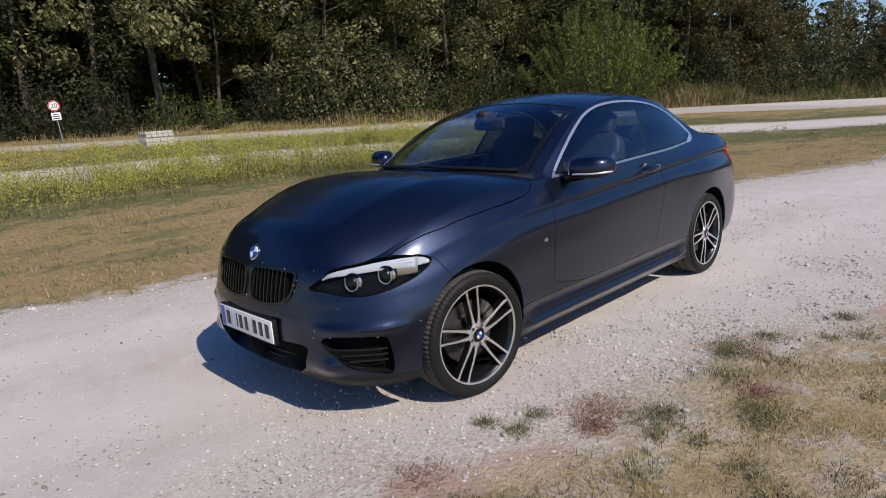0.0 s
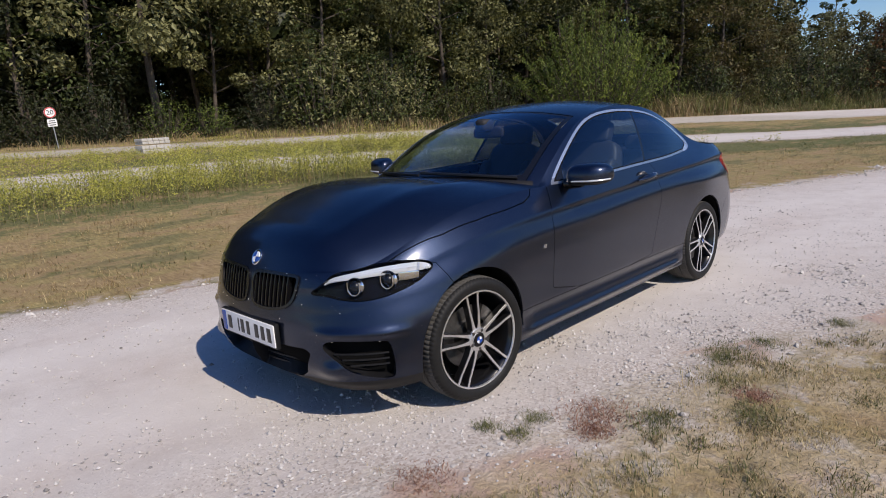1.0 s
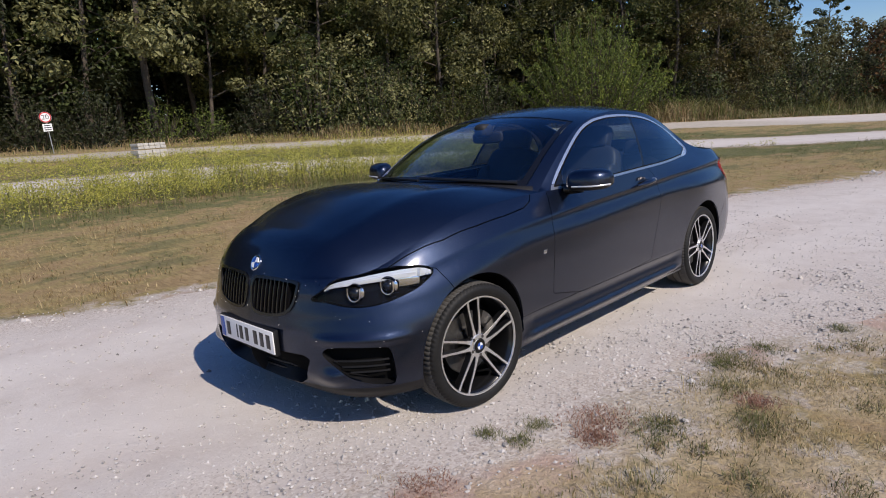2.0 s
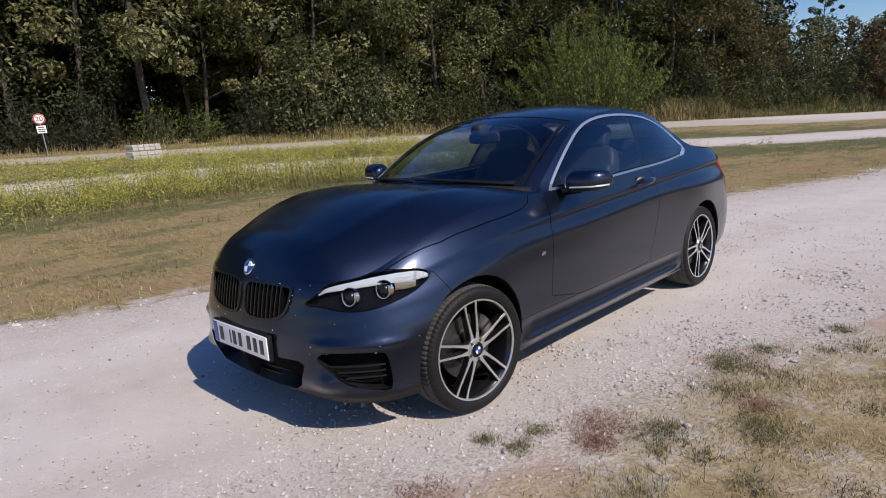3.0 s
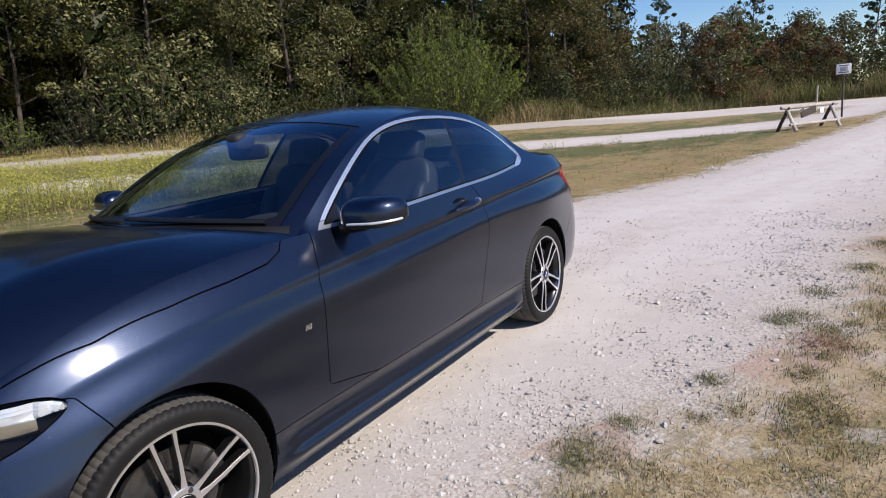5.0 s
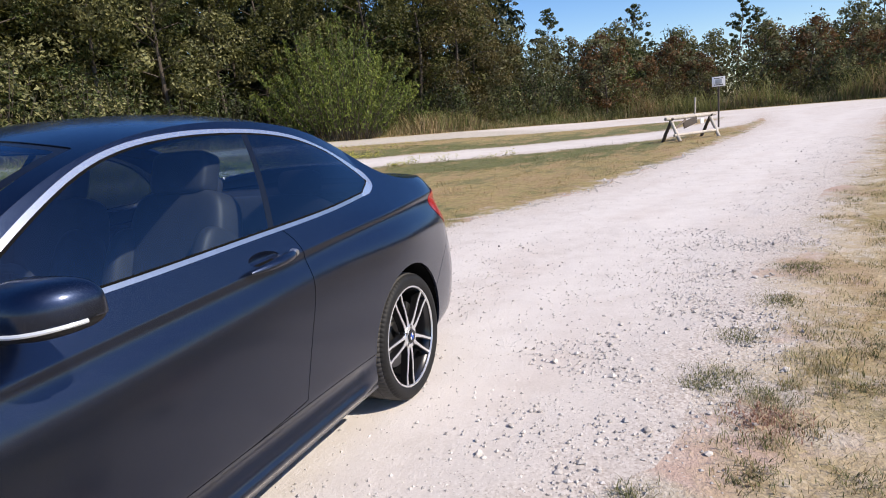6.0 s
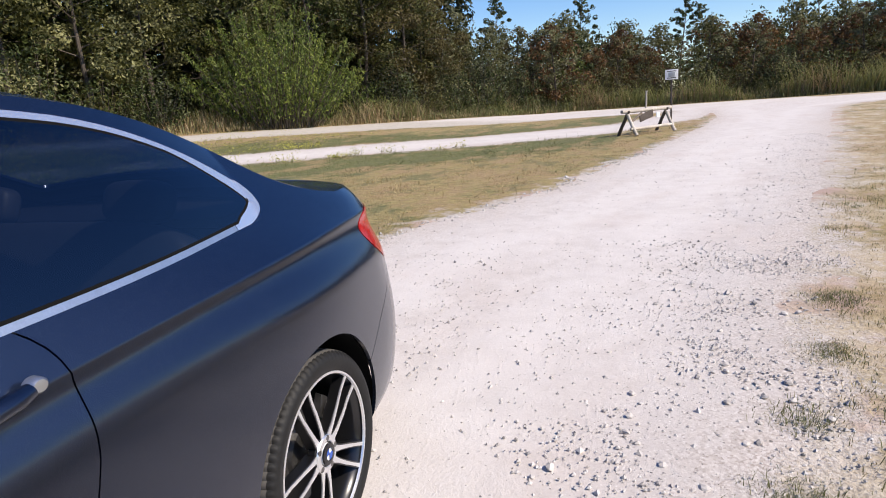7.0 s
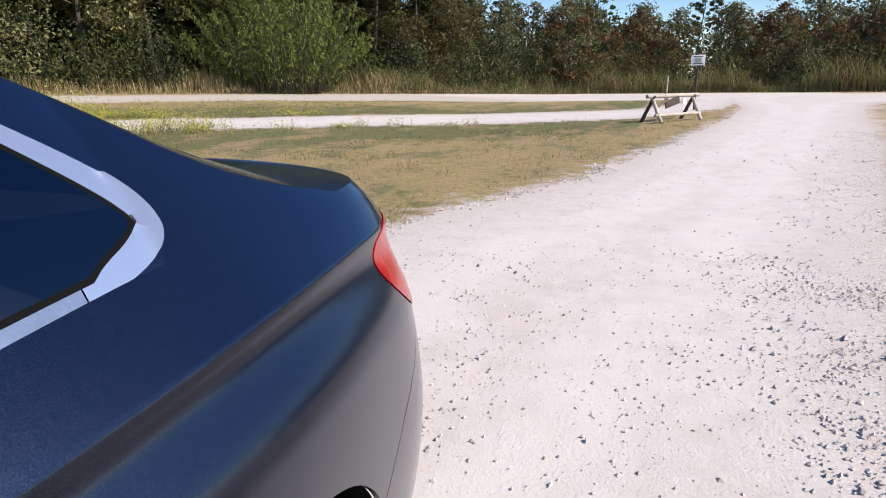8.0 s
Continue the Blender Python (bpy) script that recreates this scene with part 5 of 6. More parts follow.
    part("underbody", box((4.0, 1.0, 0.06), (-0.05, 0, 0.225), 0.01), BLACK_TRIM, car)
    part("underbody", box((1.90, 1.62, 0.06), (0, 0, 0.225), 0.01), BLACK_TRIM, car)
    part("underbody", box((0.36, 1.0, 0.05), (1.78, 0, 0.225), 0.01), BLACK_TRIM, car)
    part("underbody", box((0.42, 1.3, 0.06), (-1.96, 0, 0.30), 0.01), BLACK_TRIM, car)
    part("exhaust_tip", lathe([(0.036, -0.02), (0.038, 0.0), (0.034, 0.002), (0.032, -0.06)], 24, m=Matrix.Translation((-2.30, 0.48, 0.28)) @ Matrix.Rotation(radians(90), 4, "Z")), CHROME, car)

    # inside
    inner = new("interior")
    inner.parent = car
    part("floor_tub", box((2.6, 1.50, 0.05), (-0.35, 0, 0.30), 0.01), PLASTIC_IN, inner)
    part("bulkhead", box((0.05, 1.40, 0.62), (0.72, 0, 0.60), 0.01), PLASTIC_IN, inner)
    part("rear_bulkhead", box((0.05, 1.30, 0.62), (-1.45, 0, 0.62), 0.01), PLASTIC_IN, inner)
    dash = bmesh.new()
    prof = [(0.78, 0.55), (0.80, 0.97), (0.62, 0.985), (0.44, 0.965), (0.32, 0.915), (0.30, 0.82), (0.38, 0.70), (0.42, 0.50)]
    a = [dash.verts.new((x, -0.70, z)) for x, z in prof]
    b = [dash.verts.new((x, 0.70, z)) for x, z in prof]
    for k in range(len(prof)):
        j = (k + 1) % len(prof)
        dash.faces.new((a[k], a[j], b[j], b[k]))
    dash.faces.new(a[::-1])
    dash.faces.new(b)
    bmesh.ops.bevel(dash, geom=dash.edges[:], offset=0.03, segments=3, affect="EDGES")
    part("dashboard", dash, PLASTIC_IN, inner)
    part("instrument_hood", cushion((0.24, 0.40, 0.10), (0.40, 0.36, 0.965), 0.6), PLASTIC_IN, inner)
    sw = Matrix.Translation((0.21, 0.36, 0.87)) @ Matrix.Rotation(radians(66), 4, "Y")
    wh = part("steering_wheel", tube([sw @ Vector((0.185 * math.cos(t), 0.185 * math.sin(t), 0)) for t in np.linspace(0, 2 * math.pi, 41)[:-1]], 0.015, 10, closed=True), LEATHER, inner)
    part("wheel_boss", cushion((0.14, 0.16, 0.06), (0.22, 0.36, 0.87), 0.7, Matrix.Rotation(radians(66), 4, "Y")), PLASTIC_IN, wh)
    for t in (0, 90, 180):
        e = sw @ Vector((0.18 * math.sin(radians(t - 90 + 90)), 0.18 * math.cos(radians(t + 0)), 0.0))
        part("wheel_spoke", tube([sw @ Vector((0, 0, 0)), e], 0.014, 8), PLASTIC_IN, wh)
    seat(inner, 0.36, -0.21)
    seat(inner, -0.36, -0.21)
    part("rear_bench", cushion((0.50, 1.15, 0.22), (-0.92, 0, 0.50), 0.4), LEATHER, inner)
    part("rear_backrest", cushion((0.18, 1.15, 0.56), (-1.22, 0, 0.78), 0.4, Matrix.Rotation(radians(-24), 4, "Y")), LEATHER, inner)
    for y in (-0.32, 0.32):
        part("rear_headrest", cushion((0.09, 0.24, 0.13), (-1.34, y, 1.10), 0.55, Matrix.Rotation(radians(-20), 4, "Y")), LEATHER, inner)
    part("parcel_shelf", box((0.45, 1.15, 0.03), (-1.58, 0, 1.03), 0.008), PLASTIC_IN, inner)
    part("centre_console", cushion((0.75, 0.22, 0.28), (0.10, 0, 0.58), 0.4), PLASTIC_IN, inner)
    for y in (-1, 1):
        part("door_card", box((1.15, 0.05, 0.55), (0.05, y * 0.745, 0.66), 0.02), PLASTIC_IN, inner)
        part("quarter_card", box((0.75, 0.05, 0.55), (-0.95, y * 0.70, 0.68), 0.02), PLASTIC_IN, inner)
    mr = part("rear_view_mirror", cushion((0.035, 0.24, 0.075), (0.20, 0.0, 1.285), 0.45, Matrix.Rotation(radians(8), 4, "Z")), PLASTIC_IN, inner)
    part("mirror_stem", cushion((0.12, 0.10, 0.09), (0.24, 0, 1.335), 0.6), PLASTIC_IN, mr)
    return car


make_car()


# ---- the wood and the things by the track ----
def stand(x, y, rz=0.0, s=1.0, dz=0.0):
    return pose(x, y, float(lie(x, y)) + dz, 0, 0, rz) @ Matrix.Diagonal((s, s, s, 1))


def raw_mesh(name, verts, faces, mat):
    me = bpy.data.meshes.new(name)
    me.from_pydata(verts, [], faces)
    me.materials.append(mat)
    return me


def unit(a):
    return a / (np.linalg.norm(a, axis=1, keepdims=True) + 1e-9)


def leaves_mesh(name, centres, sizes, mat, rng, droop=0.3, narrow=0.55, face=None, loose=0.55):
    """Many small folded leaves, each its own island. face: the way the blades look, with some scatter."""
    n = len(centres)
    d = rng.normal(size=(n, 3))
    d[:, 2] -= droop
    if face is None:
        r = rng.normal(size=(n, 3))
        r[:, 2] *= 0.6
        d = unit(d)
        w = unit(np.cross(d, r))
    else:
        up = unit(unit(face) + np.array([0, 0, 0.45]) + loose * rng.normal(size=(n, 3)))
        d = unit(d - up * np.sum(d * up, axis=1, keepdims=True))
        w = np.cross(d, up)
    up = np.cross(w, d)
    s = sizes[:, None]
    base = centres - d * s * 0.5
    tip = centres + d * s * 0.5
    a = centres + w * s * 0.5 * narrow + up * s * 0.10 - d * s * 0.05
    b = centres - w * s * 0.5 * narrow + up * s * 0.10 - d * s * 0.05
    v = np.stack([base, a, tip, b], 1).reshape(-1, 3)
    f = [(4 * i, 4 * i + 1, 4 * i + 2, 4 * i + 3) for i in range(n)]
    return raw_mesh(name, v.tolist(), f, mat)


def clump_points(rng, centre, radius, n, hollow=0.55, squash=0.75):
    """Places in a clump, and the way out of it at each."""
    p = unit(rng.normal(size=(n, 3)))
    out = p.copy()
    p *= (hollow + (1 - hollow) * rng.random((n, 1)) ** 0.6) * radius
    p[:, 2] *= squash
    return np.hstack([p + np.asarray(centre), out])


def make_tree(label, seed, height, spread, bare, leaf, count, mats, slim=False, lean=0.0, clumps=26, trunk=0.13):
    """A tree or tall shrub: tapered trunk, limbs and a crown of many leaves in uneven clumps."""
    rng = np.random.default_rng(seed)
    tree = new("tree")
    tagged(tree, label, "tree", group="edge of the wood")
    h = height
    pts = [(lean * h * t ** 2 + 0.02 * h * math.sin(5 * t + seed), 0.02 * h * math.cos(4 * t + seed), h * 0.93 * t - (0.15 if t == 0 else 0)) for t in np.linspace(0, 1, 8)]
    bm = tube(pts, [trunk * (1 - 0.9 * t) + 0.01 for t in np.linspace(0, 1, 8)], 8)
    tips = []
    for k in range(clumps):
        t = bare + (1 - bare) * (k + rng.random()) / clumps
        i = min(int(t * 7), 6)
        p = Vector(pts[i]).lerp(Vector(pts[i + 1]), t * 7 - i)
        a = 2.4 * k + rng.random() * 1.2
        prof = math.sin(math.pi * min(1, (0.18 + 0.82 * (t - bare) / (1 - bare)) ** (0.75 if not slim else 0.9))) ** 0.6 * (0.55 + 0.6 * rng.random())
        reach = spread * max(prof, 0.12)
        e = p + Vector((math.cos(a) * reach, math.sin(a) * reach, (0.10 + 0.25 * rng.random()) * reach + (0.4 * reach if slim else 0)))
        mid = p.lerp(e, 0.5) + Vector((0, 0, 0.10 * reach))
        tube([p, mid, e], [trunk * 0.34 * (1 - 0.7 * t) + 0.008, trunk * 0.2 * (1 - 0.7 * t) + 0.006, 0.006], 5, bm=bm)
        tips += [e, mid] if reach > 0.35 * spread else [e]
    tips.append(Vector(pts[-1]))
    part("trunk", bm, BARK, tree, "grey-brown trunk with spreading limbs")
    per = max(20, count // len(tips))
    shares = [[], []] if len(mats) > 1 else [[]]
    for i, e in enumerate(tips):
        r = spread * (0.15 + 0.19 * rng.random()) * (0.75 if slim else 1.0)
        shares[i % len(shares) if rng.random() < 0.75 else 0].append(clump_points(rng, e, r, int(per * (0.6 + 0.8 * rng.random()))))
    for sh, mt in zip(shares, mats):
        c = np.concatenate(sh)
        c = c[c[:, 2] > 0.15]
        me = leaves_mesh("crown", c[:, :3], leaf * (0.6 + 0.8 * rng.random(len(c))), mt, rng, face=c[:, 3:])
        ob = new("crown", me)
        ob.parent = tree
    return tree


def make_bush(label, seed, height, width, leaf, count, mats, upright=0.0):
    """A bush: many stems from the ground, crown of leaf clumps down to the grass."""
    rng = np.random.default_rng(seed)
    bush = new("bush")
    tagged(bush, label, "bush", group="edge of the wood")
    bm = bmesh.new()
    shares = [[] for _ in mats]
    n = 34
    for k in range(n):
        a = 2.4 * k
        q = math.sqrt((k + 0.5) / n)
        top = height * (1 - 0.72 * q ** 2.2) * (0.78 + 0.32 * rng.random())
        x, y = math.cos(a) * q * width / 2, math.sin(a) * q * width / 2
        tube([(x * 0.25, y * 0.25, -0.1), (x * 0.7, y * 0.7, top * 0.5), (x, y, top * 0.92)], [0.03, 0.018, 0.006], 4, bm=bm)
        for z in np.arange(max(0.3, top * 0.18), top, 0.62):
            r = 0.22 + 0.30 * rng.random() + 0.07 * width / 4
            c = clump_points(rng, (x * (0.55 + 0.45 * z / top) + rng.normal() * 0.15, y * (0.55 + 0.45 * z / top) + rng.normal() * 0.15, z), r, max(8, int(count / 150 * (0.5 + rng.random()))), 0.6, 0.85 + upright)
            c[:, 3:] += 0.5 * np.array([x, y, 0.0]) / (math.hypot(x, y) + 0.3)
            shares[int(rng.random() < 0.4) % len(mats)].append(c)
    part("stem", bm, BARK, bush)
    total = sum(len(c) for sh in shares for c in sh)
    for sh, mt in zip(shares, mats):
        if sh:
            c = np.concatenate(sh)
            c = c[rng.random(len(c)) < count / total]
            c[:, :3] += rng.normal(size=(len(c), 3)) * 0.03
            c = c[c[:, 2] > 0.05]
            ob = new("foliage", leaves_mesh("foliage", c[:, :3], leaf * (0.6 + 0.8 * rng.random(len(c))), mt, rng, -upright * 2, 0.5 - 0.25 * upright, c[:, 3:]))
            ob.parent = bush
    return bush


def make_willow(label, seed, height, width, mats):
    """A broad bush of many rods that fan out from the ground, feathered with narrow leaves."""
    rng = np.random.default_rng(seed)
    bush = new("bush")
    tagged(bush, label, "bush", group="edge of the wood")
    bm = bmesh.new()
    shares = [[] for _ in mats]
    for k in range(190):
        a, q = 2.399 * k, math.sqrt((k + 0.5) / 190)
        reach = q * width / 2 * (0.8 + 0.35 * rng.random())
        top = height * (1 - 0.62 * q ** 2) * (0.72 + 0.36 * rng.random())
        root = np.array([math.cos(a) * q * width * 0.22, math.sin(a) * q * width * 0.22, -0.1])
        tip = np.array([math.cos(a) * reach, math.sin(a) * reach, top])
        mid = root * 0.45 + tip * 0.55 + np.array([0, 0, 0.10 * top])
        us = np.linspace(0, 1, 5)[:, None]
        rod = (1 - us) ** 2 * root + 2 * us * (1 - us) * mid + us ** 2 * tip
        tube([tuple(p) for p in rod], [0.028, 0.022, 0.016, 0.010, 0.004], 4, bm=bm)
        n = int(95 * (0.6 + 0.6 * rng.random()))
        u = (0.10 + 0.92 * rng.random((n, 1)) ** 0.85)
        c = (1 - u) ** 2 * root + 2 * u * (1 - u) * mid + u ** 2 * tip
        along = unit(np.broadcast_to(tip - mid, c.shape))
        out = rng.normal(size=c.shape)
        out = unit(out - along * np.sum(out * along, axis=1, keepdims=True))
        c = c + out * (0.05 + 0.26 * rng.random((n, 1)) * (1.15 - u)) + along * 0.1
        face = out + np.array([math.cos(a), math.sin(a), 0.3]) * 0.8 * q
        shares[int(rng.random() < 0.4) % len(mats)].append(np.hstack([c, face, along]))
    part("stem", bm, BARK, bush)
    for sh, mt in zip(shares, mats):
        c = np.concatenate(sh)
        c = c[c[:, 2] > 0.05]
        ob = new("foliage", leaves_mesh("foliage", c[:, :3], 0.20 * (0.6 + 0.8 * rng.random(len(c))), mt, rng, -1.6, 0.30, c[:, 3:6]))
        ob.parent = bush
    return bush


WOOD_EDGE = [(30, -40), (14, -33.5), (-1.3, -28.6), (-6.2, -26.8), (-12.5, -23.6), (-18.5, -20.5), (-24.5, -17.8), (-31.5, -13.2), (-37.5, -9.4), (-43.5, -4.0), (-44.8, 5), (-43.6, 13), (-42.6, 24), (-42, 45)]
_wl = np.concatenate([[0], np.cumsum(np.hypot(*np.diff(np.array(WOOD_EDGE), axis=0).T))])


def along_wood(t, back):
    """A place at t metres along the edge of the wood, set back into it."""
    P = np.array(WOOD_EDGE)
    x, y = np.interp(t, _wl, P[:, 0]), np.interp(t, _wl, P[:, 1])
    x2, y2 = np.interp(t + 1, _wl, P[:, 0]), np.interp(t + 1, _wl, P[:, 1])
    d = math.hypot(x2 - x, y2 - y) + 1e-9
    return x - (y2 - y) / d * back, y + (x2 - x) / d * back


def plant_wood():
    rng = np.random.default_rng(5)
    tall = [make_tree("tall broadleaf tree with dark green and pale leaves", 1, 12.5, 4.0, 0.20, 0.21, 7600, (LEAF_PALE, LEAF_GREEN), clumps=17),
            make_tree("tall broadleaf tree with olive green leaves", 2, 13.5, 4.2, 0.24, 0.21, 7600, (LEAF_OLIVE, LEAF_GREEN), clumps=17),
            make_tree("tall broadleaf tree with green and shade-darkened leaves", 3, 12.0, 4.0, 0.14, 0.21, 7600, (LEAF_SHADED, LEAF_GREEN), clumps=16),
            make_tree("broadleaf tree with yellowing olive leaves", 4, 11.0, 3.8, 0.20, 0.21, 7600, (LEAF_OLIVE, LEAF_PALE), clumps=16),
            make_tree("broadleaf tree with browning olive leaves", 5, 11.5, 3.8, 0.16, 0.21, 7400, (LEAF_BROWN, LEAF_OLIVE), clumps=17)]
    low = [make_tree("small tree with thin green foliage", 11, 6.2, 2.2, 0.06, 0.21, 2700, (LEAF_GREEN, LEAF_BRIGHT), trunk=0.07),
           make_tree("small tree with browning foliage", 12, 5.8, 2.2, 0.06, 0.21, 2700, (LEAF_RUST, LEAF_HAZY), trunk=0.07),
           make_tree("small tree with olive foliage", 13, 6.8, 2.3, 0.08, 0.21, 2700, (LEAF_HAZY, LEAF_OLIVE), trunk=0.07),
           make_tree("small tree with brown-olive foliage", 14, 6.2, 2.3, 0.06, 0.21, 2700, (LEAF_BROWN, LEAF_HAZY), trunk=0.07)]
    deep = [make_tree("tree deep in the wood with shade put into its leaf colour", 15, 13.0, 4.4, 0.04, 0.64, 1500, (LEAF_SHADED,), clumps=22),
            make_tree("tree deep in the wood, leaves coloured dark for the shade there", 16, 11.0, 4.2, 0.03, 0.62, 1500, (LEAF_SHADED, LEAF_GREEN), clumps=22)]
    # far-end trees, the first with haze in its leaf colour
    haze = [make_tree("olive-leaved tree at the far end, haze put into its colour", 17, 12.5, 4.4, 0.03, 0.40, 2600, (LEAF_HAZY, LEAF_OLIVE), clumps=24),
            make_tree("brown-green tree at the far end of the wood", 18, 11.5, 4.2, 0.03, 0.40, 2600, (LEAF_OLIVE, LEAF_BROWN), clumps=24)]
    slim = [make_tree("slender tree with open airy crown", 21, 11.5, 1.7, 0.25, 0.26, 2200, (LEAF_GREEN, LEAF_OLIVE), slim=True, clumps=30, trunk=0.10),
            make_tree("slender upright tree with dense crown", 22, 12.0, 1.5, 0.12, 0.26, 2700, (LEAF_GREEN,), slim=True, clumps=34, trunk=0.10)]
    bushes = [make_bush("dense dark green bush at the edge of the wood", 31, 3.8, 4.4, 0.17, 4000, (LEAF_GREEN, LEAF_SHADED)),
              make_bush("olive green bush at the edge of the wood", 32, 3.2, 4.0, 0.17, 3600, (LEAF_OLIVE, LEAF_GREEN)),
              make_bush("low bright green bush", 33, 2.6, 3.4, 0.16, 3200, (LEAF_BRIGHT, LEAF_GREEN), upright=0.3),
              make_bush("brown and olive bush drying out", 34, 3.2, 3.8, 0.16, 3400, (LEAF_OLIVE, LEAF_BROWN)),
              make_bush("bush under the trees, shade put into its dark leaf colour", 35, 3.8, 4.6, 0.19, 3400, (LEAF_SHADED,)),
              make_bush("tall grey-green bush with pale leaf ends", 36, 4.6, 4.2, 0.17, 4400, (LEAF_GREEN, LEAF_PALE))]
    willow = make_willow("large feathery bright green willow bush", 41, 5.9, 9.0, (LEAF_BRIGHT, LEAF_WILLOW))
    willow.matrix_basis = stand(-27.2, -15.6, 20)
    used = {}

    def put(ob, x, y, s, turn):
        if ob in used:
            copy_thing(ob, stand(x, y, turn, s / used[ob], -0.05))
        else:
            ob.matrix_basis = stand(x, y, turn, s, -0.05)
            used[ob] = s

    def pick(items):
        return items[int(rng.random() * len(items))]
    end = _wl[-1]
    # front row of bushes
    t = 3.0
    while t < end - 2:
        ex = along_wood(t, 0.0)[0]
        x, y = along_wood(t, 0.3 + 1.3 * rng.random())
        if math.hypot(x + 27.2, y + 15.6) > 4.4:
            # left stretch: shade under the crowns put into darker-leaved bushes
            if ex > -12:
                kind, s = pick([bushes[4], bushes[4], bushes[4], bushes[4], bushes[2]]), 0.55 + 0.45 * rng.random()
            elif ex > -32:
                kind, s = pick([bushes[0], bushes[1], bushes[1], bushes[2], bushes[5]]), 0.85 + 0.4 * rng.random()
            else:
                kind, s = pick([bushes[1], bushes[3], bushes[3], bushes[0], bushes[5]]), 0.70 + 0.4 * rng.random()
            put(kind, x, y, s, 360 * rng.random())
        t += 2.0 + 1.0 * rng.random()
    # trees behind, the deepest rows with the wood's shade in their dark leaf colour
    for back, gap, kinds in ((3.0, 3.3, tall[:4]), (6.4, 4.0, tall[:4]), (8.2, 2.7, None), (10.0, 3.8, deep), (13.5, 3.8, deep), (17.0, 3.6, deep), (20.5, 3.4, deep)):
        t = 1.0 + back * 0.3
        while t < end - 1:
            ex, ey = along_wood(t, 0.0)
            x, y = along_wood(t, back + 1.2 * (rng.random() - 0.5))
            turn, q = 360 * rng.random(), rng.random()
            if kinds is None:
                if ex < -37:
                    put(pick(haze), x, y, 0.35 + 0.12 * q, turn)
            elif math.hypot(x + 27.2, y + 15.6) > 3.2:
                if ex < -38.5 and ey < 15:
                    if back < 9:
                        put(pick(low[1:]), x, y, (0.72 if back < 5 else 0.82) + 0.26 * q, turn)
                    elif back < 16:
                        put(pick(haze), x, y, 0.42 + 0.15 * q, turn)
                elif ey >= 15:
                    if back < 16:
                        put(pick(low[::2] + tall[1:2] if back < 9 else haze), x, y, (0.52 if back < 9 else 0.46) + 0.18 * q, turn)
                elif ex < -29:
                    put(pick([tall[4], tall[4], tall[1], low[1], low[3]] if back < 5 else ([tall[4], tall[1], tall[2]] if back < 9 else deep)), x, y, 0.72 + 0.28 * q, turn)
                # left stretch again: mostly the tree whose leaf colour holds shade
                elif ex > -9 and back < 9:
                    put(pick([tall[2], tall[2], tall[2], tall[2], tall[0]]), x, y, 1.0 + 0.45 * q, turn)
                elif back < 5:
                    put(pick([tall[0], tall[3], tall[3], tall[1]]), x, y, (0.74 + 0.30 * q) * (1.30 if q > 0.75 else 1.0), turn)
                else:
                    put(pick(kinds), x, y, (0.74 if back < 9 else 0.80) + 0.30 * q + (0.35 if ex > -12 else 0.0), turn)
            t += gap * (0.75 + 0.5 * rng.random())
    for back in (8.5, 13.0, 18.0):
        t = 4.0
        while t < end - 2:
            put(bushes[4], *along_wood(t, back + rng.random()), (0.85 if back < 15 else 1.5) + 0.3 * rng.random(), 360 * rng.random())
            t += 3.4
    for k, ob in enumerate(o for o in tall + low + deep + bushes if o not in used):
        put(ob, *along_wood(18.0 + 9.0 * k, 4.5), 0.9, 60 * k)
    # the tall corner of the wood, where its edge bends
    for k, (x, y) in enumerate(((-42.5, -13.5), (-45.5, -14.5), (-48.5, -14.0), (-47, -17.5), (-51.5, -16.0), (-43.5, -16.8))):
        put(deep[k % 2] if k > 1 else tall[4], x, y, 0.78 + 0.04 * k, 70 * k)
    for ob, x, y, k in ((low[3], -46, -7.2, 0.99), (low[2], -48.5, -9.6, 0.97), (low[0], -47, -3.6, 0.97), (low[3], -50.5, -6.2, 1.01), (low[2], -45.5, -11.0, 0.92), (bushes[0], -45.2, -5.6, 0.95), (bushes[3], -45.8, -9.0, 1.0), (bushes[0], -47.5, -6.5, 1.0)):
        put(ob, x, y, k, 47 * x)
    put(slim[0], -68, -13.8, 1.0, 0)
    put(slim[0], -66, -4.5, 0.95, 130)
    put(slim[1], -76, 5.4, 1.0, 40)
    put(slim[0], -74, 7.2, 0.85, 200)
    put(slim[0], -72, 17.5, 0.95, 260)
    put(low[1], -42.6, -4.2, 1.0, 30)
    # trees on the far side of the meadow, behind the one who walks
    for k in range(26):
        x = -85 + 6.6 * k + rng.normal()
        put(deep[1] if k % 4 else low[2], x * 1.6, 150 + 6 * rng.normal(), (0.62 if k % 4 else 0.95) + 0.25 * rng.random(), 360 * rng.random())


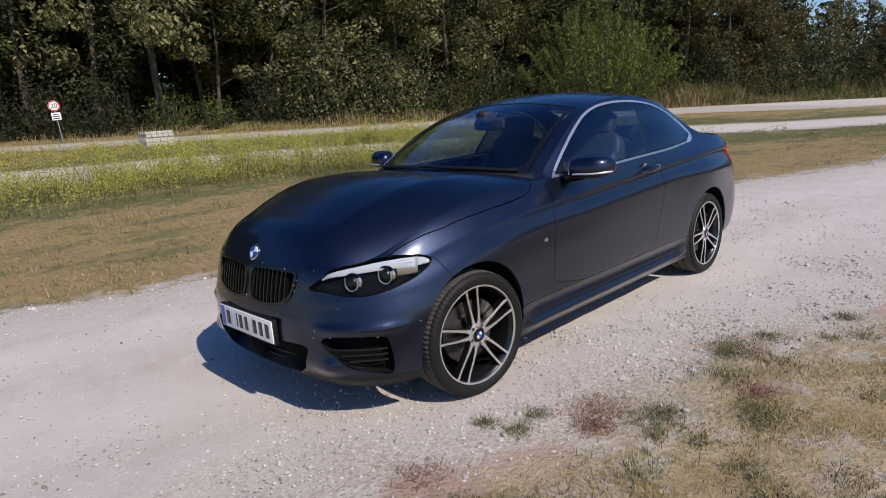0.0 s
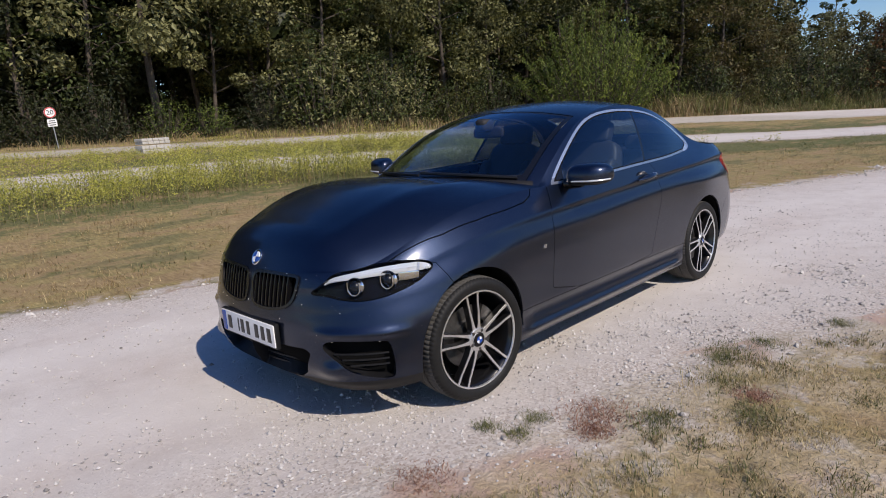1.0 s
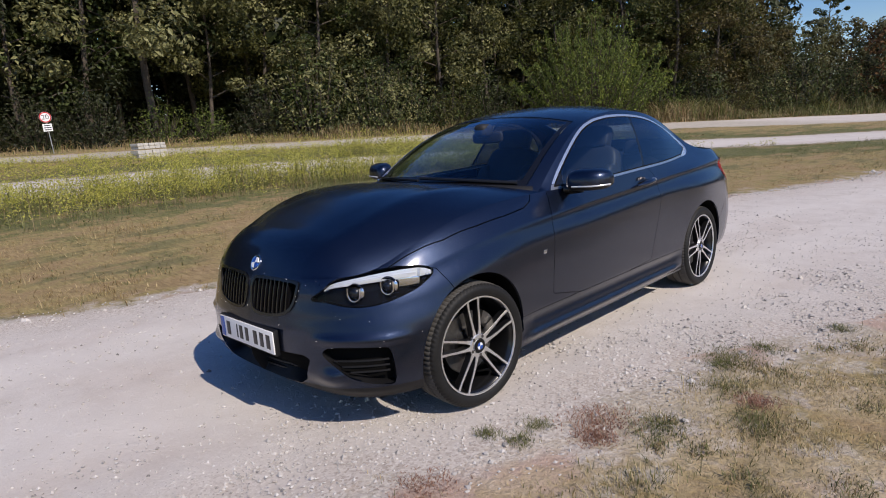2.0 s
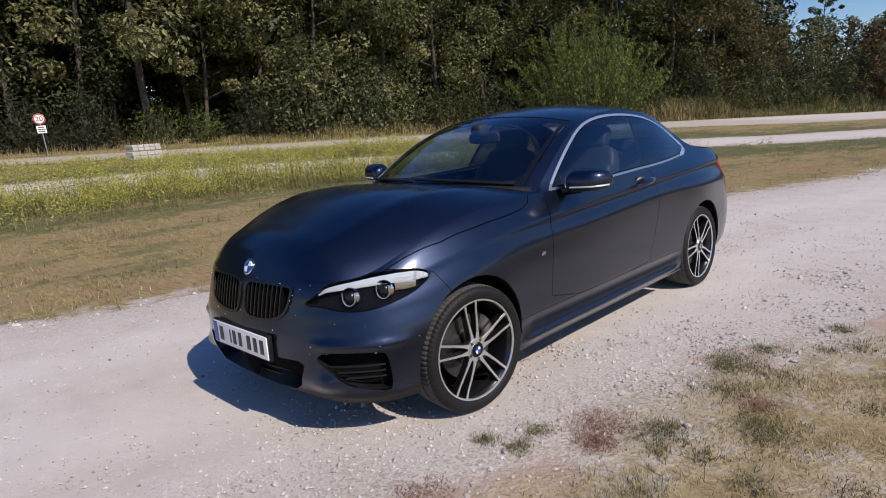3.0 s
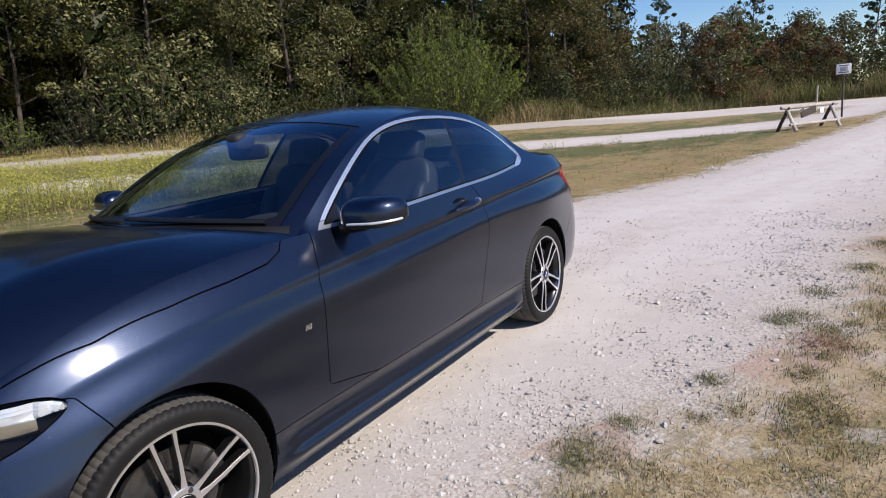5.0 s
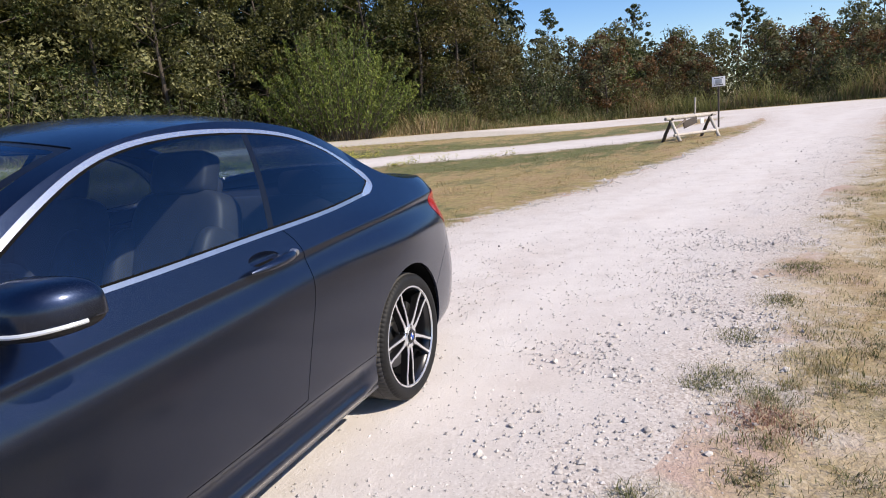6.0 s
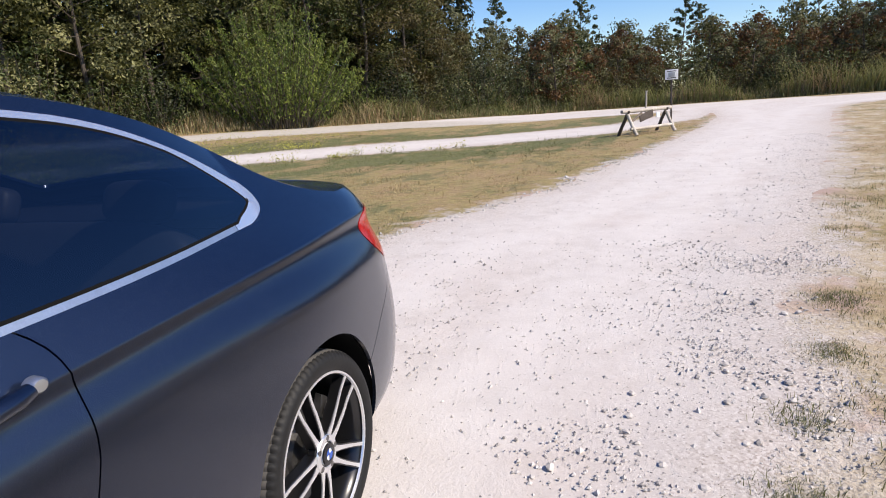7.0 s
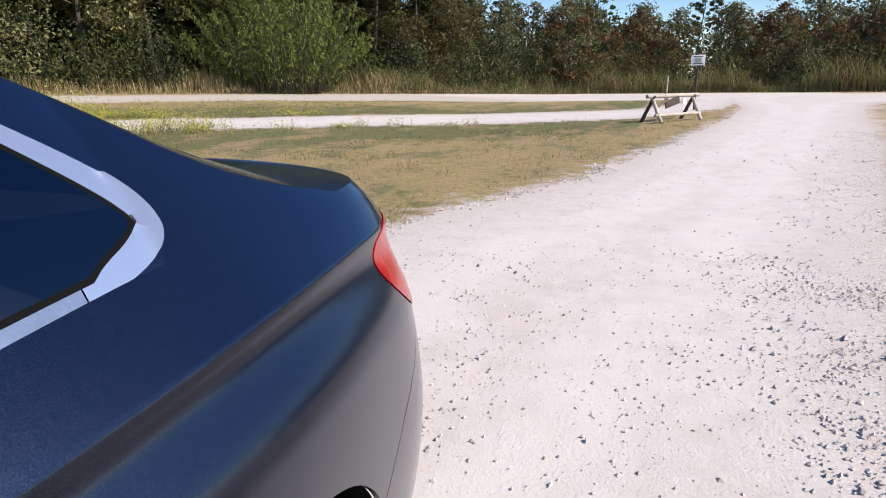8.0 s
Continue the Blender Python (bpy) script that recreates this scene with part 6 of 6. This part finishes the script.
def blades(name, label, pts, heights, mat, seed, width=0.006, lean=0.5):
    """Grass or weeds: narrow bent blades, too many to count."""
    rng = np.random.default_rng(seed)
    n = len(pts)
    a = rng.random(n) * 2 * math.pi
    d = np.stack([np.cos(a), np.sin(a)], -1)
    side = np.stack([-d[:, 1], d[:, 0]], -1)
    h = heights
    w = width * (0.6 + 0.8 * rng.random(n))
    bend = lean * (0.3 + rng.random(n)) * h
    z = lie(pts[:, 0], pts[:, 1])
    v = np.zeros((n, 5, 3))
    for i, (up, out, wd) in enumerate(((-0.02, 0, 1), (-0.02, 0, -1), (0.6, 0.35, 0.8), (0.6, 0.35, -0.8), (1.0, 1.0, 0))):
        v[:, i, :2] = pts + d * (bend * out)[:, None] + side * (w * wd)[:, None]
        v[:, i, 2] = z + up * h * (1 - 0.12 * lean)
    f = []
    for i in range(n):
        k = 5 * i
        f += [(k, k + 1, k + 3, k + 2), (k + 2, k + 3, k + 4)]
    return tagged(new(name, raw_mesh(name, v.reshape(-1, 3).tolist(), f, mat)), label, "grass", kind="stuff")


def scatter(rng, n, x0, x1, y0, y1, keep):
    """Places in a rectangle that pass keep(x, y) -> chance, in tufts."""
    p = np.stack([x0 + (x1 - x0) * rng.random(n), y0 + (y1 - y0) * rng.random(n)], -1)
    return p[rng.random(n) < keep(p[:, 0], p[:, 1])]


def tufty(x, y, scale, seed, lo=-0.05, hi=0.35):
    return np.clip((wobble(x, y, scale, seed) - lo) / (hi - lo), 0, 1)


def make_grass():
    rng = np.random.default_rng(8)

    def verge(x, y):
        d = lane_edge(np.stack([x, y], -1), 0)
        return (y > 0.3) * np.clip((d - 0.05) / 0.5, 0, 1) * (0.12 + 0.88 * tufty(x, y, 2.6, 1.0, -0.02, 0.33))
    # tufts: a few blades round each place
    heart = np.concatenate([scatter(rng, 15000, -3.2, 3.2, 0.8, 3.4, verge), scatter(rng, 15000, -14, 4.5, 0.8, 8.0, verge), scatter(rng, 16000, -9.0, -1.2, 1.6, 6.0, verge)])
    p = np.repeat(heart, 9, axis=0)
    p = p + rng.normal(size=p.shape) * 0.035
    hgt = (0.012 + 0.026 * rng.random(len(p))) * (0.7 + 0.6 * tufty(p[:, 0], p[:, 1], 1.3, 5.0))
    wide = np.hypot(p[:, 0], p[:, 1] - 1.8)
    green = rng.random(len(p)) < 0.12 + 0.22 * np.clip((-p[:, 0] - 0.5) / 2, 0, 1) + 0.70 * tufty(p[:, 0], p[:, 1], 1.1, 9.0, 0.05, 0.4)
    blades("dry_grass", "short dry straw-coloured grass beside the gravel", p[~green], hgt[~green], BLADE_DRY, 1, 0.0014, 1.0)
    blades("green_grass", "short green grass among dry straw", p[green], hgt[green] * 1.1, BLADE_OLIVE, 2, 0.0015, 0.9)
    # single tufts at the edge of the gravel
    spots = [(0.06, 1.59, 0.17), (0.20, 1.60, 0.10), (-0.18, 1.71, 0.10), (1.53, 1.22, 0.08), (1.36, 1.19, 0.07), (1.57, 1.06, 0.06), (1.06, 1.64, 0.13), (0.46, 1.70, 0.14), (-0.75, 1.96, 0.09), (0.75, 1.94, 0.12),
             (-1.86, 2.23, 0.16), (-2.41, 2.37, 0.14), (-1.74, 2.16, 0.10), (-3.98, 2.88, 0.20), (-1.64, 2.45, 0.15), (-3.1, 2.62, 0.14)]
    q = np.concatenate([np.array([[a, b]]) + rng.normal(size=(int(3600 * r), 2)) * r * 0.5 for a, b, r in spots])
    blades("edge_tufts", "low green grass tufts at the edge of the gravel", q, 0.010 + 0.026 * rng.random(len(q)), BLADE_OLIVE, 12, 0.0012, 1.3)
    more = []
    while len(more) < 110:
        a, b = rng.uniform(-3.5, 2.9), rng.uniform(1.3, 3.4)
        if lane_edge(np.array([[a, b]]), 0)[0] > 0.25:
            more.append((a, b, rng.uniform(0.04, 0.11)))
    q2 = np.concatenate([np.array([[a, b]]) + rng.normal(size=(int(2600 * r), 2)) * r * 0.7 for a, b, r in more])
    part_green = rng.random(len(q2)) < 0.6
    blades("verge_tufts", "scattered low green tufts in the dry verge", q2[part_green], 0.010 + 0.024 * rng.random(part_green.sum()), BLADE_OLIVE, 22, 0.0016, 1.2)
    blades("brown_verge_tufts", "scattered low brown tufts in the dry verge", q2[~part_green], 0.010 + 0.022 * rng.random((~part_green).sum()), BLADE_FOOT, 23, 0.0018, 1.2)
    rust = [(1.14, 1.38, 0.16), (1.30, 1.46, 0.10), (0.55, 1.88, 0.10), (2.05, 1.12, 0.13), (-1.45, 2.42, 0.16)]
    q = np.concatenate([np.array([[a, b]]) + rng.normal(size=(int(4200 * r), 2)) * r * 0.5 for a, b, r in rust])
    blades("reddish_plants", "low reddish-brown dried plants at the edge of the gravel", q, 0.008 + 0.016 * rng.random(len(q)), BLADE_RUST, 13, 0.0018, 1.6)

    def meadow(x, y):
        v = np.stack([x, y], -1)
        d0, d1 = lane_edge(v, 0), LANES[1](v)
        return (y < 0.4 - 0.27 * x) * (d0 > 0.02) * (d1 > 0) * np.clip(d0 / 0.5, 0.15, 1) * (0.12 + 0.88 * tufty(x * 0.6, y * 1.5, 1.1, 3.0, -0.2, 0.3))
    p = scatter(rng, 170000, -22, 7, -12, 3.5, meadow)
    g = greenness(p[:, 0], p[:, 1]) + 0.45 * wobble(p[:, 0] * 0.7, p[:, 1] * 1.5, 0.55, 2.0) + 0.2 * wobble(p[:, 0], p[:, 1], 2.0, 5.0) > 0.27 + 0.20 * rng.random(len(p))
    hgt = (0.018 + 0.030 * rng.random(len(p))) * (0.7 + 0.6 * tufty(p[:, 0], p[:, 1], 0.9, 6.0)) * (1 + 1.6 * (rng.random(len(p)) < 0.05))
    blades("dry_meadow_grass", "short dry yellow-brown meadow grass between the tracks", p[~g], hgt[~g], BLADE_MEADOW, 3, 0.0034, 1.2)
    blades("green_meadow_grass", "low green grass along the middle track", p[g], hgt[g], BLADE_GREEN, 4, 0.0034, 1.1)
    q = scatter(rng, 900, -8, 7, -8, -3.2, lambda x, y: (lane_edge(np.stack([x, y], -1), 0) > 0.3) * tufty(x, y, 0.8, 11.0))
    q = np.repeat(q, 14, axis=0) + rng.normal(size=(14 * len(q), 2)) * 0.05
    blades("straw_tufts", "taller pale straw tufts in the dry meadow", q, 0.03 + 0.08 * rng.random(len(q)), BLADE_MEADOW, 14, 0.0022, 1.0)

    def weeds(x, y):
        v = np.stack([x, y], -1)
        d1, d2 = LANES[1](v), LANES[2](v)
        gaps = 0.04 + 0.96 * tufty(x, y, 0.42, 4.0, -0.05, 0.12)
        clump = 0.12 + 0.88 * tufty(x, y, 1.7, 14.0, -0.15, 0.25)
        near = np.exp(-((d1 - 0.65) / 0.65) ** 2) * np.clip((x + 13.0) / 4, 0, 1) * gaps * clump * (y > -13.5)
        field = (d1 > 0.05) * (d2 > 0.4) * np.clip((x + 15) / 6, 0.10, 1) * 0.55 * (0.3 + 0.7 * clump) * (y < -8)
        small = np.exp(-((d1 - 0.35) / 0.35) ** 2) * (x < -12) * (x > -17.5) * 0.6 * tufty(x, y, 1.0, 7.0, 0.0, 0.3)
        return np.maximum(np.maximum(near, small), field) * (np.minimum(d1, d2) > -0.2)
    def belt(x, y):
        return weeds(x, y) * (LANES[1](np.stack([x, y], -1)) < 2.2) * (y > -13.6)
    p = np.concatenate([scatter(rng, 70000, -22, 9, -24, -3, weeds), scatter(rng, 70000, -13.5, 9, -13.6, -7.0, belt)])
    rise = 0.45 + 0.55 * tufty(p[:, 0], p[:, 1], 0.9, 14.0, -0.3, 0.35)
    tall = np.where(p[:, 1] > -13.5, 0.92 - 0.58 * np.clip((-p[:, 0] - 9.5) / 3.5, 0, 1), 0.42) * (0.40 + 0.75 * rng.random(len(p))) * rise
    dry = rng.random(len(p)) < 0.3
    blades("weed_stems", "thin green weed stems along the middle track", p[~dry], tall[~dry] * 0.85, BLADE_BANK, 6, 0.0032, 0.35)
    blades("dry_weed_stems", "thin dry brown weed stems along the middle track", p[dry], tall[dry] * 0.6, BLADE_FOOT, 16, 0.0035, 0.35)
    n = 9
    q = np.repeat(p, n, axis=0)
    h = np.repeat(tall, n) * (0.12 + 0.88 * rng.random(len(q)))
    c = np.column_stack([q + rng.normal(size=q.shape) * 0.085, lie(q[:, 0], q[:, 1]) + h])
    top = h > 0.35 * np.repeat(tall, n)
    size = 0.028 + 0.040 * rng.random(len(q)) ** 1.5
    tagged(new("weeds", leaves_mesh("weeds", c[top], size[top], BLADE_WEED, rng, -0.5, 0.36)), "yellow-green flowering weeds along the middle track", "weeds", kind="stuff")
    tagged(new("weed_leaves", leaves_mesh("weed_leaves", c[~top], size[~top] * 1.3, BLADE_BANK, rng, -0.2, 0.34)), "olive green weed leaves along the middle track", "weeds", kind="stuff")

    # rough grass at the foot of the wood
    t = np.concatenate([_wl[-1] * rng.random(30000), 58.0 + 42.0 * rng.random(16000)])
    back = -1.9 + 3.0 * rng.random(len(t))
    P = np.array([along_wood(a, b) for a, b in zip(t, back)])
    d2 = np.min([f(P) for f in LANES], axis=0)
    P, back = P[d2 > 0.1], back[d2 > 0.1]
    hgt = (0.30 + 0.65 * rng.random(len(P))) * (0.45 + 0.8 * tufty(P[:, 0], P[:, 1], 0.35, 6.0, -0.2, 0.35)) * np.clip((back + 2.2) / 1.6, 0.35, 1)
    reed = (P[:, 0] < -33) & (rng.random(len(P)) < 0.5) | (rng.random(len(P)) < 0.25)
    hgt = np.where(P[:, 0] > -10, hgt * 0.5 * (rng.random(len(P)) < 0.3), hgt)
    lo = float(np.interp(28.0, -np.array(WOOD_EDGE)[:10, 0], _wl[:10]))
    t = lo + (_wl[-1] - lo) * rng.random(26000)
    B = np.array([along_wood(a, b) for a, b in zip(t, -1.5 + 2.6 * rng.random(len(t)) ** 1.3)])
    B = B[np.min([f(B) for f in LANES], axis=0) > 0.25]
    tallness = (0.30 + 0.75 * rng.random(len(B)) ** 1.5) * (0.25 + 1.15 * tufty(B[:, 0], B[:, 1], 0.30, 17.0, -0.25, 0.3))
    tallness *= 1 + 0.55 * np.clip((-B[:, 0] - 36) / 4, 0, 1)
    tint = wobble(B[:, 0], B[:, 1], 0.3, 21.0) + 0.35 * rng.normal(size=len(B)) - 0.25 * np.clip((-B[:, 0] - 37) / 5, -1, 1) > 0
    blades("beige_grass_bank", "tall beige seeding grass on the bank before the wood", B[tint], tallness[tint] * 1.05, BLADE_FOOT, 18, 0.015, 0.75)
    blades("green_grass_bank", "tall yellow-green grass on the bank before the wood", B[~tint], tallness[~tint] * 1.25, BLADE_BANK, 19, 0.016, 0.7)
    blades("tall_dry_grass", "tall dry beige grass at the foot of the wood", P[~reed], hgt[~reed] * 0.9, BLADE_FOOT, 7, 0.014, 0.45)
    blades("tall_green_grass", "tall green reeds at the foot of the wood", P[reed], hgt[reed] * 1.2, BLADE_OLIVE, 9, 0.014, 0.4)


def make_stones():
    """Loose stones on the gravel, in one mesh: small angular lumps."""
    rng = np.random.default_rng(3)
    octa = np.array([(1, 0, 0), (-1, 0, 0), (0, 1, 0), (0, -1, 0), (0, 0, 1), (0, 0, -0.6)], float)
    tri = [(0, 2, 4), (2, 1, 4), (1, 3, 4), (3, 0, 4), (2, 0, 5), (1, 2, 5), (3, 1, 5), (0, 3, 5)]

    def rough(x, y):
        d = lane_edge(np.stack([x, y], -1), 0)
        near_edge = np.exp(-((d + 0.35) / 0.45) ** 2) * (y > -1.0 - 0.26 * x)
        return (d < 0.30) * (0.07 + 0.93 * np.maximum(near_edge * (0.25 + 0.75 * tufty(x, y, 1.3, 3.0, -0.3, 0.2)), 0.14 * tufty(x, y, 1.1, 2.0, 0.05, 0.45)))
    p = np.concatenate([scatter(rng, 130000, -5.5, 3.8, -3.4, 3.2, rough), scatter(rng, 26000, -16, -5.5, -1.5, 6.5, rough)])
    def crumbs(x, y):
        d = lane_edge(np.stack([x, y], -1), 0)
        return (y < 0.5 - 0.27 * x) * np.exp(-((d - 0.02) / 0.13) ** 2) * (0.25 + 0.75 * tufty(x, y, 2.2, 6.0, -0.2, 0.2))
    far_edge = scatter(rng, 60000, -14, 4.5, -5.0, 4.0, crumbs)
    p = np.concatenate([p, far_edge])
    n = len(p)
    size = 0.0036 + 0.0085 * rng.random(n) ** 2.5 + 0.014 * (rng.random(n) < 0.02) * rng.random(n)
    size *= np.where(p[:, 0] < -5.5, 1.1, 1.0)
    size[-len(far_edge):] *= 1.9
    pick = rng.random(n) < 0.10
    pick[-len(far_edge):] = False
    for name, sel, mat, label in (("gravel_stones", ~pick, STONE_LIGHT, "loose pale crushed stones on the gravel"), ("dark_stones", pick, STONE_DARK, "scattered darker grey stones on the gravel")):
        q, s = p[sel], size[sel]
        m = len(q)
        ang = rng.random(m) * 6.28
        c, sn = np.cos(ang), np.sin(ang)
        b = octa[None] * (0.7 + 0.6 * rng.random((m, 6, 1))) * np.stack([s, s * (0.6 + 0.5 * rng.random(m)), s * (0.5 + 0.45 * rng.random(m))], -1)[:, None]
        v = np.stack([b[..., 0] * c[:, None] - b[..., 1] * sn[:, None], b[..., 0] * sn[:, None] + b[..., 1] * c[:, None], b[..., 2]], -1)
        v[..., 0] += q[:, 0, None]
        v[..., 1] += q[:, 1, None]
        v[..., 2] += (lie(q[:, 0], q[:, 1]) + s * 0.25)[:, None]
        f = [tuple(6 * i + k for k in t) for i in range(m) for t in tri]
        tagged(new(name, raw_mesh(name, v.reshape(-1, 3).tolist(), f, mat)), label, "stones", kind="stuff")


def lay_single_stones():
    """The larger loose stones beside the car, one by one."""
    rng = random.Random(12)
    shapes = []
    for k in range(8):
        bm = bmesh.new()
        bmesh.ops.create_icosphere(bm, subdivisions=1, radius=1.0)
        for v in bm.verts:
            v.co *= 0.72 + 0.5 * rng.random()
            v.co.z *= 0.62
        me = bpy.data.meshes.new("stone")
        bm.to_mesh(me)
        bm.free()
        me.materials.append(STONE_SINGLE)
        shapes.append(me)
    road = bpy.data.objects["gravel_road"]
    laid = 0
    while laid < 280:
        x, y = rng.uniform(-4.2, 3.2), rng.uniform(0.2, 2.9)
        d = float(lane_edge(np.array([[x, y]]), 0)[0])
        if not -1.3 < d < 0.35 or rng.random() > math.exp(-((d + 0.2) / 0.5) ** 2) or (y < 1.1 and abs(x) < 2.3):
            continue
        s = 0.008 + 0.016 * rng.random() ** 2.2
        ob = new("stone", shapes[laid % 8])
        ob.parent = road
        ob.matrix_basis = pose(x, y, float(lie(x, y)) + 0.25 * s, rng.uniform(-12, 12), rng.uniform(-12, 12), rng.uniform(0, 360)) @ Matrix.Diagonal((s, s * rng.uniform(0.7, 1.0), s * rng.uniform(0.75, 1.0), 1))
        laid += 1


def sign_text(body, size, at, turn, mat, parent, name="sign_number"):
    cu = bpy.data.curves.new(name, "FONT")
    cu.body, cu.size, cu.align_x, cu.align_y, cu.extrude = body, size, "CENTER", "CENTER", 0.002
    tmp = new(name + "_text", cu)
    me = bpy.data.meshes.new_from_object(tmp.evaluated_get(bpy.context.evaluated_depsgraph_get()))
    bpy.data.objects.remove(tmp)
    me.materials.clear()
    me.materials.append(mat)
    ob = new(name, me)
    ob.parent = parent
    ob.matrix_basis = Matrix.Translation(at) @ turn
    return ob


def make_speed_sign():
    s = new("speed_sign")
    tagged(s, "round red-rimmed 20 sign over a white plate on a thin post", "road sign")
    part("post", tube([(0, 0, -0.1), (0, 0, 2.03)], 0.026, 12), POST_GREY, s)
    flat = Matrix.Rotation(radians(90), 4, "Z")
    disc = part("sign_disc", lathe([(0.0, 0.050), (0.20, 0.050), (0.255, 0.050), (0.26, 0.045), (0.255, 0.030), (0.0, 0.030)], 48, m=Matrix.Translation((0, 0, 1.76))), SIGN_WHITE, s)
    part("sign_rim", lathe([(0.205, 0.052), (0.207, 0.055), (0.253, 0.055), (0.255, 0.052)], 48, m=Matrix.Translation((0, 0, 1.76))), SIGN_RED, disc)
    face = Matrix.Rotation(radians(180), 4, "Z") @ Matrix.Rotation(radians(90), 4, "X")
    sign_text("20", 0.32, (0, 0.054, 1.76), face, SIGN_BLACK, disc)
    plate = part("sign_plate", box((0.40, 0.012, 0.36), (0, 0.036, 1.26), 0.004), SIGN_WHITE, s, "small white plate with lines of writing as bars")
    for k, w in enumerate((0.26, 0.32, 0.28)):
        part("writing_bar", box((w, 0.003, 0.045), (0, 0.0435, 1.36 - 0.10 * k), 0.001), SIGN_BLACK, plate)
    s.matrix_basis = stand(-3.58, -26.2, -14, 0.82) @ Matrix.Rotation(radians(3), 4, "Y")


def make_white_sign():
    s = new("notice_sign")
    tagged(s, "small white notice board on a dark post by the track", "road sign")
    part("post", tube([(0, 0, -0.1), (0, 0.0, 1.83)], 0.032, 10), WOOD_DARK_SHADED, s)
    b = part("notice_board", box((0.024, 0.44, 0.34), (0.045, 0, 1.64), 0.006), SIGN_WHITE, s)
    part("board_mark", box((0.004, 0.22, 0.16), (0.0592, 0, 1.64), 0.001), POST_GREY, b, "grey mark that cannot be read")
    for k, z in enumerate((1.755, 1.525)):
        part("writing_bar", box((0.004, 0.30, 0.028), (0.0592, 0, z), 0.001), SIGN_BLACK, b)
    s.matrix_basis = stand(-24.0, 2.57, 0)


def log(a, b, r, mat, parent, name, seed=0):
    rng = np.random.default_rng(seed)
    a, b = Vector(a), Vector(b)
    pts = [a.lerp(b, t) + Vector(rng.normal(size=3) * r * 0.10) for t in np.linspace(0, 1, 7)]
    return part(name, tube(pts, [r * (1.05 - 0.12 * t + 0.05 * rng.random()) for t in np.linspace(0, 1, 7)], 10), mat, parent)


def make_barrier():
    s = new("log_barrier")
    tagged(s, "low barrier of weathered logs on two trestles", "barrier")
    L = 2.30
    for x in (-L / 2 + 0.25, L / 2 - 0.25):
        for dy in (-0.35, 0.35):
            # legs away from the sun: their shade put in as darker wood
            log((x + 0.06 * np.sign(dy), dy, 0.0), (x, -dy * 0.14, 0.68), 0.046, WOOD_GREY if dy > 0 else WOOD_DARK_SHADED, s, "trestle_leg", int(10 * x + 30 * dy + 50))
    log((-L / 2, 0, 0.665), (L / 2, 0, 0.665), 0.052, WOOD_GREY, s, "top_rail", 1)
    log((-L / 2 + 0.2, 0.22, 0.19), (L / 2 - 0.1, 0.22, 0.19), 0.040, WOOD_GREY, s, "lower_rail", 2)
    part("hung_board", box((0.62, 0.03, 0.20), (0.12, 0.06, 0.50), 0.008, Matrix.Rotation(radians(12), 4, "Y")), WOOD_DARK_SHADED, s)
    part("white_tag", box((0.16, 0.02, 0.15), (-0.42, 0.07, 0.50), 0.004), SIGN_WHITE, s, "small white tag hung from the top rail")
    log((0.35, 0.08, 0.60), (0.85, 0.08, 0.36), 0.03, WOOD_BROWN, s, "brace", 3)
    s.matrix_basis = stand(-18.75, 1.75, -35)


def make_small_things():
    p = new("marker_post")
    tagged(p, "thin weathered wooden post beside the track", "post")
    log((0, 0, -0.1), (0.05, 0.05, 1.12), 0.04, WOOD_GREY, p, "post_shaft", 4)
    p.matrix_basis = stand(-28.0, 1.67)
    b = new("block_pier")
    tagged(b, "low pier of pale weathered concrete blocks beside the track", "block pier")
    for row, (z, n, w) in enumerate(((0.06, 4, 1.06), (0.21, 4, 1.06), (0.36, 5, 1.02), (0.465, 5, 1.02))):
        for k in range(n):
            x = (k + 0.5 - n / 2) * w / n + 0.02 * (row % 2)
            part("block", box((w / n - 0.014, 0.52, 0.138 if row < 2 else 0.098), (x, 0.006 * ((k * 7 + row) % 3 - 1), z), 0.012, segments=1), STONE_PALE, b)
    b.matrix_basis = stand(-4.97, -19.9, 8)


make_speed_sign()
make_white_sign()
make_barrier()
make_small_things()
plant_wood()
make_grass()
make_stones()
lay_single_stones()
